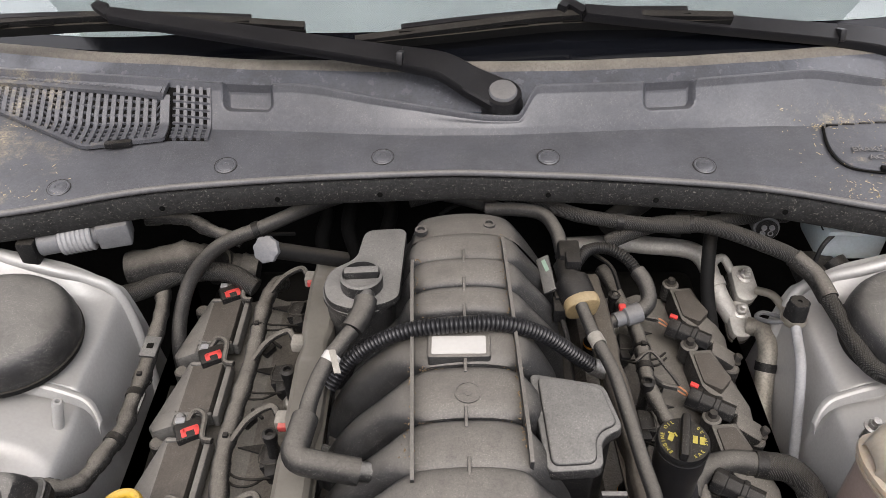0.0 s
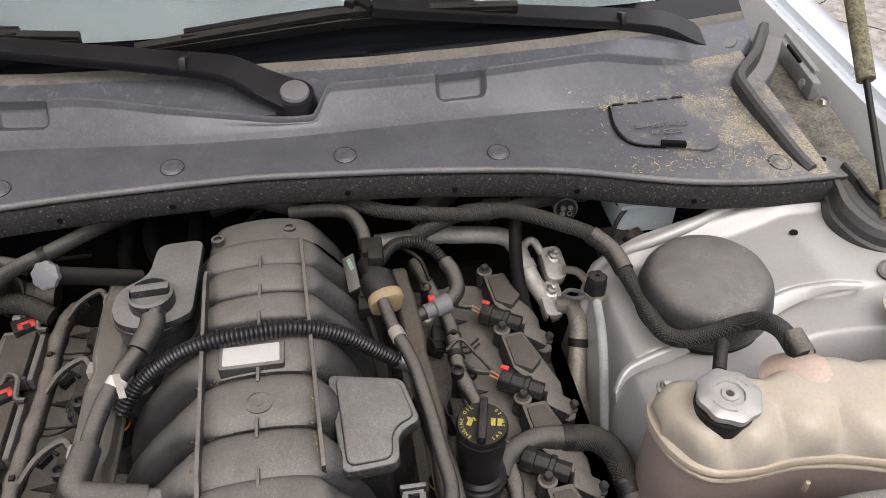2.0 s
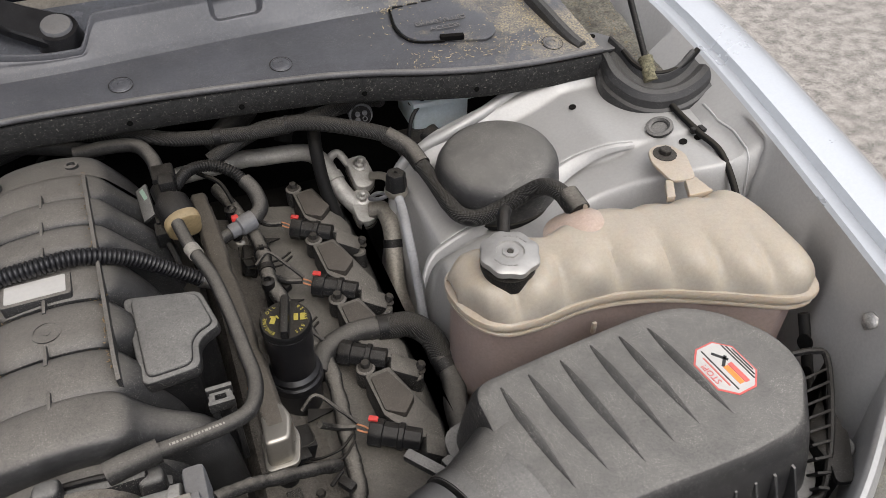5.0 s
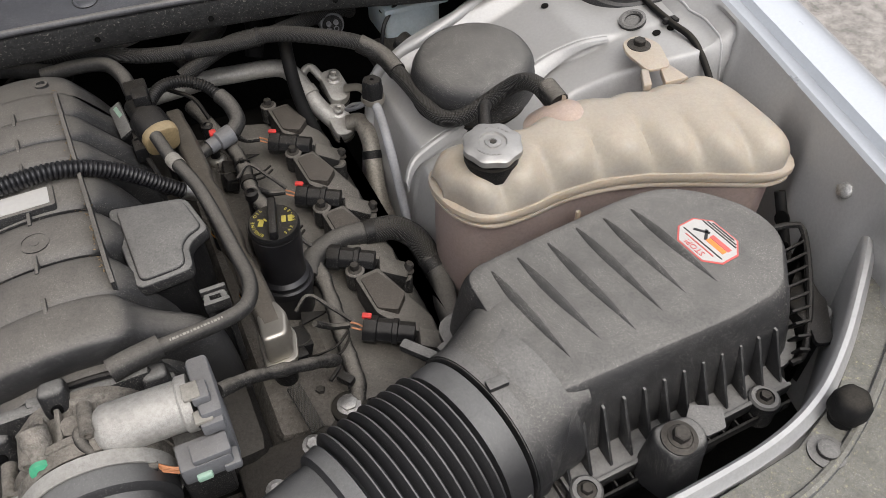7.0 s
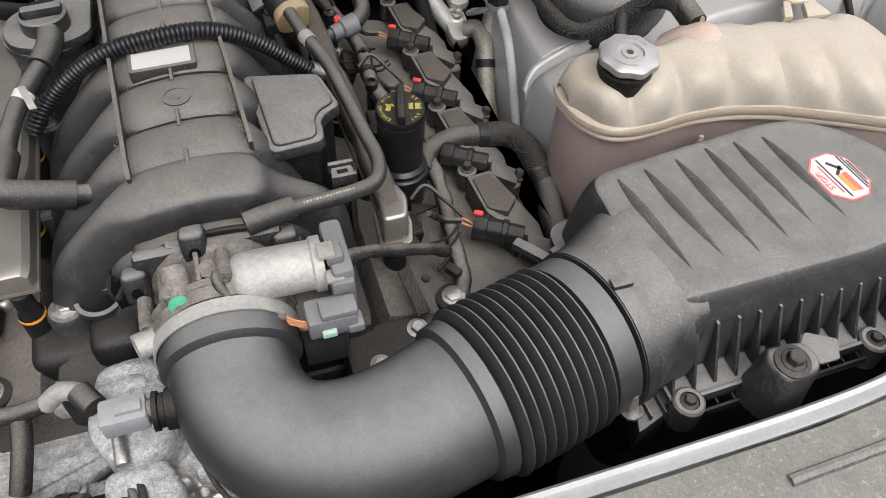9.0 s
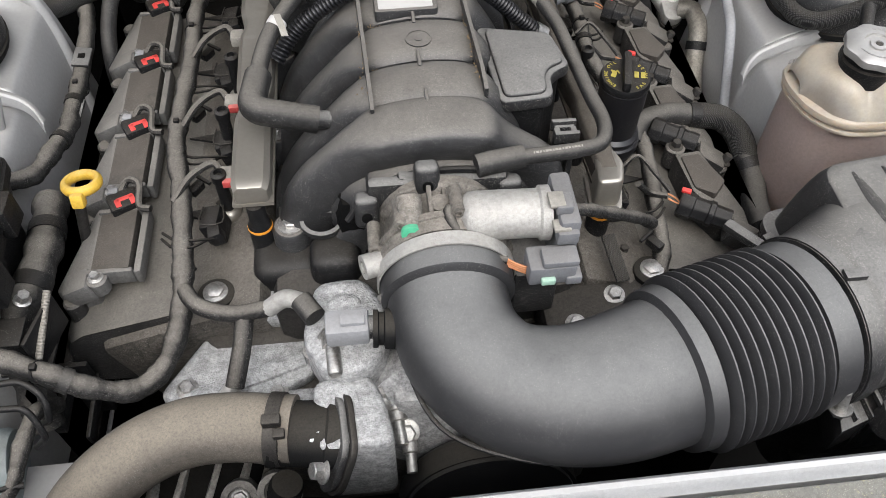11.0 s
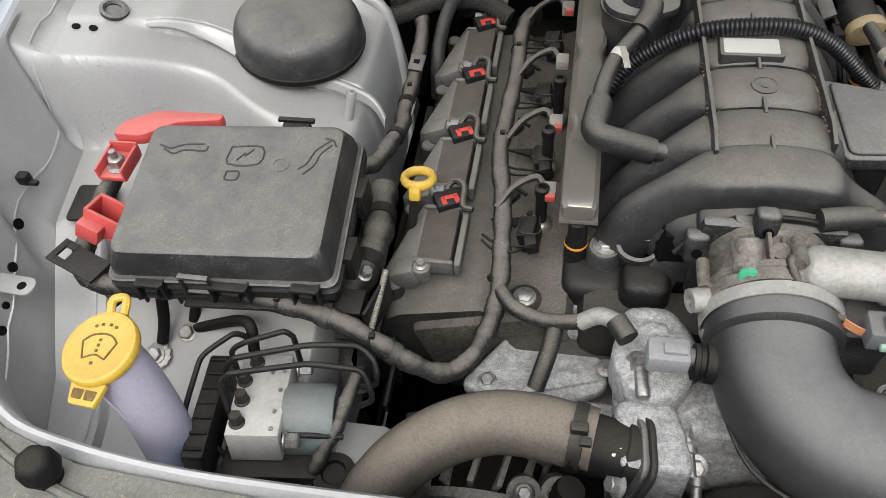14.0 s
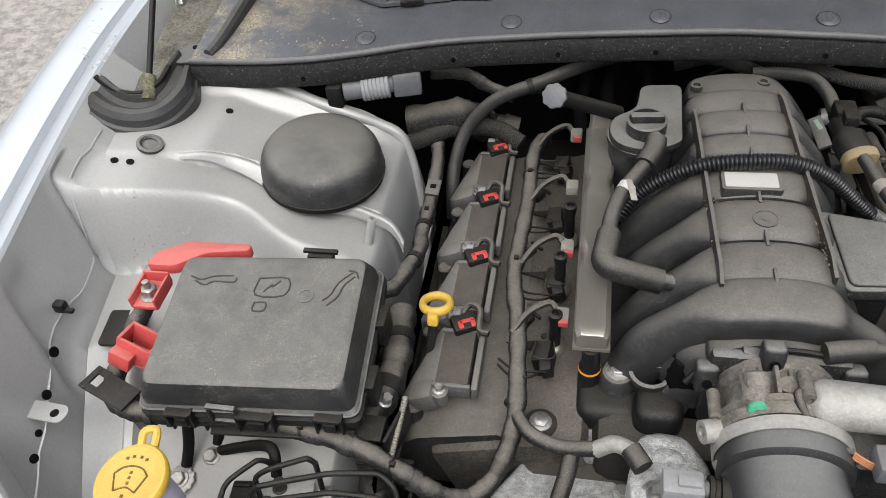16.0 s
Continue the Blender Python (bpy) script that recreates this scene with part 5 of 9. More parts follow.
# ---- air filter box ----
LID_TOP = [(0.360, 0.378), (0.450, 0.389), (0.548, 0.398), (0.590, 0.396), (0.627, 0.373), (0.657, 0.332), (0.660, 0.292), (0.615, 0.238), (0.555, 0.231), (0.372, 0.230), (0.358, 0.250)]
LID_SKIRT = [(0.346, 0.392), (0.450, 0.405), (0.550, 0.415), (0.600, 0.412), (0.645, 0.388), (0.682, 0.342), (0.685, 0.290), (0.632, 0.214), (0.560, 0.209), (0.367, 0.207), (0.346, 0.230)]


def build_airbox():
    ab = thing("air_filter_box", "large ribbed black plastic air filter box", "air box", (0.5, 0.3, 0.78))

    def ring(z, k, grow=0.0, r=0.020):
        pts = []
        for (a, b), (c, d) in zip(LID_SKIRT, LID_TOP):
            x, y = a + (c - a) * k, b + (d - b) * k
            dx, dy = x - 0.51, y - 0.312
            n = math.hypot(dx, dy)
            pts.append((x + dx / n * grow, y + dy / n * grow))
        return [Vector((x, y, z)) for x, y in round_poly(pts, r, 5)]

    def crown(q):
        return [Vector((0.515 + (p.x - 0.515) * q, 0.316 + (p.y - 0.316) * q, 0.9452 + 0.002 * (1 - q))) for p in ring(0.0, 1.0)]
    part("lid", loft([ring(0.862, 0.0), ring(0.880, 0.12), ring(0.902, 0.30), ring(0.922, 0.50), ring(0.934, 0.68), ring(0.9405, 0.84), ring(0.944, 0.95), ring(0.9452, 1.0), crown(0.93), crown(0.7), crown(0.4), crown(0.1)]), "lid", ab, "dusty lid with raised ribs", 60)
    part("base", loft([ring(0.62, 0.0, -0.02), ring(0.848, 0.0, -0.004)]), "plastic_clean", ab)
    part("rim", loft([ring(0.850, 0.0, 0.002), ring(0.8505, 0.0, 0.011), ring(0.860, 0.0, 0.011), ring(0.862, 0.0, 0.002)]), "plastic", ab, "flanged joint between lid and base", 30)
    # long tapered ribs on the lid, each with one steep side
    rows = [(0.3843, 0.3676, 0.4001, 0.2497), (0.4142, 0.3721, 0.4336, 0.2537), (0.4493, 0.3763, 0.4666, 0.2479), (0.4845, 0.3821, 0.4998, 0.2559), (0.5161, 0.3817, 0.5305, 0.2633), (0.5474, 0.3807, 0.565, 0.2615)]
    for x0, y0, x1, y1 in rows:
        rr = []
        for t in span(0, 1, 17):
            x, y = x0 + (x1 - x0) * t, y0 + (y1 - y0) * t
            k = max(0.02, math.sin(math.pi * min(1.0, 0.06 + t * 0.94)) ** 0.8 * (1.25 - 0.5 * t))
            z = 0.9448 + 0.0012 * math.sin(math.pi * t)
            rr.append([Vector((x - 0.0075 * k, y, z - 0.002)), Vector((x - 0.003 * k, y, z + 0.0045 * k)), Vector((x, y, z + 0.0068 * k)), Vector((x + 0.0014 * k, y, z + 0.0060 * k)), Vector((x + 0.0042 * k, y, z - 0.002))])
        part("lid_rib", loft(rr), "lid", ab, smooth=30)
    # upright fins along the front skirt
    for i in range(12):
        x = 0.369 + i * 0.0213
        y = 0.2095 - 0.0005 * (i < 2) + 0.0004 * i
        h = 0.056 - 0.0006 * i
        bm = prism([(0.0, 0.0), (-0.023, 0.0), (-0.021, 0.004), (0.0035, h), (0.008, h)], -0.0014, 0.0014, 0.0004, m=Matrix.Translation((x, y, 0.861)) @ pose(0, 0, 0, 90, 0, 0) @ pose(0, 0, 0, 0, 90, 0))
        part("skirt_fin", bm, "plastic", ab)
    # front ledge with a channel, and its screws
    part("front_ledge", box((0.487, 0.197, 0.8575), (0.245, 0.026, 0.006), 0.0015, (0, 0, 1.5)), "plastic", ab)
    part("ledge_rail", box((0.487, 0.1825, 0.8565), (0.245, 0.004, 0.015), 0.001, (0, 0, 1.5)), "plastic", ab)
    part("channel_lip", box((0.487, 0.172, 0.8465), (0.235, 0.003, 0.012), 0.001, (0, 0, 1.5)), "plastic_clean", ab)
    for k in range(14):
        part("channel_web", box((0.376 + k * 0.0168, 0.1772, 0.846), (0.002, 0.009, 0.010), 0.0005), "plastic_clean", ab)
    for x, y in ((0.576, 0.183), (0.378, 0.176), (0.694, 0.240)):
        sc = part("screw_boss", lathe([(0.0145, -0.03), (0.0145, 0.0), (0.0125, 0.002), (0.009, 0.002), (0.009, -0.001)], (x, y, 0.864), (0, 0, 1), 20), "plastic", ab)
        part("corner_screw", hexbolt((x, y, 0.8635), (0, 0, 1), 0.0055, 0.006, 1.5), "iron", sc)
    # louvred side next to the fender
    for i in range(9):
        t = i / 8
        a, b = Vector((0.636 + 0.047 * t, 0.214 + 0.098 * t, 0)), Vector((0.645 + 0.080 * t, 0.209 + 0.106 * t, 0))
        c, d = (a + b) / 2, b - a
        part("side_vane", box((c.x, c.y, 0.858 + 0.012 * t), (d.length, 0.0028, 0.050), 0.0008, (24, 0, math.degrees(math.atan2(d.y, d.x)))), "plastic_clean", ab)
    part("side_frame", tube([(0.694, 0.332, 0.896), (0.722, 0.326, 0.897), (0.731, 0.314, 0.893), (0.690, 0.255, 0.880), (0.645, 0.207, 0.866), (0.626, 0.203, 0.862)], 0.0035, 8), "plastic_clean", ab)
    part("side_plate", sheet(lambda u, v: (0.650 + 0.080 * u, 0.207 + 0.108 * u, 0.80 + (0.065 + 0.028 * u) * v), span(0, 1, 6), span(0, 1, 4), 0.003), "plastic_clean", ab)
    # hold-down mount with its bolt
    br = part("hold_down", loft([[Vector((x, y, z)) for x, y in round_poly([(0.430 + g, 0.172), (0.440, 0.188 - g), (0.474, 0.186 - g), (0.484 - g, 0.165), (0.474, 0.148 + g), (0.438, 0.146 + g)], 0.010)] for z, g in ((0.85, -0.004), (0.885, 0.0), (0.905, 0.002), (0.911, 0.006), (0.9125, 0.010))]), "plastic", ab, "dusty rubber hold-down mount", 50)
    part("wing_plate", prism(round_poly([(0.470, 0.178), (0.484, 0.190), (0.508, 0.176), (0.498, 0.158), (0.478, 0.158)], 0.003), 0.904, 0.9075, 0.001), "plastic", br)
    part("washer", lathe([(0.0155, 0), (0.0155, 0.002), (0.011, 0.0035), (0.011, 0.0025), (0, 0.0025)], (0.453, 0.165, 0.9122), (0, -0.1, 1), 30), "iron", br, "rusty plain washer")
    part("mount_bolt", hexbolt((0.453, 0.165, 0.914), (0, -0.1, 1), 0.0075, 0.010, 1.35), "iron", br, "rusty bolt on a washer")
    # outlet neck that grows from a round mouth into the lid
    rings = []
    for t in span(0, 1, 12):
        q = step01(0, 1, t)
        ax = Vector((0.968 + 0.032 * q, 0.25 * (1 - q), 0))
        sd = Vector((-ax.y, ax.x, 0)).normalized()
        c = Vector((0.314 + 0.086 * t, 0.2553 + 0.0145 * t + 0.024 * q, 0.885 + 0.006 * q))
        ry, rz, p = 0.0745 + 0.006 * q, 0.0745 - 0.020 * q, 1.0 - 0.55 * q
        rings.append([c + sd * (ry * math.copysign(abs(math.cos(a)) ** p, math.cos(a))) + Vector((0, 0, rz * math.copysign(abs(math.sin(a)) ** p, math.sin(a)))) for a in (2 * math.pi * k / 48 for k in range(48))])
    part("outlet_neck", loft(rings), "lid", ab, "smooth outlet neck", 50)
    part("gusset", prism([(0.335, 0.172), (0.385, 0.188), (0.385, 0.215), (0.345, 0.205)], 0.80, 0.838, 0.001), "plastic", ab)
    for k in range(3):
        part("gusset_web", box((0.350 + k * 0.014, 0.195, 0.815), (0.002, 0.03, 0.06), 0.0005), "plastic", ab)
    part("hose_cleat", boxes(((0.318, 0.352, 0.868), (0.012, 0.075, 0.010), 0.003, (0, 0, 38)), ((0.338, 0.335, 0.868), (0.012, 0.060, 0.010), 0.003, (0, 0, 20))), "plastic", ab)
    part("tool_mark", ring_band((0.372, 0.262, 0.9452), (-0.04, -0.04, 1), 0.0085, 0.0012, 0.0008, 24), "lid", ab)
    # warning sticker: an octagon with a red border
    C, ang = Vector((0.588, 0.313, 0.9505)), radians(97)

    def octagon(r, w):
        return [(C.x + math.cos(ang) * u - math.sin(ang) * v, C.y + math.sin(ang) * u + math.cos(ang) * v) for u, v in ((-w, -r * 0.42), (-w * 0.55, -r), (w * 0.55, -r), (w, -r * 0.42), (w, r * 0.42), (w * 0.55, r), (-w * 0.55, r), (-w, r * 0.42))]
    base = 0.9464
    st = part("sticker", prism(octagon(0.0240, 0.0298), base - 0.002, base + 0.0004, 0), "ink_red", ab, "octagonal red-bordered warning sticker")
    part("sticker_face", prism(octagon(0.0224, 0.0280), base + 0.0003, base + 0.0008, 0), "white", st)
    back = Matrix.Translation((C.x, C.y, base + 0.0010)) @ Matrix.Rotation(ang, 4, "Z")
    part("lettering", flat_text("STOP!", 0.0088, "ink_black", back @ Matrix.Translation((0.0, 0.0172, 0))), "ink_red", st)
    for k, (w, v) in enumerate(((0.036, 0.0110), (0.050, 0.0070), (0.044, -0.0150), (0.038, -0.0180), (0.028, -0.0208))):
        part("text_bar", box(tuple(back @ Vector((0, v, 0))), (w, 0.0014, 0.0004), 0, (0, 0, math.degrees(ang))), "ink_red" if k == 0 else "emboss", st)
    part("emblem", boxes((tuple(back @ Vector((0.012, -0.004, 0))), (0.016, 0.003, 0.0004), 0, (0, 0, math.degrees(ang) + 35)), (tuple(back @ Vector((0.006, -0.004, 0))), (0.014, 0.003, 0.0004), 0, (0, 0, math.degrees(ang) - 50))), "ink_black", st)
    part("emblem_stripe", box(tuple(back @ Vector((-0.010, -0.001, 0))), (0.022, 0.0055, 0.0004), 0, (0, 0, math.degrees(ang))), "ink_orange", st)
    part("emblem_stripe", box(tuple(back @ Vector((-0.010, -0.0068, 0))), (0.024, 0.005, 0.0004), 0, (0, 0, math.degrees(ang))), "ink_red", st)


build_airbox()


# ---- coolant reservoir ----
SEAM = [(0.395, 0.520), (0.402, 0.478), (0.428, 0.448), (0.470, 0.444), (0.514, 0.449), (0.560, 0.443), (0.604, 0.428), (0.660, 0.398), (0.715, 0.366), (0.745, 0.366), (0.757, 0.392),
        (0.757, 0.450), (0.752, 0.505), (0.735, 0.535), (0.700, 0.528), (0.665, 0.515), (0.648, 0.535), (0.600, 0.545), (0.570, 0.560), (0.545, 0.555), (0.515, 0.530), (0.480, 0.545), (0.430, 0.550), (0.402, 0.545)]


def tank_ring(z, k, flute=0.0, tilt=0.0):
    cx, cy = 0.575, 0.480
    P = round_poly(SEAM, 0.02, 3)
    out = []
    for x, y in P:
        f = 1 - flute * 0.5 * (1 - math.cos((x - 0.40) * 2 * math.pi / 0.075)) * (1 if y < 0.5 else 0.5)
        dx, dy = x - cx, y - cy
        d = math.hypot(dx, dy)
        s = max(0.02, (d * f - (1 - k) * 0.16) / d) if k < 1 else k * f
        lobe = 0.5 * (1 - math.cos((x - 0.415) * 2 * math.pi / 0.066))
        out.append(Vector((cx + dx * s, cy + dy * s, z + tilt * (x - 0.575) - flute * 0.10 * lobe)))
    return out


def build_reservoir():
    r = thing("coolant_reservoir", "yellowed translucent plastic coolant reservoir with metal pressure cap", "reservoir", (0.57, 0.48, 0.7))
    part("lower_tank", loft([tank_ring(0.72, 0.90), tank_ring(0.74, 0.97), tank_ring(0.86, 0.985, 0.07, 0.0), tank_ring(0.905, 0.985, 0.07, 0.04), tank_ring(0.920, 0.985, 0.05, 0.05)]), "tank_low", r, "lower half with brownish coolant behind the plastic")
    part("seam_flange", loft([tank_ring(0.920, 1.0, 0.0, 0.05), tank_ring(0.922, 1.022, 0.0, 0.05), tank_ring(0.9255, 1.026, 0.0, 0.05), tank_ring(0.929, 1.022, 0.0, 0.05), tank_ring(0.931, 1.0, 0.0, 0.05)]), "tank", r)
    part("lower_bead", loft([tank_ring(0.9125, 0.992, 0.0, 0.05), tank_ring(0.9135, 1.012, 0.0, 0.05), tank_ring(0.9165, 1.014, 0.0, 0.05), tank_ring(0.9185, 0.994, 0.0, 0.05)]), "tank", r)
    front = [(0.395, 0.520), (0.402, 0.480), (0.428, 0.450), (0.470, 0.446), (0.514, 0.451), (0.560, 0.445), (0.604, 0.430), (0.660, 0.400), (0.715, 0.369), (0.745, 0.369), (0.757, 0.392)]
    back = [(0.395, 0.522), (0.402, 0.545), (0.430, 0.550), (0.480, 0.545), (0.515, 0.532), (0.545, 0.550), (0.570, 0.553), (0.600, 0.545), (0.648, 0.535), (0.700, 0.528), (0.735, 0.530), (0.752, 0.505), (0.757, 0.450)]

    def shell(u, v):
        x = 0.576 - 0.1795 * math.cos(math.pi * u)
        lobe = sum(math.exp(-(abs(x - q) / 0.013) ** 1.4) for q in (0.445, 0.499, 0.558, 0.612, 0.657, 0.702))
        yf, yb = soft_line(x, front, 0.014), soft_line(x, back, 0.014)
        e = max(0.0, 1 - abs((x - 0.576) / 0.1805) ** 9) ** (1 / 2.6)
        q = 0.5 - 0.5 * math.cos(math.pi * v)
        h = max(0.0, 1 - abs(2 * q - 1) ** 4.2) ** (1 / 2.6)
        side = (1 - step01(0.0, 0.55, q)) + 0.6 * step01(0.75, 1.0, q)
        y = yf + (yb - yf) * q + 0.017 * lobe * (1 - step01(0.0, 0.6, q)) * h - 0.008 * lobe * step01(0.75, 1.0, q) * h
        return (x, y, 0.928 + 0.05 * (x - 0.575) + (0.043 - 0.009 * lobe * (0.10 + side * 0.90)) * h * e)
    part("upper_tank", sheet(shell, span(0, 1, 150), span(0, 1, 44), 0.002), "tank", r, "yellowed upper half with fluted sides")
    m = lathe([(0.046, -0.014), (0.037, -0.006), (0.028, 0.003), (0.020, 0.009), (0.010, 0.012), (0, 0.013)], (0.556, 0.524, 0.960), (0, 0.1, 1), 28)
    part("outlet_dome", m, "tank_pink", r, "pinkish stained outlet dome")
    part("outlet_stub", tube([(0.555, 0.540, 0.968), (0.555, 0.556, 0.972)], 0.011, 14, 2), "tank", r)
    # neck and cap
    c = (0.448, 0.493, 0.949)
    part("neck", lathe([(0.0265, 0), (0.0265, 0.014), (0.0285, 0.015), (0.0285, 0.019), (0.025, 0.020), (0.025, 0.032)], c, (0, 0, 1), 36), "plastic_clean", r, "black neck ring")
    cap = part("pressure_cap", lathe([(0.026, 0.0), (0.0300, 0.0005), (0.0306, 0.003), (0.0302, 0.0075), (0.0275, 0.0098), (0.0145, 0.0104), (0.0138, 0.0080), (0.0085, 0.0080), (0.0080, 0.0098), (0.0040, 0.0102), (0.0034, 0.0085), (0, 0.0085)], (0.448, 0.4915, 0.977), (0, -0.05, 1), 80,
                                     rf=lambda a, h: 1 + 0.040 * math.cos(8 * a) * (h < 0.0099)), "cap_metal", r, "stamped metal pressure cap")
    part("cap_rivet", lathe([(0.0034, 0), (0.003, 0.0012), (0, 0.0014)], (0.448, 0.4911, 0.9855), (0, -0.05, 1), 14), "iron", cap, "brown centre rivet")
    part("overflow_nipple", tube([(0.462, 0.535, 0.968), (0.470, 0.553, 0.975), (0.478, 0.565, 0.972)], 0.007, 10), "plastic_clean", r)
    for k in range(10):
        a = radians(200 + k * 15) if k < 5 else radians(20 + (k - 5) * 15)
        q = Vector((0.448 + 0.0205 * math.cos(a), 0.4911 + 0.0205 * math.sin(a), 0.9872 + 0.05 * 0.0205 * math.sin(a)))
        part("stamp_bar", box(tuple(q), (0.0016, 0.0040, 0.0006), 0.0, (0, 0, math.degrees(a))), "steel", cap)
    part("level_rib", box((0.530, 0.441, 0.890), (0.005, 0.004, 0.016), 0.001), "tank", r)
    # bracket ear
    part("mounting_ear", prism(round_poly([(0.680, 0.590), (0.688, 0.610), (0.704, 0.618), (0.720, 0.612), (0.728, 0.590), (0.712, 0.545), (0.682, 0.549)], 0.008), 0.962, 0.966, 0.001), "tank", r, "yellowed mounting ear")
    for p in ([(0.662, 0.528), (0.672, 0.526), (0.686, 0.553), (0.678, 0.556)], [(0.700, 0.549), (0.714, 0.549), (0.718, 0.520), (0.688, 0.522)]):
        part("ear_leg", prism(p, 0.956, 0.9645, 0.001), "tank", r)
    part("ear_bolt", hexbolt((0.703, 0.597, 0.9655), (0, 0, 1), 0.0075, 0.008, 1.9), "iron", r, "dark bolt and washer")


build_reservoir()


# ---- strut tower covers ----
def build_caps():
    for x, y in ((-0.520, 0.692), (0.536, 0.704)):
        z = 0.903 if x < 0 else 0.892
        k = 0.80 if x < 0 else 0.97
        ax = (-0.10 if x > 0 else 0.10, -0.04, 1)
        t = thing("strut_tower_cover", "round dusty black rubber cover on the strut tower", "strut cover", (x, y, z), "strut tower covers")
        part("skirt", lathe([(0.082, -0.006), (0.0835, 0.0), (0.0835, 0.002), (0.081, 0.004)], (x, y, z), ax, 44), "rubber", t)
        part("dome", lathe([(r, h * k) for r, h in ((0.081, 0.0), (0.082, 0.006), (0.0805, 0.022), (0.077, 0.036), (0.071, 0.046), (0.063, 0.052), (0.050, 0.0555), (0.025, 0.0575), (0, 0.058))], (x, y, z), ax, 44), "lid", t)


build_caps()


# ---- fuse box ----
def build_fusebox():
    f = thing("fuse_box", "black plastic fuse box with dusty embossed lid", "fuse box", (-0.5, 0.4, 0.78))
    # lid frame: local u runs from its outer to its inner side, v front to back
    o = Vector((-0.497, 0.396, 0.925))
    U = Vector((0.998, 0.062, 0.012)).normalized()
    V = Vector((-0.10, 0.985, 0.10)).normalized()
    W = U.cross(V).normalized()
    V = W.cross(U)
    m = Matrix((U, V, W)).transposed().to_4x4()
    m.translation = o

    def rr(w, d, r):
        return round_poly([(-w / 2, -d / 2), (w / 2, -d / 2), (w / 2, d / 2), (-w / 2, d / 2)], r, 4)

    def ringz(w, d, z, r):
        return [m @ Vector((x, y, z)) for x, y in rr(w, d, r)]
    part("lid", loft([ringz(0.228, 0.180, -0.020, 0.012), ringz(0.228, 0.180, -0.012, 0.012), ringz(0.222, 0.174, -0.009, 0.012), ringz(0.219, 0.172, 0.002, 0.012), ringz(0.210, 0.164, 0.016, 0.014), ringz(0.205, 0.160, 0.0208, 0.014), ringz(0.198, 0.154, 0.0226, 0.014), ringz(0.188, 0.146, 0.0228, 0.014)]), "lid", f, "dusty lid with embossed symbols", 35)
    part("lid_skirt", loft([ringz(0.232, 0.184, -0.034, 0.012), ringz(0.233, 0.185, -0.022, 0.012), ringz(0.228, 0.180, -0.0195, 0.012), ringz(0.224, 0.176, -0.034, 0.012)]), "plastic_clean", f)
    part("base", loft([[p + V * 0.035 for p in ringz(0.19, 0.080, -0.13, 0.012)], [p + V * 0.030 for p in ringz(0.20, 0.105, -0.062, 0.012)], ringz(0.216, 0.166, -0.058, 0.012), ringz(0.226, 0.176, -0.032, 0.012)]), "plastic_clean", f)
    part("skirt_bead", tube([tuple(m @ Vector((x, y, -0.013))) for x, y in rr(0.229, 0.181, 0.012)] + [tuple(m @ Vector((rr(0.229, 0.181, 0.012)[0][0], rr(0.229, 0.181, 0.012)[0][1], -0.013)))], 0.0014, 6, 1), "plastic", f)
    for k in range(6):
        u = -0.09 + k * 0.036
        part("tray_rib", box(tuple(m @ Vector((u, -0.088, -0.046))), (0.003, 0.005, 0.020), 0.001), "plastic_clean", f)
    part("tray_ledge", box(tuple(m @ Vector((0.03, -0.094, -0.046))), (0.150, 0.012, 0.004), 0.001, (0, 0, 3.5)), "plastic_clean", f)
    part("rear_clip", boxes((tuple(m @ Vector((0.045, 0.094, 0.004))), (0.030, 0.010, 0.012), 0.002), (tuple(m @ Vector((0.045, 0.098, 0.011))), (0.040, 0.006, 0.004), 0.001)), "plastic_clean", f)
    for u, v, su, sv in ((-0.070, -0.094, 0.026, 0.010), (0.010, -0.095, 0.036, 0.010), (0.085, -0.094, 0.026, 0.010)):
        lt = part("latch", boxes((tuple(m @ Vector((u, v, -0.012))), (su, sv, 0.004), 0.001), (tuple(m @ Vector((u - su / 2, v, -0.022))), (0.003, sv, 0.024), 0.001), (tuple(m @ Vector((u + su / 2, v, -0.022))), (0.003, sv, 0.024), 0.001)), "plastic_clean", f)
        part("latch_tongue", box(tuple(m @ Vector((u, v * 1.01, -0.026))), (su * 0.5, sv * 0.8, 0.012), 0.001), "plastic_clean", lt)
    for k in range(9):
        u = -0.098 + k * 0.0245
        part("wall_rib", box(tuple(m @ Vector((u, -0.0865, -0.046))), (0.003, 0.005, 0.018), 0.001), "plastic_clean", f)
    for u in (-0.022,):
        part("hasp", boxes((tuple(m @ Vector((u, -0.0925, 0.000))), (0.031, 0.006, 0.003), 0.001), (tuple(m @ Vector((u - 0.014, -0.0935, -0.012))), (0.003, 0.005, 0.022), 0.001), (tuple(m @ Vector((u + 0.014, -0.0935, -0.012))), (0.003, 0.005, 0.022), 0.001), (tuple(m @ Vector((u, -0.0940, -0.024))), (0.024, 0.005, 0.003), 0.001)), "plastic", f)
    for v in (-0.045, 0.03):
        part("side_latch", box(tuple(m @ Vector((0.119, v, -0.032))), (0.012, 0.030, 0.034), 0.002), "plastic_clean", f)
    # embossed lid symbols: jumper clamps, a socket plate and a lamp, drawn dark for the relief's shade
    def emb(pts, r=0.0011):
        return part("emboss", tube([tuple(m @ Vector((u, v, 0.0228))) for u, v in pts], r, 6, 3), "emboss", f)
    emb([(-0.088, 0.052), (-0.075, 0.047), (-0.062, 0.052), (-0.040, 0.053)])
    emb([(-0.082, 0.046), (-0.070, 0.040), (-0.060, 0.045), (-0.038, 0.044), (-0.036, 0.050)])
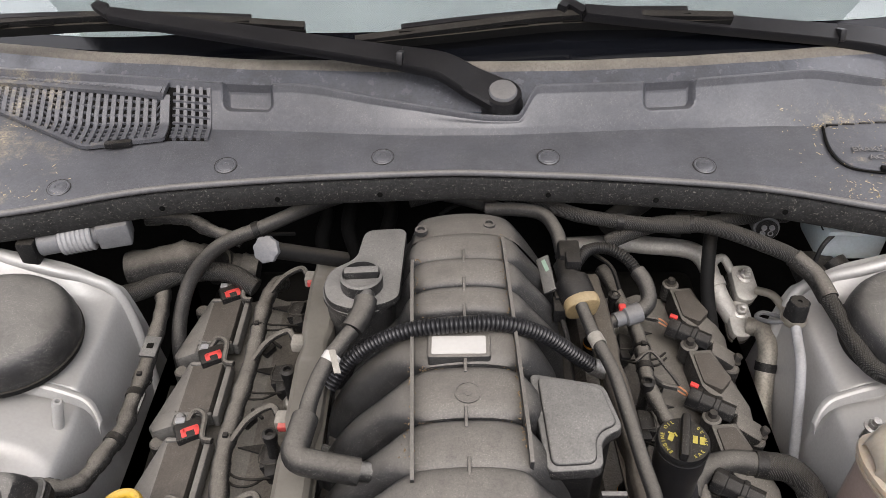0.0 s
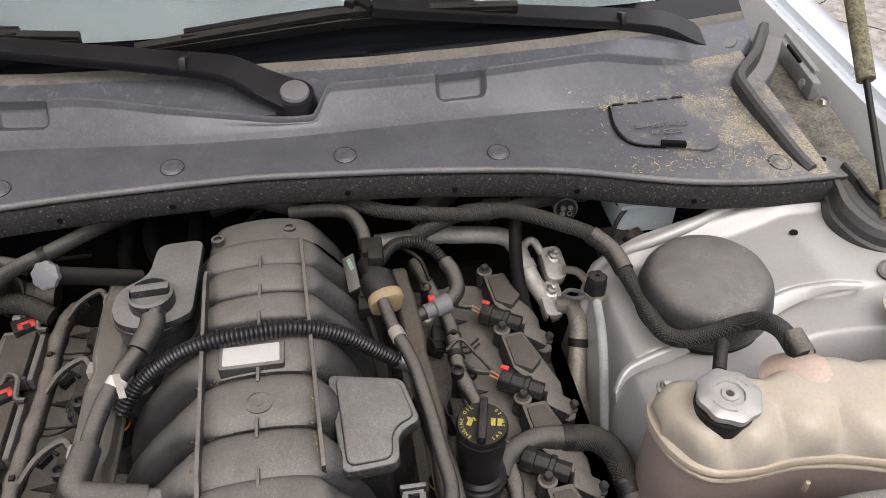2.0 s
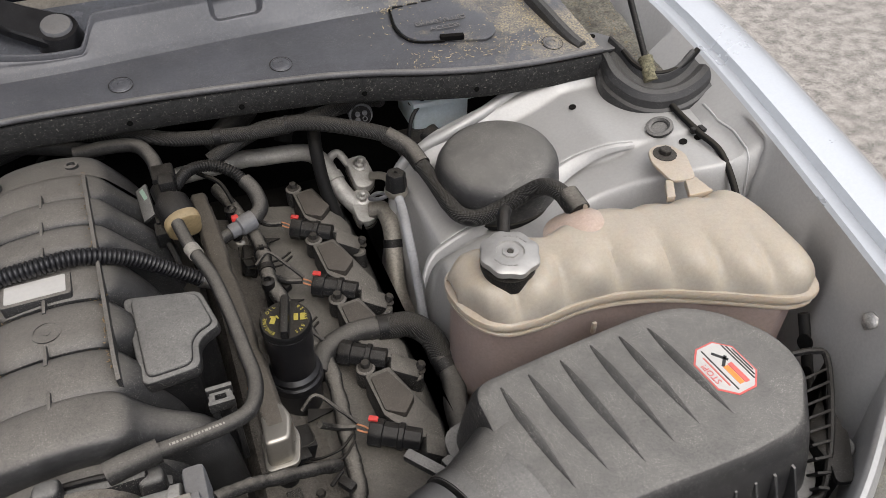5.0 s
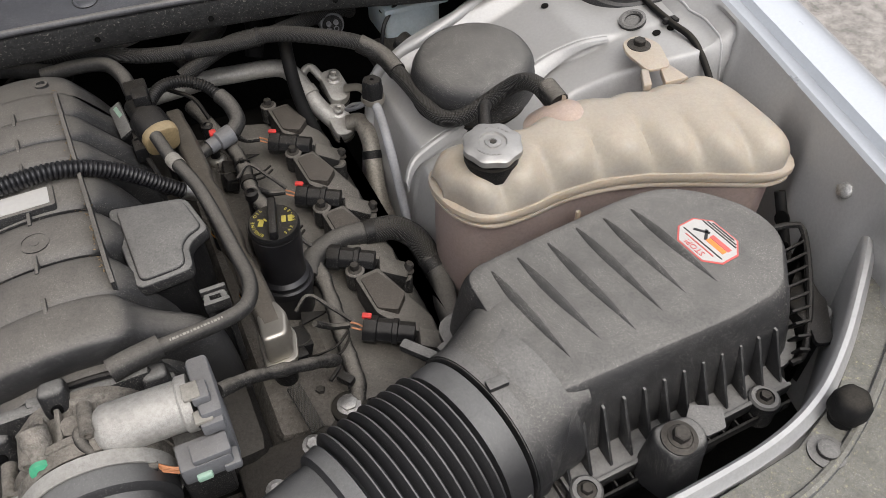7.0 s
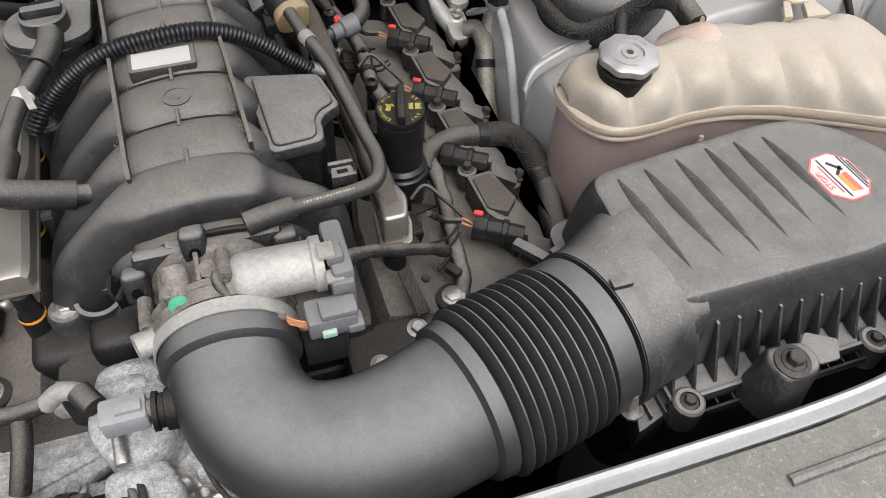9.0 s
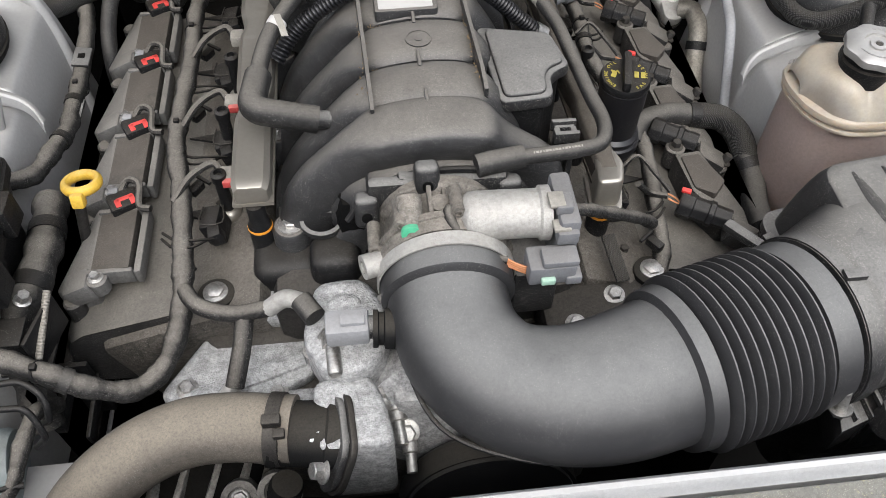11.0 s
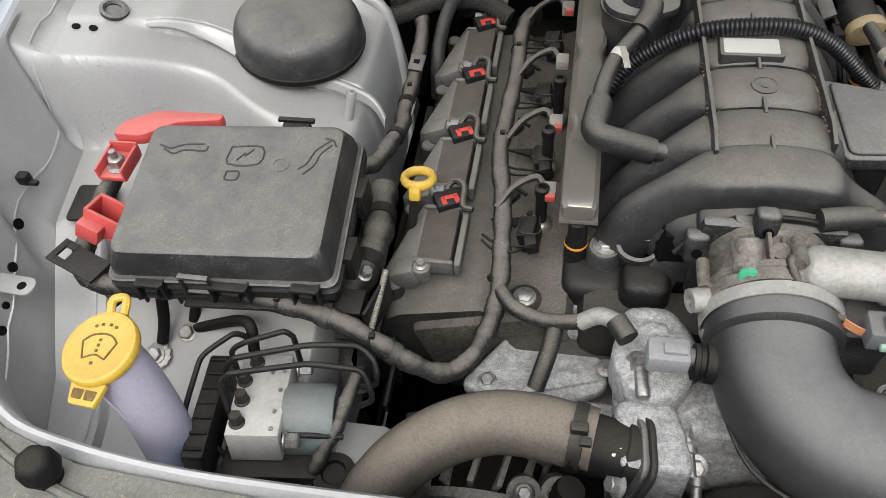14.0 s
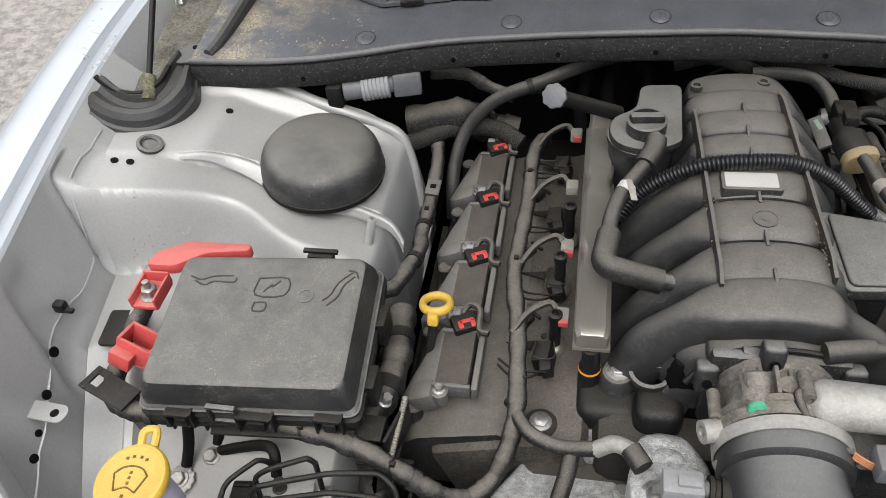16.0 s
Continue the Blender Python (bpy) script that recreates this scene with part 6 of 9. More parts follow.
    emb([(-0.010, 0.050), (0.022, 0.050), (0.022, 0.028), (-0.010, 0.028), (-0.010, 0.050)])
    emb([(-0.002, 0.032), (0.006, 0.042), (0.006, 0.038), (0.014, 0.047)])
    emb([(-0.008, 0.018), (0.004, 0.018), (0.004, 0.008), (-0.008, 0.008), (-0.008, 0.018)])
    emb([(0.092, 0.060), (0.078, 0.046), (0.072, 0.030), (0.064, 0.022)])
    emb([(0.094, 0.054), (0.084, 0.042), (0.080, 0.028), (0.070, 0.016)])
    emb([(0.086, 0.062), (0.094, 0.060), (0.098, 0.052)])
    part("lid_dimple", lathe([(0.009, 0), (0.009, 0.0012), (0.007, 0.0012), (0.007, 0.0004), (0, 0.0004)], tuple(m @ Vector((0.045, 0.028, 0.0222))), tuple(W), 22), "plastic", f)
    part("bracket", box((-0.40, 0.335, 0.853), (0.075, 0.030, 0.004), 0.001), "plastic_clean", f)
    part("bracket", box((-0.625, 0.318, 0.865), (0.055, 0.022, 0.004), 0.001, (0, 0, -35)), "plastic_clean", f)
    # red terminal covers
    tcov = thing("terminal_cover", "open red plastic battery terminal cover by the fuse box", "terminal cover", (-0.647, 0.437, 0.90), "terminal covers")
    part("tray", boxes(((-0.648, 0.440, 0.915), (0.032, 0.042, 0.006), 0.002), ((-0.663, 0.440, 0.922), (0.003, 0.042, 0.014), 0.001), ((-0.634, 0.440, 0.922), (0.003, 0.042, 0.014), 0.001), ((-0.648, 0.460, 0.924), (0.032, 0.003, 0.016), 0.001)), "red", tcov)
    part("flap", prism(round_poly([(-0.660, 0.463), (-0.625, 0.463), (-0.595, 0.487), (-0.545, 0.495), (-0.545, 0.506), (-0.620, 0.506), (-0.655, 0.485)], 0.008), 0.925, 0.940, 0.003), "red", tcov)
    part("stud_nut", hexbolt((-0.647, 0.437, 0.918), (0, 0, 1), 0.009, 0.012, 1.4), "steel", tcov, "zinc stud nut")
    part("stud", lathe([(0.004, 0), (0.004, 0.010), (0, 0.011)], (-0.647, 0.437, 0.930), (0, 0, 1), 12), "steel", tcov)
    t2 = thing("terminal_cover", "red plastic hood over the lower terminal", "terminal cover", (-0.662, 0.365, 0.88), "terminal covers")
    tip = pose(-0.645, 0.384, 0.893, -14, 20, -12) @ pose(0.660, -0.365, -0.893)
    for spec in (((-0.660, 0.378, 0.893), (0.040, 0.004, 0.030), 0.001), ((-0.660, 0.352, 0.893), (0.040, 0.004, 0.026), 0.001), ((-0.679, 0.365, 0.893), (0.004, 0.03, 0.028), 0.001), ((-0.641, 0.365, 0.893), (0.004, 0.03, 0.028), 0.001), ((-0.660, 0.365, 0.878), (0.04, 0.03, 0.003), 0.001), ((-0.668, 0.344, 0.886), (0.026, 0.014, 0.02), 0.002)):
        bm = box(*spec)
        bmesh.ops.transform(bm, matrix=tip, verts=bm.verts[:])
        part("hood_wall", bm, "red", t2)


build_fusebox()


# ---- valve covers, coils and fuel rails ----
def build_bank(s, xi, y0, y1, coils, zc):
    """s: -1 or 1 for the side; xi: the coils' row; coils: their places along the row."""
    vc = thing("valve_cover", "dusty dark grey plastic valve cover", "valve cover", (s * 0.27, (y0 + y1) / 2, 0.72), "valve covers")
    tilt = radians(22) * s
    ring = []
    for y, k in ((y0, 0.93), (y0 + 0.012, 1.0), (y1 - 0.012, 1.0), (y1, 0.93)):
        prof = [(-0.088, -0.085), (-0.086, -0.03), (-0.078, -0.012), (-0.06, -0.004), (0.045, -0.004), (0.062, -0.016), (0.092, -0.022), (0.104, -0.034), (0.108, -0.14)]
        ring.append([Vector((s * (abs(xi) - 0.005) - s * a * k * math.cos(tilt), y, zc - 0.026 + h * (1.0 if h < -0.05 else k) + a * 0.22)) for a, h in prof])
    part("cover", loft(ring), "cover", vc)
    for y in span(y0 + 0.03, y1 - 0.02, 5):
        part("cover_bolt", hexbolt((s * (abs(xi) - 0.085), y, zc - 0.025), (0, 0, 1), 0.005, 0.008), "iron", vc)
        part("bolt_boss", lathe([(0.010, 0), (0.010, 0.03), (0.008, 0.032)], (s * (abs(xi) + 0.055), y, zc - 0.055), (0, 0, 1), 12), "cover", vc)
    made = []
    for y in coils:
        c = thing("ignition_coil", "grey ignition coil pack with potted top and wiring plug", "ignition coil", (s * abs(xi), y, zc - 0.02), "ignition coils")
        x = s * (abs(xi) + 0.012)
        sl = -s * 7
        hx = abs(x) + 0.018
        slab = [(s * hx, y + 0.034), (s * (hx + 0.008), y + 0.034), (s * (hx + 0.040), y - 0.054), (s * (hx + 0.032), y - 0.062), (s * hx, y - 0.058)]
        bm = prism(slab, zc - 0.045, zc + 0.004, 0.003)
        for v in bm.verts:
            v.co.z -= 0.55 * max(0.0, abs(v.co.x) - hx)
        part("housing", bm, "coil", c)
        part("potted_core", box((x, y - 0.012, zc - 0.002), (0.040, 0.076, 0.014), 0.002, (0, -sl, 0)), "coil_pit", c)
        for o in (0.027, -0.051):
            part("rim", box((x, y + o, zc - 0.004), (0.044, 0.006, 0.020), 0.002), "coil", c)
        part("inner_ledge", box((x - s * 0.026, y - 0.012, zc - 0.006), (0.008, 0.084, 0.020), 0.003), "coil", c)
        part("bolt_lug", lathe([(0.010, -0.01), (0.010, 0.006), (0.007, 0.008)], (x + s * 0.012, y - 0.058, zc - 0.004), (0, 0, 1), 14), "coil", c)
        part("lug_bolt", hexbolt((x + s * 0.012, y - 0.058, zc + 0.004), (0, 0, 1), 0.005, 0.006), "steel", c)
        part("end_block", box((x + s * 0.030, y - 0.056, zc - 0.012), (0.030, 0.026, 0.024), 0.004, (0, s * 25, 0)), "coil", c)
        pl = part("plug", boxes(((x - s * 0.004, y + 0.036, zc + 0.004), (0.032, 0.026, 0.020), 0.003, (0, 0, -s * 25)), ((x - s * 0.010, y + 0.046, zc + 0.007), (0.016, 0.010, 0.012), 0.002, (0, 0, -s * 25))), "plastic_clean", c, "black wiring plug")
        if s < 0:
            part("lock_tab", boxes(((x + 0.006, y + 0.036, zc + 0.0125), (0.018, 0.006, 0.004), 0.001, (0, 0, 25)), ((x + 0.000, y + 0.029, zc + 0.0125), (0.006, 0.012, 0.004), 0.001, (0, 0, 25)), ((x + 0.014, y + 0.034, zc + 0.0125), (0.006, 0.012, 0.004), 0.001, (0, 0, 25))), "red_tab", pl, "red lock tab")
            part("seal", box((x - 0.008, y + 0.047, zc + 0.012), (0.010, 0.008, 0.006), 0.001), "grey_lt", pl)
        elif y != coils[2]:
            part("lock_tab", box((x - 0.008, y + 0.040, zc + 0.014), (0.013, 0.008, 0.004), 0.001, (0, 0, -25)), "red_tab", pl, "red lock tab")
        lead = [(x + s * 0.004, y + 0.042, zc + 0.006), (x - s * 0.006, y + 0.058, zc + 0.016), (x - s * 0.020, y + 0.050, zc + 0.018), (x - s * 0.022, y + 0.025, zc + 0.012), (x - s * 0.034, y + 0.020, zc + 0.012)]
        part("lead", tube(lead, 0.0038, 8), "tape", c)
        made.append(c)
    return made


build_bank(-1, -0.295, 0.372, 0.862, (0.805, 0.692, 0.578, 0.465), 0.825)
build_bank(1, 0.297, 0.375, 0.865, (), 0.828)


def build_right_coil(y):
    """A coil of the far bank: potted core, sloped case and a round plug that points outward."""
    c = thing("ignition_coil", "grey ignition coil pack with potted top and round plug", "ignition coil", (0.31, y, 0.80), "ignition coils")
    z = 0.826
    bm = prism([(0.292, y + 0.075), (0.322, y + 0.078), (0.356, y + 0.005), (0.352, y - 0.022), (0.318, y - 0.020), (0.296, y + 0.018)], z - 0.045, z + 0.006, 0.003)
    for v in bm.verts:
        v.co.z -= 0.75 * max(0.0, v.co.x - 0.325)
    part("case", bm, "cover", c)
    part("potted_core", prism(round_poly([(0.297, y + 0.068), (0.318, y + 0.070), (0.334, y + 0.028), (0.318, y + 0.010), (0.299, y + 0.022)], 0.003), z - 0.002, z + 0.0085, 0.0008), "coil_pit", c)
    part("foot", box((0.338, y - 0.030, z - 0.016), (0.036, 0.026, 0.022), 0.004, (0, 25, -20)), "cover", c)
    part("bolt_lug", lathe([(0.011, -0.02), (0.011, 0.004), (0.008, 0.006)], (0.297, y + 0.086, z), (0, 0, 1), 16), "cover", c)
    part("lug_bolt", hexbolt((0.297, y + 0.086, z + 0.005), (0, 0, 1), 0.0055, 0.008), "iron", c)
    part("foot_bolt", hexbolt((0.357, y - 0.034, z - 0.018), (0.4, 0, 1), 0.0055, 0.010), "iron", c)
    dr = Vector((0.86, -0.50, -0.05)).normalized()
    o = Vector((0.276, y + 0.004, z + 0.006))
    pl = part("plug", lathe([(0.0135, 0.0), (0.0145, 0.002), (0.0145, 0.014), (0.0125, 0.015), (0.0125, 0.030), (0.0140, 0.031), (0.0140, 0.036), (0.0115, 0.037), (0.0115, 0.054), (0, 0.055)], tuple(o), tuple(dr), 20, rf=lambda an, h: 1 + 0.07 * math.cos(8 * an)), "plastic_clean", c, "black ribbed wiring plug")
    for k in (-1, 1):
        part("wire", tube([tuple(o - dr * 0.014 + Vector((0, 0.004 * k, 0.004))), tuple(o - dr * 0.004 + Vector((0, 0.004 * k, 0.002))), tuple(o + dr * 0.002)], 0.0010, 6, 3), "copper", pl, "orange wire")
    if abs(y - 0.551) > 0.02:
        part("lock_tab", box(tuple(o + Vector((0.006, 0.004, 0.0135))), (0.010, 0.006, 0.004), 0.001, (0, 0, -30)), "red_tab", pl, "red lock tab")
    part("lead", tube([tuple(o - dr * 0.014 + Vector((0, 0, 0.004))), tuple(o + Vector((-0.030, 0.012, 0.006))), (0.228, y + 0.012, 0.858)], 0.0036, 8), "tape", c)


for y in (0.777, 0.664, 0.551, 0.438):
    build_right_coil(y)


def build_rail(x0, y0, x1, y1, z0, z1, label, width=0.034, m="rail"):
    r = thing("fuel_rail", label, "fuel rail", ((x0 + x1) / 2, (y0 + y1) / 2, z0 - 0.02), "fuel rails")
    rings = []
    n = 40
    for i in range(n):
        t = i / (n - 1)
        x, y, z = x0 + (x1 - x0) * t, y0 + (y1 - y0) * t, z0 + (z1 - z0) * t
        k = 1 - 0.28 * (math.exp(-((t - 0.30) / 0.035) ** 2) + math.exp(-((t - 0.62) / 0.035) ** 2) + 0.6 * math.exp(-((t - 0.95) / 0.05) ** 2))
        e = 0.86 if i in (0, n - 1) else 1.0
        a, h = width / 2 * k * e, 0.011 * e
        rings.append([Vector((x - a, y, z - h)), Vector((x - a, y, z + h * 0.5)), Vector((x - a * 0.72, y, z + h)), Vector((x + a * 0.72, y, z + h)), Vector((x + a, y, z + h * 0.5)), Vector((x + a, y, z - h)), Vector((x + a * 0.8, y, z - h * 1.3)), Vector((x - a * 0.8, y, z - h * 1.3))])
    part("rail_body", bevel(loft(rings), 0.002, 2, 50), m, r, "pressed steel rail", 30)
    part("weld_flange", loft([[Vector((p.x, p.y, p.z)) for p in (Vector((x0 + (x1 - x0) * t - width * 0.54, y0 + (y1 - y0) * t, z0 - 0.012)), Vector((x0 + (x1 - x0) * t + width * 0.54, y0 + (y1 - y0) * t, z0 - 0.012)), Vector((x0 + (x1 - x0) * t + width * 0.54, y0 + (y1 - y0) * t, z0 - 0.016)), Vector((x0 + (x1 - x0) * t - width * 0.54, y0 + (y1 - y0) * t, z0 - 0.016)))] for t in (0.0, 0.5, 1.0)]), m, r)
    for t in (0.03, 0.30, 0.58, 0.86):
        x, y = x0 + (x1 - x0) * t, y0 + (y1 - y0) * t
        inj = part("injector", lathe([(0.012, 0), (0.012, 0.03), (0.009, 0.034), (0.009, 0.06)], (x, y - 0.006, z0 - 0.078), (0, 0, 1), 16), "plastic_clean", r, "black fuel injector")
        part("seal_ring", lathe([(0.0122, 0), (0.0126, 0.001), (0.0122, 0.0035)], (x, y - 0.006, z0 - 0.052), (0, 0, 1), 16), "orange", inj, "orange seal ring")


build_rail(-0.157, 0.431, -0.157, 0.815, 0.905, 0.918, "pale painted steel fuel rail along the intake", 0.036)
build_rail(0.186, 0.424, 0.170, 0.80, 0.894, 0.898, "brown-dusted steel fuel rail beside the oil filler", 0.024, "rail_brown")


def build_rail_end():
    e = thing("rail_end_block", "champagne-painted end block of the fuel rail", "rail end", (0.187, 0.425, 0.87))
    part("block", prism(round_poly([(0.170, 0.412), (0.196, 0.412), (0.204, 0.440), (0.196, 0.462), (0.174, 0.458)], 0.007), 0.868, 0.905, 0.005, 3, inset=0.002), "rail", e)
    part("flange", prism(round_poly([(0.167, 0.408), (0.199, 0.408), (0.207, 0.440), (0.199, 0.466), (0.171, 0.462)], 0.008), 0.862, 0.869, 0.002), "rail", e)


build_rail_end()


def build_tubes():
    for x, y, z in ((-0.190, 0.655, 0.885), (-0.197, 0.574, 0.878), (-0.197, 0.49, 0.87), (0.222, 0.66, 0.86), (0.205, 0.80, 0.865)):
        t = thing("injector_stud", "dark tubular stud with pale collar beside the fuel rail", "stud", (x, y, z - 0.07), "injector studs")
        part("tube", lathe([(0.0065, -0.055), (0.0065, -0.004), (0.008, -0.003), (0.008, 0.006), (0.0045, 0.008), (0.004, 0.003), (0, 0.003)], (x, y, z), (0, 0, 1), 16), "plastic_clean", t)
        part("collar", lathe([(0.010, -0.060), (0.013, -0.056), (0.013, -0.050), (0.010, -0.046), (0.0075, -0.045)], (x, y, z), (0, 0, 1), 18), "rail", t, "pale collar")


build_tubes()


# ---- injector sockets beside the rails ----
def build_injector_sockets(s, xs, ys, z):
    for i, y in enumerate(ys):
        c = thing("injector_socket", "black injector socket with two-wire plug and clip", "connector", (s * xs, y, z - 0.05), "injector sockets")
        x = s * (xs + 0.004 * math.sin(i * 2.3))
        part("socket", boxes(((x, y, z - 0.012), (0.020, 0.030, 0.030), 0.003, (0, s * 14, 6 * (i % 3 - 1))), ((x - s * 0.004, y - 0.020, z - 0.004), (0.014, 0.016, 0.018), 0.003, (0, s * 14, 10))), "plastic_clean", c)
        part("spring_clip", tube([(x - 0.010, y + 0.012, z + 0.004), (x - 0.011, y - 0.012, z + 0.006), (x + 0.011, y - 0.012, z + 0.006), (x + 0.010, y + 0.012, z + 0.004)], 0.0008, 6, 3), "iron", c)
        part("fin", prism([(0, 0), (0.034, 0.006), (0.004, 0.016)], 0, 0.003, 0.0006, m=Matrix.Translation((x + s * 0.012, y + 0.030, z - 0.022)) @ pose(0, 0, 0, 8, 0, 180 if s < 0 else 0)), "plastic_clean", c)
        for k in (-1, 1):
            part("wire", tube([(x + 0.003 * k, y - 0.028, z), (x + s * 0.014, y - 0.040 + 0.004 * k, z + 0.010), (x + s * 0.034, y - 0.034 + 0.005 * k, z + 0.004), (x + s * 0.050, y - 0.016 + 0.004 * k, z - 0.004)], 0.0015, 6, 4), "rubber", c)
        part("stub_clip", boxes(((x + s * 0.030, y - 0.060, z - 0.012), (0.010, 0.018, 0.010), 0.002, (0, 0, 35 * s)), ((x + s * 0.022, y - 0.052, z - 0.008), (0.020, 0.004, 0.004), 0.001, (0, 0, 40 * s))), "plastic_clean", c)


build_injector_sockets(-1, 0.205, (0.80, 0.69, 0.575, 0.462), 0.842)
build_injector_sockets(1, 0.212, (0.745, 0.625, 0.455), 0.838)


# ---- oil filler ----
def build_oil_filler():
    o = thing("oil_filler", "black oil filler neck with printed cap", "oil filler", (0.221, 0.515, 0.78))
    part("neck", lathe([(0.024, 0), (0.026, 0.01), (0.0265, 0.06), (0.0275, 0.064), (0.0235, 0.068), (0.0235, 0.095), (0.025, 0.105), (0.025, 0.128)], (0.2215, 0.530, 0.795), (0.0, 0.0, 1), 32), "gloss", o, "tall glossy black neck")
    part("neck_band", lathe([(0.0275, 0.045), (0.0295, 0.047), (0.0295, 0.056), (0.0275, 0.058)], (0.2215, 0.530, 0.795), (0.0, 0.0, 1), 32), "gloss", o)
    c = Vector((0.222, 0.533, 0.921))
    ax = Vector((0.0, -0.06, 1)).normalized()
    cap = part("cap", lathe([(0.0245, 0), (0.0262, 0.002), (0.0262, 0.008), (0.0245, 0.011), (0.012, 0.0115), (0, 0.0115)], tuple(c), tuple(ax), 36), "plastic_clean", o, "black cap with yellow print")
    tm = Matrix.Translation(c + ax * 0.0118) @ pose(0, 0, 0, 3, 0, -14)
    part("grip", box(tuple(c + ax * 0.016), (0.0085, 0.050, 0.014), 0.003, (3, 0, -14)), "plastic_clean", cap)
    part("can_symbol", boxes((tuple(tm @ Vector((-0.0125, -0.001, 0))), (0.0075, 0.005, 0.0005), 0.0, (3, 0, 62)), (tuple(tm @ Vector((-0.0125, 0.004, 0))), (0.002, 0.006, 0.0005), 0.0, (3, 0, 62)), (tuple(tm @ Vector((-0.008, 0.0035, 0))), (0.005, 0.0016, 0.0005), 0.0, (3, 0, 110))), "ink_yellow", cap, "yellow printed oil can")
    for u in (-0.003, 0.0035):
        part("book_symbol", box(tuple(tm @ Vector((0.0135 + u, 0.002, 0))), (0.0045, 0.0085, 0.0005), 0.0, (3, 0, -14)), "ink_yellow", cap, "yellow printed manual page")
    for txt, lo, hi in (("ENGINE OIL", 236, 126), ("SAE 5W-20", -56, 50)):
        n = len(txt)
        for k, ch in enumerate(txt):
            if ch == " ":
                continue
            ang = radians(lo + (hi - lo) * k / (n - 1))
            bm = flat_text(ch, 0.0052, "ink_yellow", tm @ Matrix.Translation((0.0205 * math.cos(ang), 0.0205 * math.sin(ang), 0)) @ Matrix.Rotation(ang + (math.pi / 2 if lo < 0 else -math.pi / 2), 4, "Z"), 0.0002)
            part("letter", bm, "ink_yellow", cap)


build_oil_filler()


# ---- breather canister ----
def build_breather():
    b = thing("breather_canister", "dusty black breather canister with twist cap", "breather", (-0.11, 0.73, 0.85))
    part("body", lathe([(0.036, 0), (0.039, 0.04), (0.040, 0.082), (0.043, 0.084), (0.043, 0.090)], (-0.108, 0.722, 0.865), (0, 0, 1), 36), "plastic", b)
    poly = [(-0.150, 0.715), (-0.140, 0.690), (-0.110, 0.678), (-0.075, 0.690), (-0.062, 0.700), (-0.058, 0.822), (-0.110, 0.818), (-0.116, 0.765), (-0.145, 0.745)]
    part("top_plate", prism(round_poly(poly, 0.014), 0.952, 0.964, 0.003), "plastic", b)
    part("cap_ring", lathe([(0.024, 0), (0.024, 0.016), (0.021, 0.018), (0.020, 0.012), (0, 0.012)], (-0.105, 0.718, 0.963), (0, 0, 1), 32), "plastic", b)
    part("cap_grip", box((-0.105, 0.722, 0.979), (0.040, 0.012, 0.012), 0.003, (0, 0, 4)), "plastic", b)
    part("spout", tube([(-0.097, 0.700, 0.966), (-0.096, 0.684, 0.978), (-0.096, 0.672, 0.982)], 0.008, 12), "plastic", b)


build_breather()


# ---- hoses, pipes and looms ----
def hose(name, pts, r, m, label, cat="hose", bands=(), n=14, band_m="plastic_clean", parts=(), group=""):
    h = thing(name, label, cat, pts[0], group)
    wrap = (lambda s, t: 1 + 0.07 * math.sin(s * 190) + 0.05 * math.sin(s * 97 + 1) + 0.04 * math.sin(s * 520)) if m == "tape" else None
    part("tube", tube(pts, r, n, 10 if wrap else 6, rf=wrap), m, h)
    P = smooth_path(pts, 6)
    for k in bands:
        i = min(len(P) - 2, max(1, int(k * (len(P) - 1))))
        part("band", ring_band(tuple(P[i]), tuple(P[i + 1] - P[i - 1]), r * 1.02, r * 0.9, 0.0012, 18), band_m, h)
    return h


h = hose("radiator_hose", [(-0.345, 0.155, 0.74), (-0.325, 0.178, 0.775), (-0.299, 0.203, 0.797), (-0.263, 0.225, 0.812), (-0.222, 0.238, 0.820), (-0.182, 0.240, 0.820), (-0.150, 0.2355, 0.820), (-0.127, 0.232, 0.820)], 0.030, "hose_tan", "thick dusty tan-grey radiator hose", n=28)
cl = part("hose_clamp", ring_band((-0.142, 0.234, 0.820), (1, -0.15, 0), 0.0305, 0.012, 0.0015, 32), "iron", h, "dark spring clamp")
part("clamp_ear", boxes(((-0.142, 0.226, 0.853), (0.016, 0.010, 0.010), 0.002), ((-0.136, 0.215, 0.850), (0.010, 0.008, 0.006), 0.001)), "iron", cl)
part("paint_mark", boxes(((-0.113, 0.221, 0.8375), (0.018, 0.0032, 0.001), 0, (-12, 0, -6)), ((-0.110, 0.2155, 0.8355), (0.0030, 0.009, 0.001), 0, (-20, 0, -12))), "ink_white", h)

h = thing("vacuum_hose", "black corrugated vacuum hose over the intake", "hose", (-0.12, 0.627, 0.92))
part("tube", corrugated([(-0.135, 0.612, 0.915), (-0.112, 0.630, 0.938), (-0.080, 0.633, 0.963), (-0.042, 0.630, 0.984), (0.004, 0.630, 0.991), (0.049, 0.635, 0.987), (0.092, 0.643, 0.963), (0.132, 0.647, 0.925), (0.150, 0.648, 0.908)], 0.0090, 0.0046, 0.20), "gloss", h)
part("end_sleeve", tube([(0.150, 0.648, 0.908), (0.166, 0.650, 0.896)], 0.0098, 14, 2), "steel", h, "steel end sleeve")
h = hose("breather_hose", [(-0.096, 0.676, 0.982), (-0.098, 0.662, 0.978), (-0.108, 0.640, 0.972)], 0.0125, "hose", "ribbed grey breather hose", n=16)
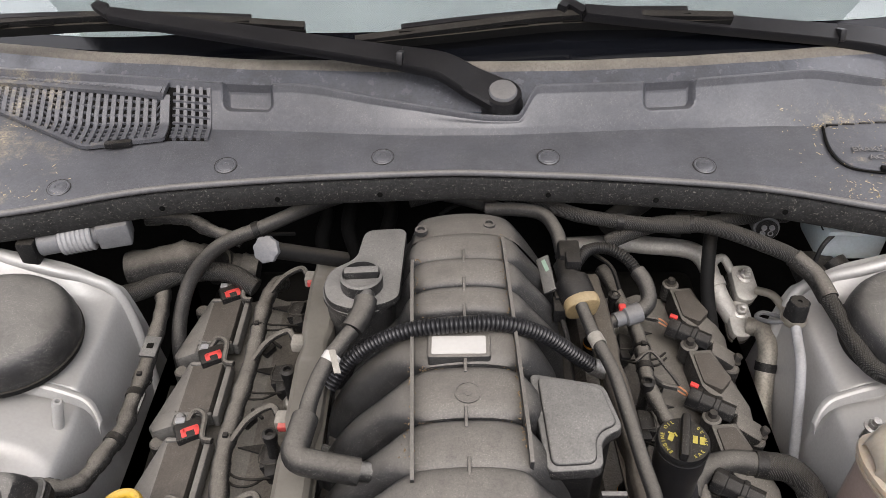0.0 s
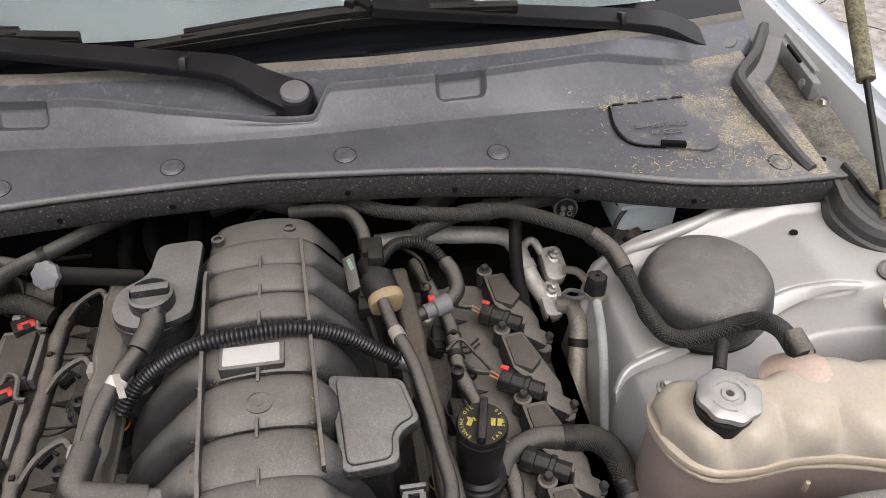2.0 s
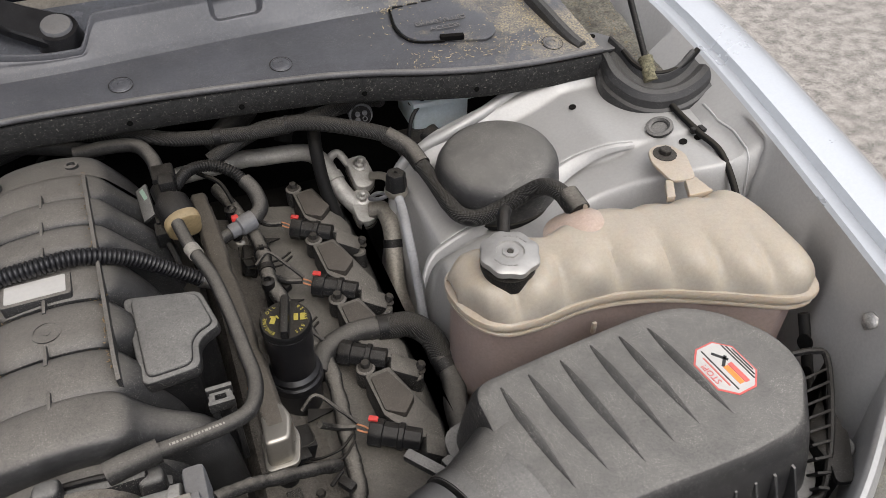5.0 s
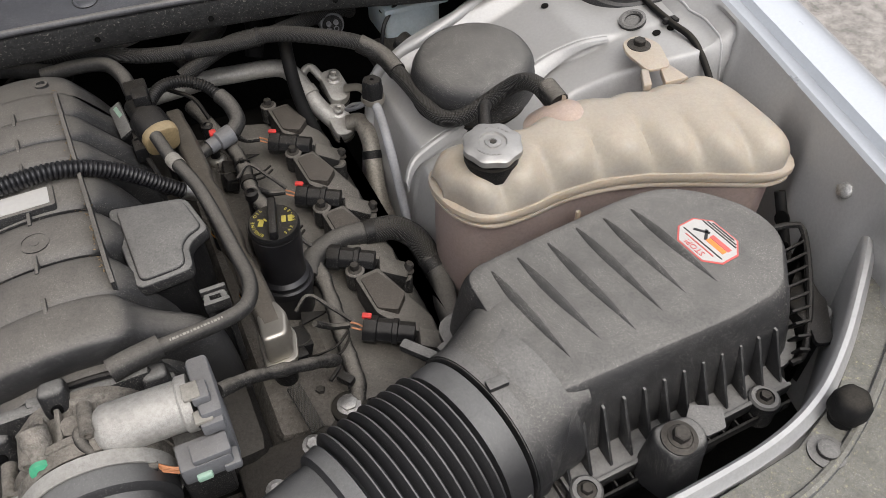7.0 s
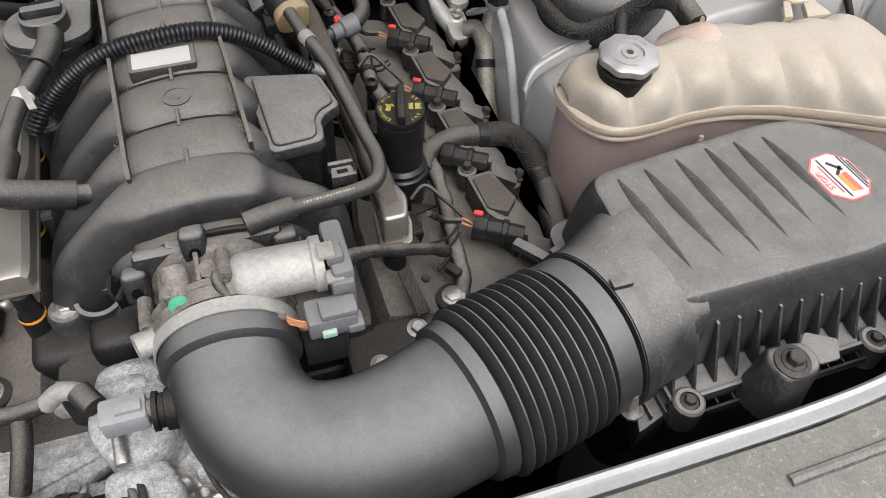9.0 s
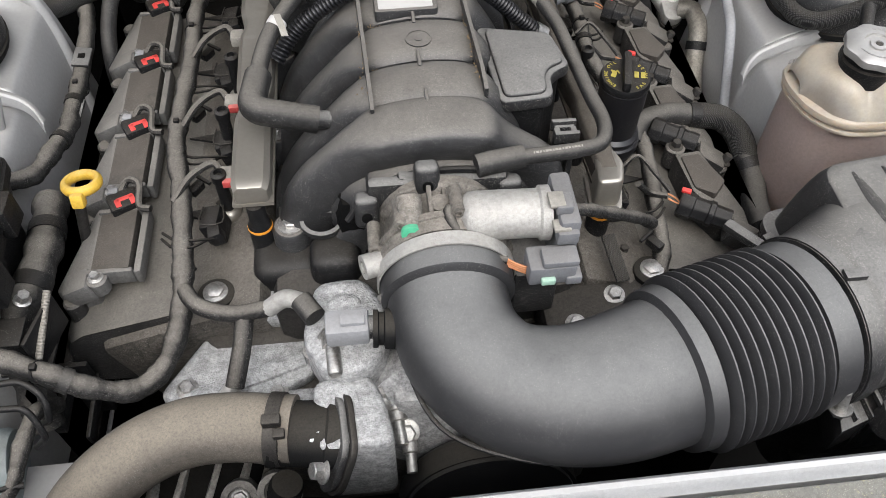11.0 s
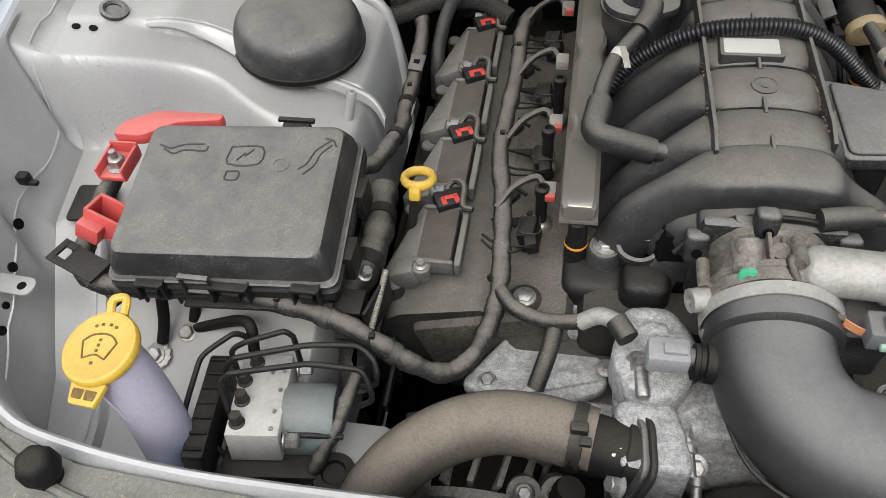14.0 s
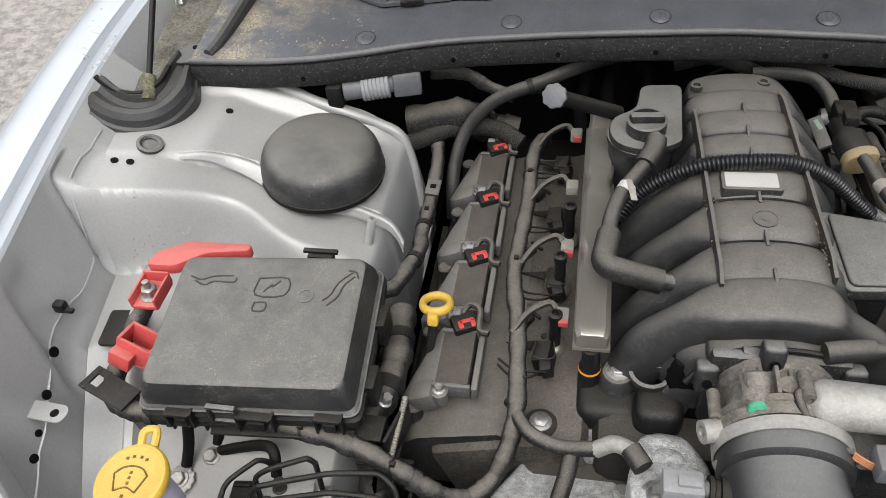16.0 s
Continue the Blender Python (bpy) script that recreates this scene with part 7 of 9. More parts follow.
part("lower_tube", tube([(-0.108, 0.640, 0.972), (-0.121, 0.622, 0.966), (-0.136, 0.597, 0.957), (-0.144, 0.562, 0.953), (-0.145, 0.537, 0.952)], 0.0088, 14), "hose", h)
part("elbow", tube([(-0.145, 0.540, 0.955), (-0.148, 0.516, 0.955), (-0.1495, 0.502, 0.954), (-0.144, 0.4945, 0.952), (-0.130, 0.492, 0.949), (-0.090, 0.491, 0.938)], 0.0132, 18), "hose", h, "moulded rubber elbow")
part("stub", tube([(-0.092, 0.491, 0.939), (-0.066, 0.494, 0.930)], 0.0095, 14, 2), "plastic", h)
tg = part("paper_tag", sheet(lambda u, v: (-0.126 + u + 0.3 * v, 0.612 - v * 0.9, 0.973 - 0.25 * v - 9 * v * v - 14 * u * u), span(-0.0035, 0.0035, 6), span(0, 0.024, 8), 0.0004), "tag", h, "grubby white paper tag")
part("tag_wrap", ring_band((-0.128, 0.610, 0.9615), (-0.6, -1, -0.4), 0.0092, 0.009, 0.0006, 18), "white", h, "white printed tape wrap")

PURGE = [(0.142, 0.700, 0.948), (0.150, 0.655, 0.948), (0.164, 0.609, 0.943), (0.171, 0.560, 0.938), (0.176, 0.502, 0.938), (0.178, 0.456, 0.944), (0.168, 0.424, 0.950), (0.144, 0.411, 0.955), (0.107, 0.405, 0.958), (0.085, 0.402, 0.960)]
h = hose("purge_hose", PURGE, 0.0072, "hose", "grey rubber purge hose with printed lettering", n=14)
part("end_boot", tube([(0.090, 0.403, 0.960), (0.064, 0.398, 0.961), (0.048, 0.395, 0.960)], 0.0105, 16), "hose", h, "thick rubber end boot")
part("white_band", ring_band((0.152, 0.648, 0.9478), (0.3, -1, 0), 0.0076, 0.014, 0.0008, 16), "tag", h, "pale tape band")
for k, t in enumerate(span(0.10, 0.9, 16)):
    q = Vector((0.150, 0.4128, 0.9550)).lerp(Vector((0.094, 0.4035, 0.9592)), t) + Vector((0, -0.0030, 0.0068))
    part("print_bar", box(tuple(q), (0.0011 + 0.0008 * (k % 3), 0.0019, 0.0003), 0, (25, 0, 10)), "tag", h)
part("plain_line", tube([(0.060, 0.396, 0.953), (0.03, 0.40, 0.953), (-0.01, 0.405, 0.945), (-0.045, 0.398, 0.935), (-0.068, 0.385, 0.912)], 0.0032, 8), "plastic_clean", h)

h = hose("coolant_hose", [(0.196, 0.850, 0.915), (0.235, 0.858, 0.930), (0.275, 0.858, 0.942), (0.327, 0.845, 0.945), (0.387, 0.818, 0.938), (0.424, 0.806, 0.925), (0.443, 0.786, 0.912), (0.450, 0.760, 0.906), (0.454, 0.721, 0.904), (0.455, 0.676, 0.905), (0.460, 0.646, 0.906), (0.476, 0.628, 0.911), (0.502, 0.620, 0.925), (0.527, 0.612, 0.945), (0.541, 0.598, 0.962), (0.547, 0.575, 0.972), (0.552, 0.552, 0.969)], 0.0102, "braid", "black braided coolant hose draped over the strut tower", n=18)
part("patch", tube([(0.420, 0.8085, 0.9265), (0.4435, 0.787, 0.9135), (0.451, 0.756, 0.906)], 0.0122, 18, 6), "tape", h, "worn brown protective wrap")
part("zip_tie", ring_band((0.30, 0.8535, 0.9435), (1, -0.2, 0), 0.0114, 0.004, 0.001, 16), "plastic_clean", h)
part("end_tape", tube([(0.553, 0.566, 0.972), (0.556, 0.540, 0.966)], 0.0135, 14, 2), "tape", h)
h = hose("heater_hose", [(-0.061, 0.915, 0.935), (-0.011, 0.920, 0.945), (0.044, 0.922, 0.945), (0.113, 0.897, 0.945), (0.160, 0.870, 0.945), (0.223, 0.857, 0.943), (0.294, 0.850, 0.943), (0.376, 0.872, 0.94), (0.423, 0.875, 0.94), (0.44, 0.90, 0.92)], 0.0095, "braid", "black braided heater hose under the cowl", bands=(0.2, 0.55), n=16)
h = hose("vent_pipe", [(-0.365, 0.765, 0.76), (-0.364, 0.772, 0.80), (-0.362, 0.801, 0.835), (-0.347, 0.833, 0.872), (-0.307, 0.850, 0.911), (-0.247, 0.864, 0.932), (-0.183, 0.895, 0.944), (-0.124, 0.912, 0.952), (-0.049, 0.915, 0.952), (-0.003, 0.906, 0.95), (0.034, 0.903, 0.94), (0.07, 0.91, 0.92)], 0.0097, "hose", "long grey rubber hose across the firewall", bands=(0.45,), n=16)
hose("purge_pipe", [(0.040, 0.888, 0.94), (0.080, 0.885, 0.943), (0.114, 0.876, 0.942), (0.129, 0.843, 0.94), (0.133, 0.805, 0.936), (0.140, 0.782, 0.932)], 0.009, "hose", "curved grey hose to the purge valve", bands=(0.85,), n=16)
hose("aluminium_pipe", [(0.150, 0.915, 0.855), (0.235, 0.912, 0.862), (0.262, 0.909, 0.862), (0.324, 0.901, 0.860), (0.345, 0.886, 0.851), (0.354, 0.860, 0.836), (0.364, 0.838, 0.820), (0.380, 0.822, 0.800)], 0.0125, "alu_bright", "bright aluminium refrigerant pipe", "pipe", n=16)
hose("refrigerant_pipe", [(0.392, 0.806, 0.806), (0.407, 0.796, 0.810), (0.409, 0.769, 0.800), (0.404, 0.746, 0.775), (0.396, 0.715, 0.755), (0.396, 0.690, 0.73), (0.411, 0.672, 0.69)], 0.0125, "pipe_dull", "dull aluminium refrigerant pipe running down beside the engine", "pipe", bands=(0.45,), n=16)
hose("refrigerant_line", [(0.410, 0.738, 0.885), (0.409, 0.716, 0.875), (0.403, 0.681, 0.868), (0.403, 0.651, 0.820), (0.402, 0.618, 0.760), (0.405, 0.60, 0.70)], 0.0062, "grey_lt", "thin pale grey refrigerant line", "pipe", n=12)
hose("oil_breather_hose", [(0.245, 0.530, 0.835), (0.262, 0.558, 0.835), (0.299, 0.575, 0.832), (0.340, 0.573, 0.830)], 0.0135, "hose", "grey hose leaving the oil filler", bands=(0.98,), n=16)
hose("braided_elbow", [(0.338, 0.573, 0.830), (0.365, 0.570, 0.826), (0.386, 0.556, 0.812), (0.394, 0.530, 0.795)], 0.0150, "braid", "braided black elbow hose", n=18)
hose("lower_duct_hose", [(0.392, 0.533, 0.797), (0.395, 0.505, 0.785), (0.385, 0.470, 0.785), (0.378, 0.43, 0.79)], 0.0145, "hose", "grey rubber hose dropping behind the air box", bands=(0.15,), n=16)
h = thing("connector_hose", "thin black corrugated hose with quick connector", "hose", (0.14, 0.78, 0.93))
part("tube", corrugated([(0.145, 0.786, 0.932), (0.167, 0.818, 0.930), (0.195, 0.830, 0.922), (0.218, 0.822, 0.912), (0.230, 0.805, 0.905)], 0.0078, 0.004, 0.15, 12), "plastic_clean", h)
part("elbow", tube([(0.230, 0.807, 0.905), (0.238, 0.790, 0.899), (0.240, 0.770, 0.888), (0.228, 0.758, 0.880)], 0.0100, 14), "hose", h)
part("quick_connector", lathe([(0.0125, 0), (0.0125, 0.020), (0.0095, 0.022), (0.0095, 0.034)], (0.228, 0.759, 0.880), (-1, -0.35, -0.1), 18), "grey", h, "grey quick connector")
part("lock", box((0.206, 0.760, 0.887), (0.009, 0.009, 0.007), 0.002), "red_tab", h, "red connector lock")
part("tail", tube([(0.200, 0.750, 0.876), (0.180, 0.742, 0.872)], 0.008, 12, 2), "hose", h)


def build_purge_valve():
    p = thing("purge_valve", "black purge valve with amber elastomer sleeve", "valve", (0.145, 0.73, 0.88))
    part("body", lathe([(0.018, 0), (0.021, 0.004), (0.021, 0.030), (0.015, 0.034), (0.013, 0.060), (0.009, 0.064)], (0.146, 0.726, 0.928), (-0.25, 1, 0.18), 28), "plastic_clean", p)
    part("sleeve", prism(round_poly([(-0.020, -0.021), (0.018, -0.019), (0.021, 0.010), (0.003, 0.022), (-0.021, 0.017)], 0.013), -0.004, 0.011, 0.004, m=axis_matrix((0.147, 0.719, 0.927), (-0.22, 1, 0.25))), "amber", p, "amber rubber sleeve")
    part("plug", boxes(((0.138, 0.792, 0.945), (0.026, 0.030, 0.024), 0.003), ((0.140, 0.772, 0.952), (0.018, 0.022, 0.018), 0.003)), "plastic_clean", p, "black wiring plug")
    part("bracket_plate", box((0.111, 0.775, 0.928), (0.016, 0.062, 0.004), 0.001, (0, -28, 4)), "plastic", p, "dark bracket plate")
    part("paint_mark", box((0.1105, 0.788, 0.9312), (0.005, 0.020, 0.0006), 0, (0, -28, 12)), "green_pale", p)
    part("clip", boxes(((0.122, 0.728, 0.915), (0.014, 0.024, 0.020), 0.002), ((0.122, 0.742, 0.924), (0.008, 0.016, 0.008), 0.001)), "plastic_clean", p)
    part("lead", tube([(0.125, 0.72, 0.91), (0.13, 0.70, 0.90), (0.135, 0.68, 0.88)], 0.003, 6), "plastic_clean", p)


build_purge_valve()

LOOM_L = [(-0.235, 0.858, 0.838), (-0.243, 0.835, 0.850), (-0.249, 0.790, 0.850), (-0.247, 0.712, 0.850), (-0.251, 0.622, 0.850), (-0.251, 0.560, 0.850), (-0.240, 0.493, 0.850), (-0.234, 0.430, 0.845), (-0.231, 0.388, 0.840), (-0.236, 0.350, 0.820), (-0.252, 0.318, 0.80), (-0.276, 0.296, 0.800), (-0.307, 0.289, 0.824), (-0.344, 0.296, 0.848), (-0.384, 0.307, 0.860), (-0.441, 0.315, 0.868), (-0.505, 0.318, 0.872), (-0.562, 0.316, 0.872), (-0.615, 0.315, 0.870), (-0.650, 0.322, 0.868), (-0.668, 0.342, 0.868), (-0.671, 0.37, 0.874), (-0.670, 0.41, 0.885), (-0.655, 0.435, 0.905)]
h = hose("engine_loom", LOOM_L, 0.0102, "tape", "taped wiring loom crossing from valve cover to fuse box", "wiring", bands=(0.55, 0.62, 0.70, 0.78), n=14, band_m="hose")
part("branch", tube([(-0.231, 0.380, 0.838), (-0.213, 0.353, 0.845), (-0.182, 0.341, 0.845), (-0.145, 0.339, 0.852)], 0.008, 12), "tape", h)
part("foil_branch", tube([(-0.147, 0.339, 0.851), (-0.130, 0.339, 0.865), (-0.113, 0.330, 0.870)], 0.0085, 12), "alu_bright", h, "foil-wrapped branch end")
part("branch_end", tube([(-0.115, 0.332, 0.870), (-0.103, 0.314, 0.868)], 0.0105, 12, 2), "hose", h)
part("branch", tube([(-0.170, 0.342, 0.845), (-0.175, 0.318, 0.825), (-0.185, 0.290, 0.80)], 0.009, 12), "tape", h)
part("foil_tip", tube([(-0.185, 0.292, 0.80), (-0.20, 0.278, 0.79)], 0.008, 10, 2), "alu_bright", h)
for y in (0.845, 0.73, 0.615, 0.505):
    part("branch", tube([(-0.245, y - 0.03, 0.855), (-0.228, y - 0.008, 0.866), (-0.205, y + 0.004, 0.872), (-0.195, y - 0.006, 0.868)], 0.004, 8), "tape", h)
    part("injector_plug", boxes(((-0.190, y - 0.010, 0.866), (0.016, 0.018, 0.014), 0.002)), "tag", h)
    if y != 0.73:
        part("plug_lock", box((-0.188, y - 0.020, 0.868), (0.011, 0.009, 0.008), 0.001), "red", h, "faded red plug lock")
h = hose("rear_loom", [(-0.53, 0.78, 0.84), (-0.47, 0.815, 0.845), (-0.42, 0.83, 0.85), (-0.37, 0.85, 0.86), (-0.31, 0.86, 0.855), (-0.27, 0.845, 0.84)], 0.013, "braid", "braided wiring loom behind the strut tower", "wiring", n=16)
hose("rear_cable", [(-0.40, 0.865, 0.945), (-0.35, 0.87, 0.94), (-0.32, 0.865, 0.925), (-0.28, 0.86, 0.91)], 0.009, "tape", "taped cable behind the engine", "wiring")
hose("tower_loom", [(-0.395, 0.840, 0.84), (-0.388, 0.80, 0.835), (-0.386, 0.72, 0.825), (-0.386, 0.655, 0.824), (-0.381, 0.618, 0.832), (-0.388, 0.580, 0.838), (-0.395, 0.551, 0.840), (-0.402, 0.538, 0.842), (-0.419, 0.531, 0.845), (-0.446, 0.537, 0.842)], 0.010, "tape", "taped loom clipped along the strut tower", "wiring", bands=(0.5, 0.3))
hose("fuse_box_loom", [(-0.385, 0.52, 0.82), (-0.375, 0.45, 0.83), (-0.375, 0.40, 0.835), (-0.385, 0.36, 0.82), (-0.38, 0.30, 0.74)], 0.017, "tape", "thick crinkled loom beside the fuse box", "wiring", bands=(0.2, 0.5, 0.8), n=18)
hose("right_loom", [(0.196, 0.850, 0.87), (0.214, 0.792, 0.862), (0.227, 0.737, 0.857), (0.226, 0.670, 0.852), (0.240, 0.620, 0.842), (0.258, 0.55, 0.835), (0.258, 0.494, 0.832), (0.252, 0.438, 0.822), (0.248, 0.393, 0.812), (0.234, 0.358, 0.80)], 0.009, "tape", "taped wiring loom along the valve cover", "wiring", bands=(0.3,))
hose("throttle_lead", [(0.122, 0.357, 0.935), (0.145, 0.370, 0.920), (0.168, 0.379, 0.903), (0.211, 0.394, 0.872), (0.235, 0.407, 0.845)], 0.0062, "tape", "taped lead from the throttle body", "wiring")


# ---- refrigerant blocks and service port ----
def build_ac():
    a = thing("refrigerant_block", "cast aluminium refrigerant pipe blocks with bolts", "fitting", (0.39, 0.84, 0.80))
    for x, y, z in ((0.395, 0.858, 0.840), (0.384, 0.816, 0.813)):
        poly = round_poly([(-0.017, 0.024), (0.013, 0.026), (0.018, -0.018), (0.004, -0.030), (-0.014, -0.026)], 0.011)
        b = part("block", prism(poly, -0.018, 0.0, 0.003, m=Matrix.Translation((x, y, z)) @ pose(0, 0, 0, 22, 0, 0)), "alu_bright", a, "cast aluminium pipe block")
        part("gasket", prism(round_poly([(u * 1.04, v * 1.04) for u, v in poly], 0.004), -0.024, -0.019, 0.001, m=Matrix.Translation((x, y, z)) @ pose(0, 0, 0, 22, 0, 0)), "iron", b)
        part("block_bolt", hexbolt((x + 0.001, y + 0.008, z + 0.003), (0, -0.37, 0.93), 0.0075, 0.009, 1.4), "steel", b)
        part("bolt_tip", lathe([(0.0035, 0), (0.0035, 0.008), (0, 0.009)], (x + 0.001, y + 0.0045, z + 0.012), (0, -0.37, 0.93), 12), "steel", b)
    part("thin_pipe", tube([(0.404, 0.838, 0.842), (0.418, 0.820, 0.850), (0.424, 0.795, 0.850), (0.420, 0.770, 0.858), (0.412, 0.752, 0.876)], 0.0055, 12), "rail", a)
    part("loop_pipe", tube([(0.352, 0.868, 0.838), (0.358, 0.886, 0.850), (0.372, 0.892, 0.852), (0.382, 0.876, 0.840)], 0.0058, 12), "alu_bright", a)
    part("ferrule", ring_band((0.354, 0.858, 0.835), (0.3, -1, -0.5), 0.0128, 0.012, 0.0025, 20), "alu_bright", a)
    sp = thing("service_port", "grey capped refrigerant service port", "fitting", (0.411, 0.744, 0.86))
    part("cap", lathe([(0.0135, 0), (0.0135, 0.018), (0.0125, 0.020), (0.0125, 0.028), (0.0105, 0.031), (0.003, 0.031), (0.003, 0.028), (0, 0.028)], (0.411, 0.744, 0.882), (0, 0, 1), 36, rf=lambda an, h: 1 + 0.06 * math.cos(6 * an)), "plastic_clean", sp, "dark ribbed plastic cap")
    part("collar", lathe([(0.0145, 0), (0.016, 0.004), (0.0145, 0.009)], (0.411, 0.744, 0.880), (0, 0, 1), 22), "rail", sp)
    part("tether", tube([(0.400, 0.738, 0.884), (0.388, 0.752, 0.870), (0.384, 0.778, 0.852), (0.398, 0.792, 0.846), (0.412, 0.775, 0.856), (0.418, 0.752, 0.878)], 0.0028, 8), "grey", sp)


build_ac()
ts = thing("tank_stud", "zinc stud and nut beside the coolant reservoir", "stud", (0.440, 0.582, 0.88))
part("stud", lathe([(0.004, -0.03), (0.004, 0.010), (0, 0.011)], (0.440, 0.582, 0.890), (0, -0.2, 1), 12), "steel", ts)
part("nut", hexbolt((0.440, 0.583, 0.886), (0, -0.2, 1), 0.006, 0.007, 1.5), "steel", ts)


# ---- front of the engine: water pump, alternator, pulley ----
def build_front_engine():
    w = thing("water_pump", "speckled cast aluminium water pump and thermostat housing", "water pump", (-0.05, 0.27, 0.72))
    part("upper_casting", prism(round_poly([(-0.118, 0.305), (-0.105, 0.365), (-0.060, 0.368), (-0.035, 0.33), (-0.042, 0.285), (-0.07, 0.262), (-0.10, 0.27)], 0.014), 0.80, 0.852, 0.008, 3), "alu", w)
    part("outlet_casting", prism(round_poly([(-0.108, 0.205), (-0.110, 0.27), (-0.060, 0.275), (-0.048, 0.25), (-0.040, 0.205)], 0.012), 0.72, 0.835, 0.009, 3), "alu", w)
    part("volute", lathe([(0.07, 0), (0.075, 0.012), (0.07, 0.035), (0.05, 0.045), (0, 0.046)], (0.0, 0.29, 0.76), (0, -1, 0.3), 32), "alu", w)
    part("rib_casting", boxes(((0.02, 0.265, 0.79), (0.12, 0.03, 0.05), 0.008), ((0.00, 0.262, 0.75), (0.016, 0.03, 0.08), 0.004, (0, 25, 0))), "alu", w)
    part("thermostat_neck", lathe([(0.031, 0.0), (0.031, 0.012), (0.0285, 0.014), (0.0285, 0.050), (0.0305, 0.052), (0.0305, 0.060)], (-0.090, 0.227, 0.808), (-1, 0.10, 0.20), 32), "rubber", w, "dark thermostat neck")
    part("flange_plate", prism(round_poly([(-0.050, -0.012), (-0.020, -0.036), (0.036, -0.036), (0.046, -0.010), (0.030, 0.032), (-0.020, 0.036)], 0.014), 0, 0.007, 0.002, m=axis_matrix((-0.094, 0.228, 0.806), (-1, -0.1, 0.45))), "plastic", w, "dark oval flange")
    part("gasket_rim", prism(round_poly([(-0.053, -0.013), (-0.021, -0.039), (0.038, -0.039), (0.049, -0.011), (0.032, 0.035), (-0.021, 0.039)], 0.014), -0.006, 0.0, 0.001, m=axis_matrix((-0.094, 0.228, 0.806), (-1, -0.1, 0.45))), "iron", w)
    # sloping front casting: rounded head, long foot and an arm with two bosses
    face = axis_matrix((-0.075, 0.287, 0.805), (0, -0.635, 0.774)).translation
    tilt = Matrix(((1, 0, 0, face.x), (0, 0.774, -0.635, face.y), (0, 0.635, 0.774, face.z), (0, 0, 0, 1)))
    outline = [(-0.026, -0.087), (-0.034, 0.0), (-0.033, 0.060), (-0.018, 0.088), (0.016, 0.086), (0.036, 0.052), (0.036, 0.006), (0.066, 0.0), (0.120, -0.004), (0.122, -0.030), (0.075, -0.036), (0.028, -0.046), (0.027, -0.087)]
    part("front_plate", prism(round_poly(outline, 0.012), -0.040, -0.004, 0.007, 3, m=tilt), "alu", w, "speckled aluminium front casting")
    part("head_pad", prism(round_poly([(-0.024, 0.020), (-0.026, 0.060), (-0.012, 0.078), (0.010, 0.076), (0.026, 0.046), (0.022, 0.018)], 0.012), -0.010, 0.008, 0.007, 3, m=tilt), "alu", w)
    part("foot_pad", prism(round_poly([(-0.020, -0.082), (-0.024, -0.012), (0.004, -0.006), (0.020, -0.030), (0.022, -0.082)], 0.010), -0.010, 0.003, 0.005, 3, m=tilt), "alu", w)
    for u, v, rr, h in ((0.021, -0.026, 0.0165, 0.008), (0.045, -0.020, 0.012, 0.006), (-0.010, -0.018, 0.006, 0.003), (0.10, -0.016, 0.010, 0.006)):
        at_ = tilt @ Vector((u, v, -0.004))
        part("boss", lathe([(rr * 1.25, -0.004), (rr, h), (rr * 0.75, h + 0.001), (rr * 0.62, h - 0.002), (0, h - 0.002)], tuple(at_), (0, -0.635, 0.774), 22), "alu", w)
    part("plug_screw", hexbolt(tuple(tilt @ Vector((0.021, -0.026, 0.002))), (0, -0.635, 0.774), 0.008, 0.004, 1.25), "alu_bright", w)
    part("hanging_stud", lathe([(0.0125, 0.0), (0.0125, 0.003), (0.0085, 0.004), (0.0085, 0.012), (0.0052, 0.013), (0.0052, 0.034), (0, 0.035)], (-0.038, 0.258, 0.790), (0.10, -0.93, -0.25), 12), "steel", w, "zinc stud with flange nut")
    for k in range(9):
        rng = 0.013 * ((k * 37) % 11) / 11
        part("flow_rib", box(tuple(tilt @ Vector((0.040 + 0.009 * k, 0.010 + rng, -0.016))), (0.004, 0.030, 0.012), 0.0015, (39, 0, 8 * math.sin(k * 2.1))), "alu", w)
    hb = part("bypass_stub", lathe([(0.016, 0), (0.016, 0.04), (0.014, 0.045)], (-0.155, 0.205, 0.715), (0.3, 0.1, 1), 20), "rubber", w)
    part("bypass_clamp", ring_band((-0.150, 0.207, 0.735), (0.3, 0.1, 1), 0.0168, 0.010, 0.0014, 22), "alu_bright", hb, "bright spring clamp")
    for at, ax, rr in (((-0.104, 0.196, 0.812), (-0.8, -0.2, 0.5), 0.008), ((-0.052, 0.262, 0.80), (0, -0.9, 0.5), 0.010), ((-0.030, 0.240, 0.775), (0, -0.6, 0.8), 0.008)):
        part("housing_bolt", hexbolt(at, ax, rr, 0.010, 1.5), "steel", w, "zinc housing bolt")
    st = part("stud", lathe([(0.0125, 0), (0.0125, 0.003), (0.0095, 0.004), (0.0095, 0.014)], (-0.0905, 0.305, 0.852), (0.06, -0.97, 0.05), 6), "steel", w, "long zinc stud")
    part("stud_tip", lathe([(0.0065, 0), (0.0065, 0.028), (0.005, 0.030), (0, 0.030)], (-0.0896, 0.292, 0.8525), (0.06, -0.97, 0.05), 14), "steel", w)
    part("lower_stud", lathe([(0.008, 0), (0.008, 0.01), (0.005, 0.011), (0.005, 0.028), (0, 0.029)], (-0.028, 0.232, 0.77), (0, -0.9, -0.2), 12), "steel", w)

    p = thing("belt_pulley", "black grooved belt pulley with drive belt", "pulley", (0.04, 0.19, 0.6))
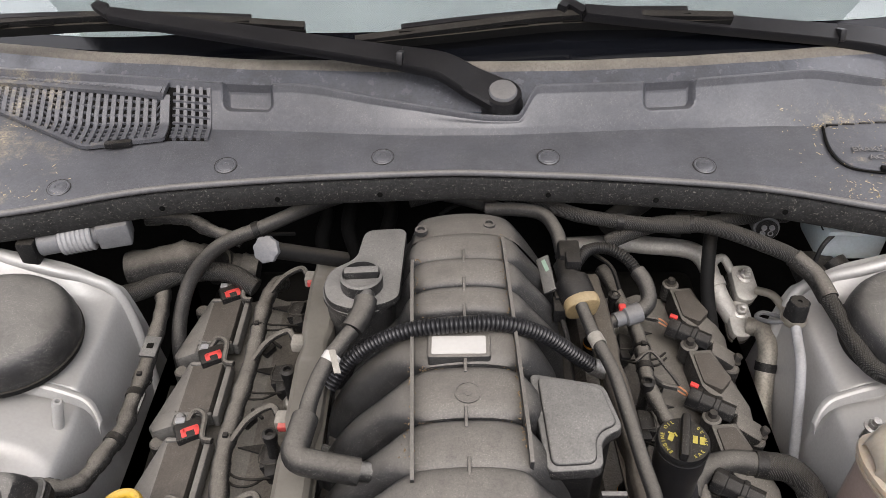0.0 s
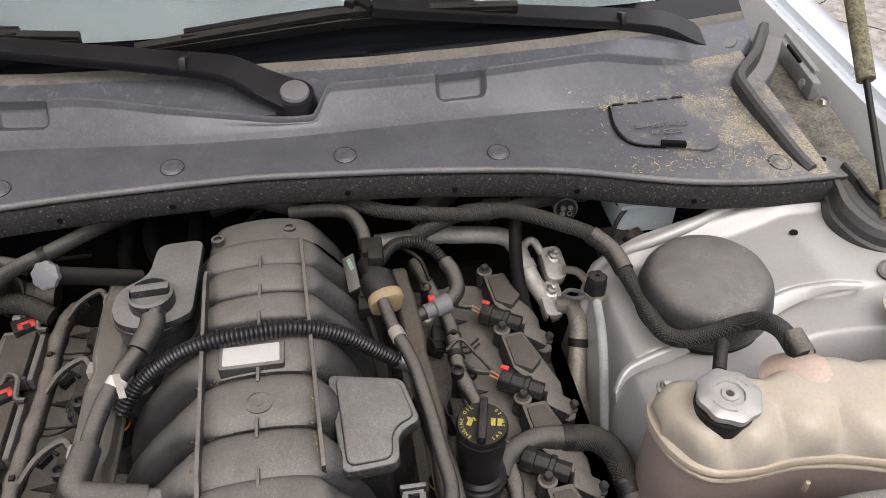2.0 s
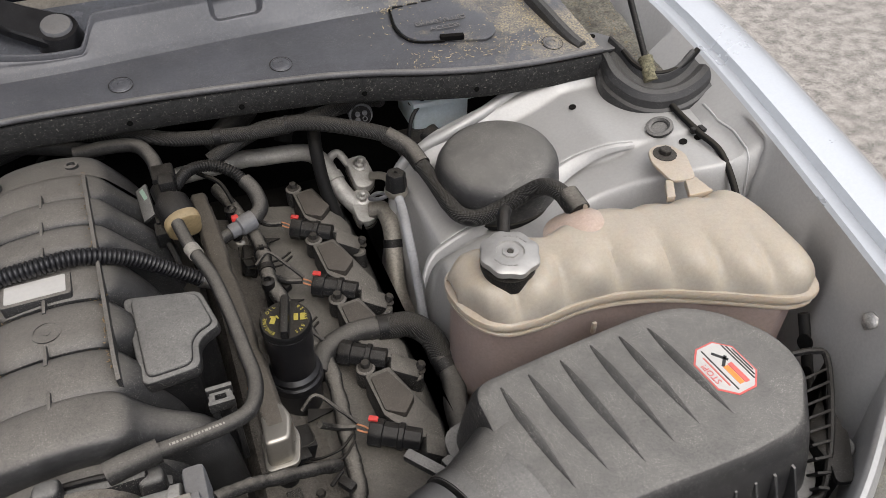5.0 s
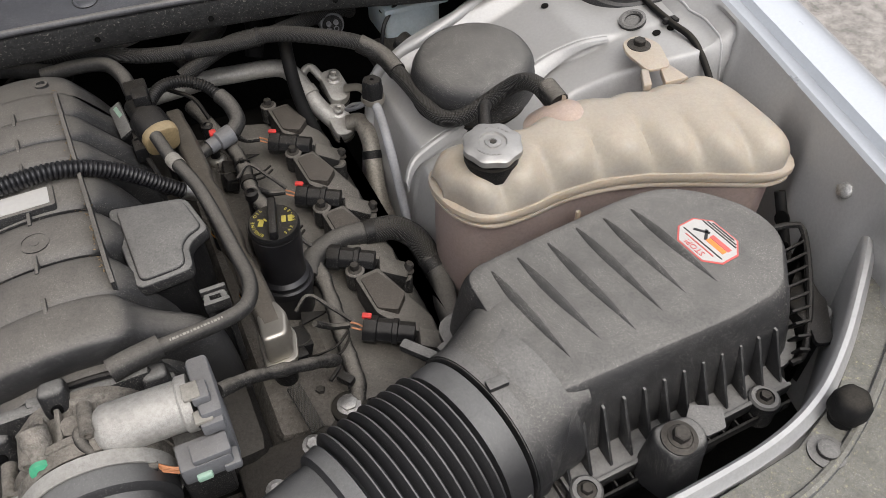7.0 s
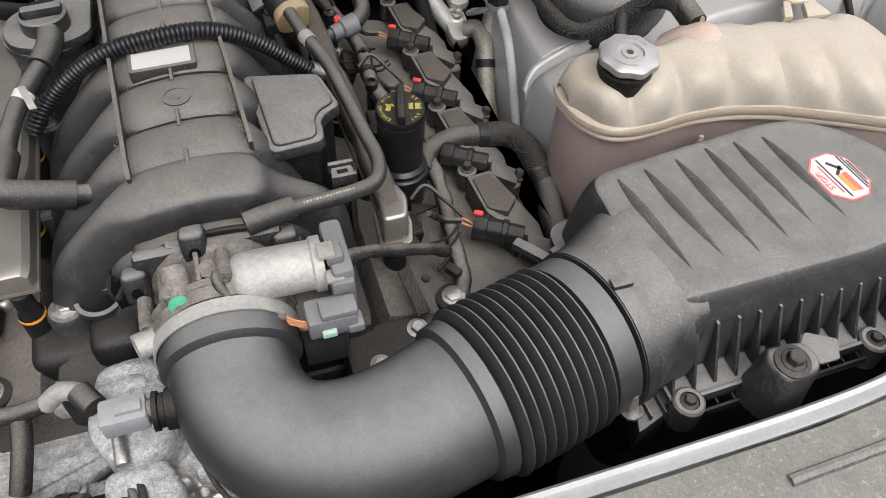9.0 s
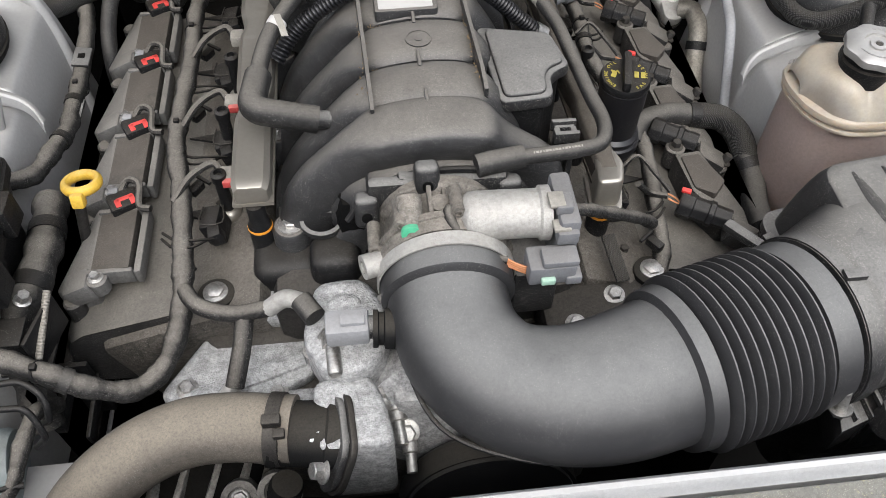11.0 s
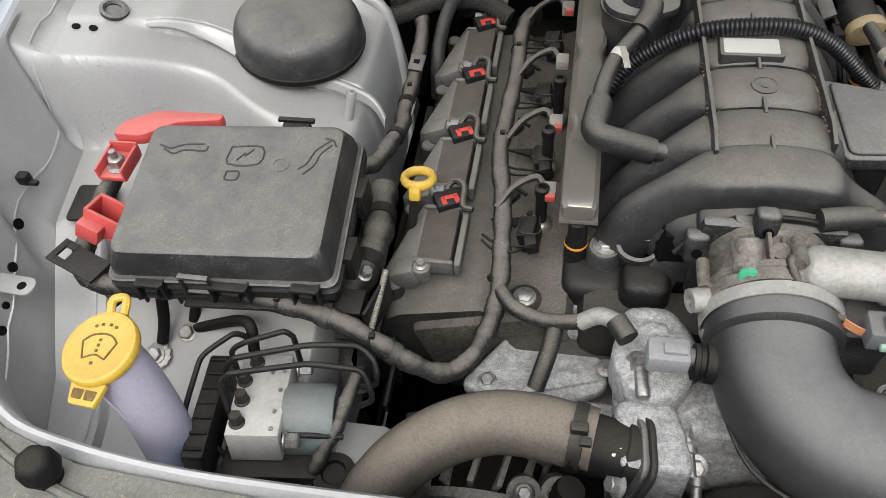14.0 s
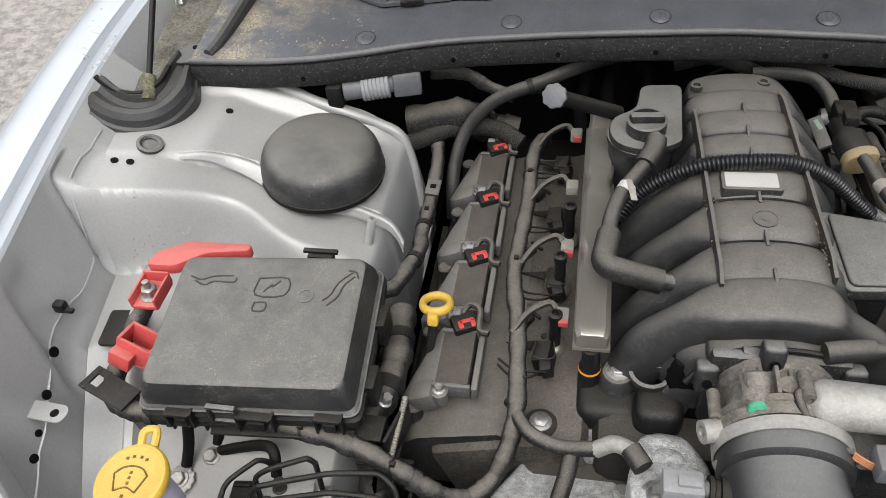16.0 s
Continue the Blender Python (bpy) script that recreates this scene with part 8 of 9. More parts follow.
    part("pulley", lathe([(0.02, 0), (0.03, 0.004), (0.055, 0.004), (0.06, -0.004), (0.080, -0.004), (0.082, 0.0), (0.082, 0.028), (0.0, 0.028)], (0.045, 0.215, 0.70), (0, -1, 0.15), 44), "plastic_clean", p)
    part("hub", lathe([(0.024, 0), (0.024, 0.012), (0.018, 0.016), (0, 0.016)], (0.045, 0.20, 0.70), (0, -1, 0.15), 24), "steel", p)
    part("belt", ring_band((0.045, 0.202, 0.698), (0, -1, 0.15), 0.083, 0.022, 0.004, 44), "rubber", p)

    al = thing("alternator", "dull finned aluminium alternator under the radiator hose", "alternator", (-0.25, 0.22, 0.62))
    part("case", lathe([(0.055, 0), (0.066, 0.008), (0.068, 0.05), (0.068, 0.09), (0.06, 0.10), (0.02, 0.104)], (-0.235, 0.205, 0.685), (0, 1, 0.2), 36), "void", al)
    for k in range(16):
        a = 2 * math.pi * k / 16
        part("fin", box((-0.235 + 0.064 * math.cos(a), 0.226, 0.690 + 0.064 * math.sin(a)), (0.022, 0.05, 0.006), 0.001, (-11, -math.degrees(a), 0)), "alu_dark", al)
    part("front_ring", lathe([(0.058, 0.0), (0.072, 0.002), (0.072, 0.012), (0.058, 0.014), (0.058, 0.0)], (-0.235, 0.200, 0.684), (0, 1, 0.2), 40), "alu_dark", al)
    part("rear_ring", lathe([(0.058, 0.0), (0.073, 0.002), (0.073, 0.022), (0.058, 0.024), (0.058, 0.0)], (-0.235, 0.250, 0.694), (0, 1, 0.2), 40), "alu_dark", al)
    for dx, dy in ((0.045, -0.004), (0.078, 0.0)):
        ear = part("mount_ear", lathe([(0.016, 0), (0.017, 0.004), (0.017, 0.030), (0.011, 0.031), (0.010, 0.026), (0, 0.026)], (-0.235 + dx, 0.222 + dy, 0.722), (0.1, -0.5, 0.85), 22), "alu_dark", al)
        part("ear_bolt", hexbolt((-0.235 + dx + 0.003, 0.222 + dy - 0.013, 0.745), (0.1, -0.5, 0.85), 0.007, 0.006, 1.2), "steel", ear)
    part("rear_cover", boxes(((-0.285, 0.268, 0.742), (0.060, 0.030, 0.020), 0.004, (0, 0, 20)), ((-0.300, 0.240, 0.728), (0.030, 0.050, 0.020), 0.004, (0, 0, 20)), ((-0.280, 0.272, 0.754), (0.045, 0.010, 0.006), 0.002, (0, 0, 8))), "plastic_clean", al, "dark plastic rear cover")
    part("pulley", lathe([(0.028, 0), (0.030, 0.003), (0.030, 0.03), (0.026, 0.034), (0.0, 0.034)], (-0.235, 0.195, 0.683), (0, -1, -0.2), 28), "steel", al)
    br = thing("front_bracket", "cast aluminium accessory bracket on the engine front", "bracket", (-0.19, 0.32, 0.72))
    part("arm", prism(round_poly([(-0.265, 0.30), (-0.215, 0.375), (-0.125, 0.372), (-0.110, 0.315), (-0.19, 0.275)], 0.014), 0.755, 0.775, 0.006, 3), "alu", br)
    part("upper_pad", prism(round_poly([(-0.205, 0.40), (-0.17, 0.455), (-0.105, 0.44), (-0.10, 0.37), (-0.165, 0.36)], 0.014), 0.775, 0.806, 0.010, 3), "alu", br)
    part("cross_web", boxes(((-0.18, 0.31, 0.762), (0.12, 0.02, 0.035), 0.005, (0, 0, 18)), ((-0.135, 0.29, 0.752), (0.07, 0.022, 0.03), 0.005)), "alu", br)
    for x, y, z in ((-0.235, 0.305, 0.776), (-0.15, 0.295, 0.77), (-0.115, 0.335, 0.777)):
        part("bracket_bolt", hexbolt((x, y, z), (0, 0, 1), 0.007, 0.006), "steel", br)
    part("plug", boxes(((-0.13, 0.27, 0.775), (0.04, 0.018, 0.016), 0.002), ((-0.165, 0.262, 0.77), (0.03, 0.014, 0.014), 0.002)), "plastic_clean", br)
    for x, y, z in ((-0.205, 0.386, 0.806), (0.232, 0.374, 0.80)):
        gs = thing("grommet_bolt", "zinc bolt in a black rubber grommet", "bolt", (x, y, z - 0.02), "grommet bolts")
        part("grommet", lathe([(0.018, -0.014), (0.019, 0.0), (0.018, 0.010), (0.014, 0.012), (0, 0.012)], (x, y, z), (0, 0, 1), 24), "rubber", gs)
        part("bolt_head", hexbolt((x, y, z + 0.012), (0, 0, 1), 0.009, 0.005, 1.35), "steel", gs)
    # right front corner of the block
    rb = thing("front_bracket", "oily cast bracket below the throttle body", "bracket", (0.15, 0.33, 0.72))
    part("arm", boxes(((0.16, 0.335, 0.79), (0.10, 0.06, 0.05), 0.010), ((0.115, 0.30, 0.77), (0.07, 0.05, 0.05), 0.010), ((0.21, 0.36, 0.785), (0.05, 0.05, 0.04), 0.008)), "iron", rb)
    for x, y in ((0.14, 0.315), (0.185, 0.345), (0.115, 0.31)):
        part("bracket_bolt", hexbolt((x, y, 0.815 if x > 0.12 else 0.795), (0, -0.2, 1), 0.007, 0.007), "steel", rb)
    part("braid_strap", box((0.19, 0.375, 0.835), (0.014, 0.05, 0.004), 0.001, (20, 0, 10)), "braid", rb)


build_front_engine()


# ---- left side: ABS unit, washer tube, dipstick, terminals ----
def bend_path(pts, r=0.007):
    """Straight runs with tight bends, as a pipe bender leaves them."""
    P = [Vector(p) for p in pts]
    out = [P[0]]
    for a, b, c in zip(P, P[1:], P[2:]):
        u, v = a - b, c - b
        d = min(r, u.length * 0.4, v.length * 0.4)
        out += [b + u.normalized() * d, b + (u.normalized() + v.normalized()) * d * 0.25, b + v.normalized() * d]
    out.append(P[-1])
    return [tuple(p) for p in out]


def build_abs():
    a = thing("brake_modulator", "aluminium brake modulator block with grey motor", "brake modulator", (-0.45, 0.24, 0.7))
    m = pose(-0.455, 0.247, 0.800, -8, 4, 8)

    def mv(bm):
        bmesh.ops.transform(bm, matrix=m, verts=bm.verts[:])
        return bm
    part("block", mv(box((-0.002, 0.002, -0.02), (0.052, 0.100, 0.044), 0.0015)), "alu_block", a, "machined aluminium valve block")
    part("motor", mv(lathe([(0.036, 0), (0.037, 0.004), (0.037, 0.045), (0.034, 0.051), (0.012, 0.053), (0, 0.053)], (0.022, -0.004, -0.032), (1, 0, 0), 32)), "motor_can", a, "blue-grey motor can")
    part("controller", mv(box((-0.055, -0.008, -0.028), (0.022, 0.125, 0.05), 0.003)), "plastic_clean", a, "black controller case")
    for k in range(7):
        part("case_rib", mv(box((-0.055, -0.062 + k * 0.018, -0.002), (0.018, 0.003, 0.004), 0.001)), "plastic_clean", a)
    part("lower_case", mv(box((0.01, -0.02, -0.075), (0.10, 0.09, 0.06), 0.006)), "plastic_clean", a)
    ports = [(-0.018, -0.034), (-0.018, -0.008), (-0.020, 0.016), (-0.012, 0.040)]
    for k, (x, y) in enumerate(ports):
        part("port_nut", mv(hexbolt((x, y, 0.002), (0, 0, 1), 0.0066, 0.013, 1.2)), "iron", a)
    for x, y in ((0.016, -0.040), (0.016, -0.02), (0.018, 0.006), (0.006, 0.028), (0.018, 0.030)):
        part("dowel", mv(lathe([(0.0025, 0), (0.0025, 0.001), (0, 0.001)], (x, y, 0.002), (0, 0, 1), 10)), "steel", a)
    for x, y, z in ((0.028, -0.045, -0.010), (0.028, 0.046, -0.012)):
        part("side_nut", mv(hexbolt((x, y, z), (1, 0, 0), 0.008, 0.014, 1.2)), "steel", a)
    part("motor_label", mv(box((0.060, -0.030, -0.014), (0.010, 0.012, 0.0008), 0, (25, 0, 0))), "white", a)
    lines = [
        [(-0.475, 0.215, 0.806), (-0.485, 0.235, 0.838), (-0.475, 0.241, 0.850), (-0.399, 0.258, 0.856), (-0.346, 0.260, 0.852), (-0.335, 0.244, 0.826), (-0.354, 0.249, 0.80)],
        [(-0.476, 0.240, 0.806), (-0.488, 0.253, 0.835), (-0.476, 0.258, 0.850), (-0.404, 0.277, 0.858), (-0.355, 0.285, 0.854), (-0.338, 0.275, 0.845), (-0.335, 0.261, 0.825), (-0.357, 0.270, 0.80)],
        [(-0.483, 0.263, 0.804), (-0.490, 0.277, 0.832), (-0.474, 0.282, 0.842), (-0.435, 0.296, 0.848), (-0.428, 0.296, 0.840), (-0.429, 0.293, 0.79)],
        [(-0.475, 0.290, 0.802), (-0.480, 0.298, 0.826), (-0.490, 0.294, 0.838), (-0.518, 0.267, 0.832), (-0.528, 0.215, 0.80), (-0.469, 0.188, 0.74)],
        [(-0.431, 0.212, 0.790), (-0.400, 0.216, 0.790), (-0.368, 0.223, 0.780)],
    ]
    for pts in lines:
        hose("brake_line", bend_path(pts, 0.010), 0.0030, "plastic_clean", "thin black bent steel brake line", "brake line", n=10, group="brake lines")
    hose("modulator_hose", [(-0.362, 0.310, 0.76), (-0.366, 0.290, 0.79), (-0.370, 0.255, 0.795), (-0.375, 0.232, 0.785), (-0.388, 0.208, 0.768), (-0.398, 0.185, 0.745), (-0.392, 0.165, 0.71), (-0.38, 0.15, 0.68)], 0.0075, "tape", "taped hose beside the brake modulator", "hose")
    t = thing("silver_tub", "silver pressed tub with rubber plug beside the modulator", "housing", (-0.36, 0.2, 0.66))
    part("tub", box((-0.365, 0.205, 0.70), (0.085, 0.11, 0.10), 0.015), "silver", t)
    part("plug", lathe([(0.022, 0), (0.022, 0.008), (0.013, 0.010), (0.011, 0.006), (0, 0.006)], (-0.375, 0.195, 0.748), (0, 0, 1), 24), "rubber", t)


build_abs()


def build_washer():
    w = thing("washer_bottle", "pale washer fluid filler tube with yellow cap", "washer bottle", (-0.52, 0.18, 0.7))
    part("filler_tube", tube([(-0.556, 0.210, 0.915), (-0.549, 0.208, 0.888), (-0.542, 0.203, 0.855), (-0.537, 0.196, 0.815), (-0.535, 0.189, 0.77), (-0.534, 0.185, 0.70)], 0.0265, 28, 6), "washer", w, "pale violet translucent tube with blue fluid low down")
    part("tube_seam", tube([(-0.556 - 0.004, 0.210 - 0.028, 0.905), (-0.544, 0.206 - 0.029, 0.855), (-0.534, 0.203 - 0.029, 0.815)], 0.0012, 6), "washer", w)
    ax = Vector((-0.10, -0.12, 1)).normalized()
    c = Vector((-0.560, 0.212, 0.924))
    cap = part("cap", lathe([(0.030, -0.006), (0.0345, -0.004), (0.0355, 0.0), (0.0355, 0.003), (0.034, 0.0055), (0.031, 0.0062), (0.030, 0.0056), (0.0, 0.0062)], tuple(c), tuple(ax), 40), "yellow", w, "yellow flip cap with wiper symbol")
    tab = [(-0.018, -0.030), (0.018, -0.030), (0.013, -0.052), (-0.013, -0.052)]
    low = Matrix.Translation(c) @ Matrix(((1, 0.02, -0.10, 0), (-0.12, 0.97, -0.2, 0), (0.10, 0.16, 0.97, 0), (0, 0, 0, 1)))
    part("pull_tab", prism(round_poly(tab, 0.003), -0.006, 0.0, 0.001, m=low), "yellow", cap)
    for u in (-0.0065, 0.0065):
        part("tab_window", prism(round_poly([(u - 0.005, -0.047), (u + 0.005, -0.047), (u + 0.006, -0.038), (u - 0.006, -0.038)], 0.0015), -0.0002, 0.0004, 0.0, m=low), "ink_brown", cap)
    part("hinge_loop", tube([tuple(c + Vector((-0.004, 0.030, 0.004))), tuple(c + Vector((-0.004, 0.044, 0.012))), tuple(c + Vector((0.006, 0.048, 0.010))), tuple(c + Vector((0.008, 0.032, 0.004)))], 0.004, 8), "yellow", cap)
    X, Y = Vector((1, -0.02, 0.1)).normalized(), Vector((0.02, 1, 0.12)).normalized()

    def at(u, v):
        return tuple(c + ax * 0.0064 + X * u + Y * v)
    part("symbol", tube([at(-0.017, 0.004), at(-0.010, 0.010), at(0.0, 0.012), at(0.010, 0.010), at(0.017, 0.004)], 0.0009, 6, 4), "ink_brown", cap, "embossed windshield wiper symbol")
    part("symbol", tube([at(-0.017, 0.004), at(-0.011, -0.012)], 0.0008, 6, 2), "ink_brown", cap)
    part("symbol", tube([at(0.017, 0.004), at(0.011, -0.012)], 0.0008, 6, 2), "ink_brown", cap)
    part("symbol", tube([at(-0.011, -0.012), at(0, -0.008), at(0.011, -0.012)], 0.0008, 6, 4), "ink_brown", cap)
    for u, v in ((0, 0.006), (0, 0.001), (0, -0.004), (0, -0.016), (-0.010, 0.019), (-0.004, 0.021), (0.004, 0.021), (0.010, 0.019)):
        part("symbol", box(at(u, v), (0.0026, 0.0026, 0.0008), 0.0), "ink_brown", cap)


build_washer()


def build_dipstick():
    d = thing("dipstick", "oil dipstick with bright yellow ring handle", "dipstick", (-0.35, 0.47, 0.55))
    bm = bmesh.new()
    R, r = 0.0160, 0.0046
    c = Vector((-0.335, 0.500, 0.866))
    N = Vector((0.03, 0.22, 0.97)).normalized()
    A = Vector((1, 0, 0))
    B = N.cross(A).normalized()
    rings = [[c + (A * math.cos(a) + B * math.sin(a)) * (R + r * math.cos(b)) + N * r * 1.3 * math.sin(b) for b in (2 * math.pi * k / 10 for k in range(10))] for a in (2 * math.pi * k / 32 for k in range(33))]
    part("ring_handle", loft(rings, caps=False), "yellow", d, "bright yellow plastic ring")
    part("neck", box(tuple(c - B * 0.022 + Vector((0, 0, -0.006))), (0.013, 0.013, 0.016), 0.003, (-20, 0, 0)), "yellow", d)
    part("tube", tube([tuple(c - B * 0.024 + Vector((0, 0, -0.012))), (-0.343, 0.468, 0.81), (-0.352, 0.462, 0.75), (-0.362, 0.465, 0.66), (-0.364, 0.47, 0.55)], 0.0055, 10), "iron", d, "dark steel guide tube")


build_dipstick()


def build_terminals():
    for x, y, z in ((-0.607, 0.302, 0.756), (-0.579, 0.332, 0.760)):
        t = thing("ground_terminal", "ring terminal bolted to the silver panel with black cable", "terminal", (x, y, z), "ground terminals")
        part("ring_lug", lathe([(0.0155, 0), (0.0155, 0.002), (0.010, 0.004)], (x, y, z), (0, -0.4, 1), 48, rf=lambda an, h: 1 + 0.07 * math.cos(12 * an)), "steel", t, "toothed ring lug")
        part("nut", hexbolt((x, y - 0.001, z + 0.004), (0, -0.4, 1), 0.008, 0.008, 1.3), "steel", t)
        p = Vector((x, y, z))
        part("cable", tube([tuple(p + Vector((0.003, 0.014, 0.008))), tuple(p + Vector((0.007, 0.028, 0.030))), tuple(p + Vector((0.012, 0.036, 0.060))), tuple(p + Vector((0.018, 0.040, 0.090)))], 0.0065, 10), "rubber", t)
        part("hole", lathe([(0.005, 0), (0.005, 0.001), (0, 0.001)], (x + 0.001, y - 0.024, z - 0.008), (0, -0.4, 1), 12), "void", t)
    hose("ground_cable", [(-0.574, 0.339, 0.762), (-0.541, 0.336, 0.782), (-0.503, 0.326, 0.81), (-0.484, 0.314, 0.82), (-0.480, 0.298, 0.80)], 0.0062, "rubber", "short black ground cable", "cable")


build_terminals()


# ---- rear corners: struts, boots, connectors ----
def build_corner(s):
    g = thing("hood_strut", "gas hood strut with mossy sleeve and steel rod", "gas strut", (s * 0.756, 0.729, 0.99), "hood struts")
    a, b = Vector((s * 0.757, 0.727, 0.995)), Vector((s * 0.775, 0.862, 1.093))
    d = (b - a).normalized()
    part("rod", tube([tuple(a), tuple(b + d * 0.05)], 0.0042, 12, 2), "plastic_clean", g)
    part("sleeve", tube([tuple(b), tuple(b + d * 0.12), tuple(b + d * 0.36)], 0.0115, 16, 2), "moss", g, "mossy weathered cylinder")
    part("socket", tube([tuple(a - d * 0.014), tuple(a + d * 0.02)], 0.0095, 12, 2), "moss", g)
    bt = thing("corner_boot", "black moulded rubber corner seal at the hood hinge", "rubber seal", (s * 0.76, 0.72, 0.97), "corner seals")
    path = [(0.738, 0.806, 0.992), (0.739, 0.775, 0.989), (0.739, 0.742, 0.984), (0.750, 0.714, 0.980), (0.772, 0.703, 0.983), (0.794, 0.702, 0.992), (0.812, 0.706, 1.006)]
    P = smooth_path(path, 6)
    rings = []
    for i, p in enumerate(P):
        t = (P[min(i + 1, len(P) - 1)] - P[max(i - 1, 0)]).normalized()
        n = Vector((t.y, -t.x, 0)).normalized()
        grow = 0.6 + 0.4 * step01(0, 12, i)
        prof = ((-0.013, -0.035), (-0.014, 0.014), (-0.010, 0.018), (-0.006, 0.016), (-0.003, 0.006), (0.005, 0.003), (0.014, 0.007), (0.022, 0.005), (0.027, -0.003), (0.028, -0.013), (0.032, -0.016), (0.034, -0.05))
        rings.append([Vector((s * q.x, q.y, q.z)) for q in (p + n * (a * grow) + Vector((0, 0, h)) for a, h in prof)])
    part("boot", loft(rings), "boot", bt, "", 24)
    part("sealing_lip", tube([(s * (q.x + 0.006), q.y + 0.009, q.z + 0.016) for q in P[8::4]], 0.0038, 8, 3), "rubber", bt, "raised sealing lip")
    gt = thing("hinge_gutter", "dirty gutter beside the cowl with debris", "gutter", (s * 0.75, 0.9, 0.95))
    part("floor", sheet(lambda u, v: (s * (0.722 + u * (fender_x(v) - 0.722)), v, 0.971 + 0.02 * step01(0.74, 1.0, v) + 0.004 * noise.noise((u * 9, v * 40, s))), span(0, 1, 20), span(0.735, 1.15, 50), 0.002), "dirt", gt, "brown debris-covered gutter floor")
    arm = part("hinge_arm", boxes(((s * 0.816, 1.060, 1.006), (0.014, 0.150, 0.030), 0.004, (0, 0, -s * 9)), ((s * 0.826, 1.075, 1.016), (0.010, 0.130, 0.022), 0.003, (0, 0, -s * 9))), "hinge", gt, "grey steel hood hinge arm")
    part("slot", box((s * 0.8145, 1.075, 1.022), (0.004, 0.055, 0.006), 0.001, (0, 0, -s * 9)), "void", arm)
    for x, y, z in ((0.806, 1.015, 1.004), (0.818, 0.975, 0.992)):
        part("hinge_bolt", hexbolt((s * x, y, z), (-s, -0.2, 0.35), 0.0068, 0.008, 1.6), "steel", arm)
    if s > 0:
        lead = hose("fender_cable", [(0.766, 0.690, 0.972), (0.764, 0.655, 0.971), (0.764, 0.616, 0.970), (0.768, 0.575, 0.966), (0.766, 0.530, 0.936), (0.757, 0.473, 0.882), (0.750, 0.42, 0.86)], 0.0042, "rubber", "thin black cable running along the inner fender", "cable")
    if s > 0:
        part("clip", boxes(((0.764, 0.622, 0.970), (0.016, 0.007, 0.008), 0.002), ((0.769, 0.618, 0.973), (0.007, 0.011, 0.005), 0.001)), "plastic_clean", lead)
    rng = random.Random(5 if s > 0 else 8)
    if s > 0:
        for x, y, z, r, rot in ((0.700, 0.812, 1.004, 0.022, 25), (0.735, 1.035, 0.992, 0.026, -10), (0.765, 0.755, 0.972, 0.014, 60)):
            bm = sheet(lambda u, v: (u * r * math.sqrt(max(0.02, 1 - v * v)) * 0.45, v * r, 0.003 * u * u + 0.002 * v), span(-1, 1, 5), span(-1, 1, 9), 0.0005)
            bmesh.ops.transform(bm, matrix=pose(x, y, z, 0, 8, rot - 60), verts=bm.verts[:])
            solo("dry_leaf", bm, "leaf", "small dry brown leaf lying beside the cowl", "leaf", "dry leaves")
    return g


build_corner(1)
build_corner(-1)


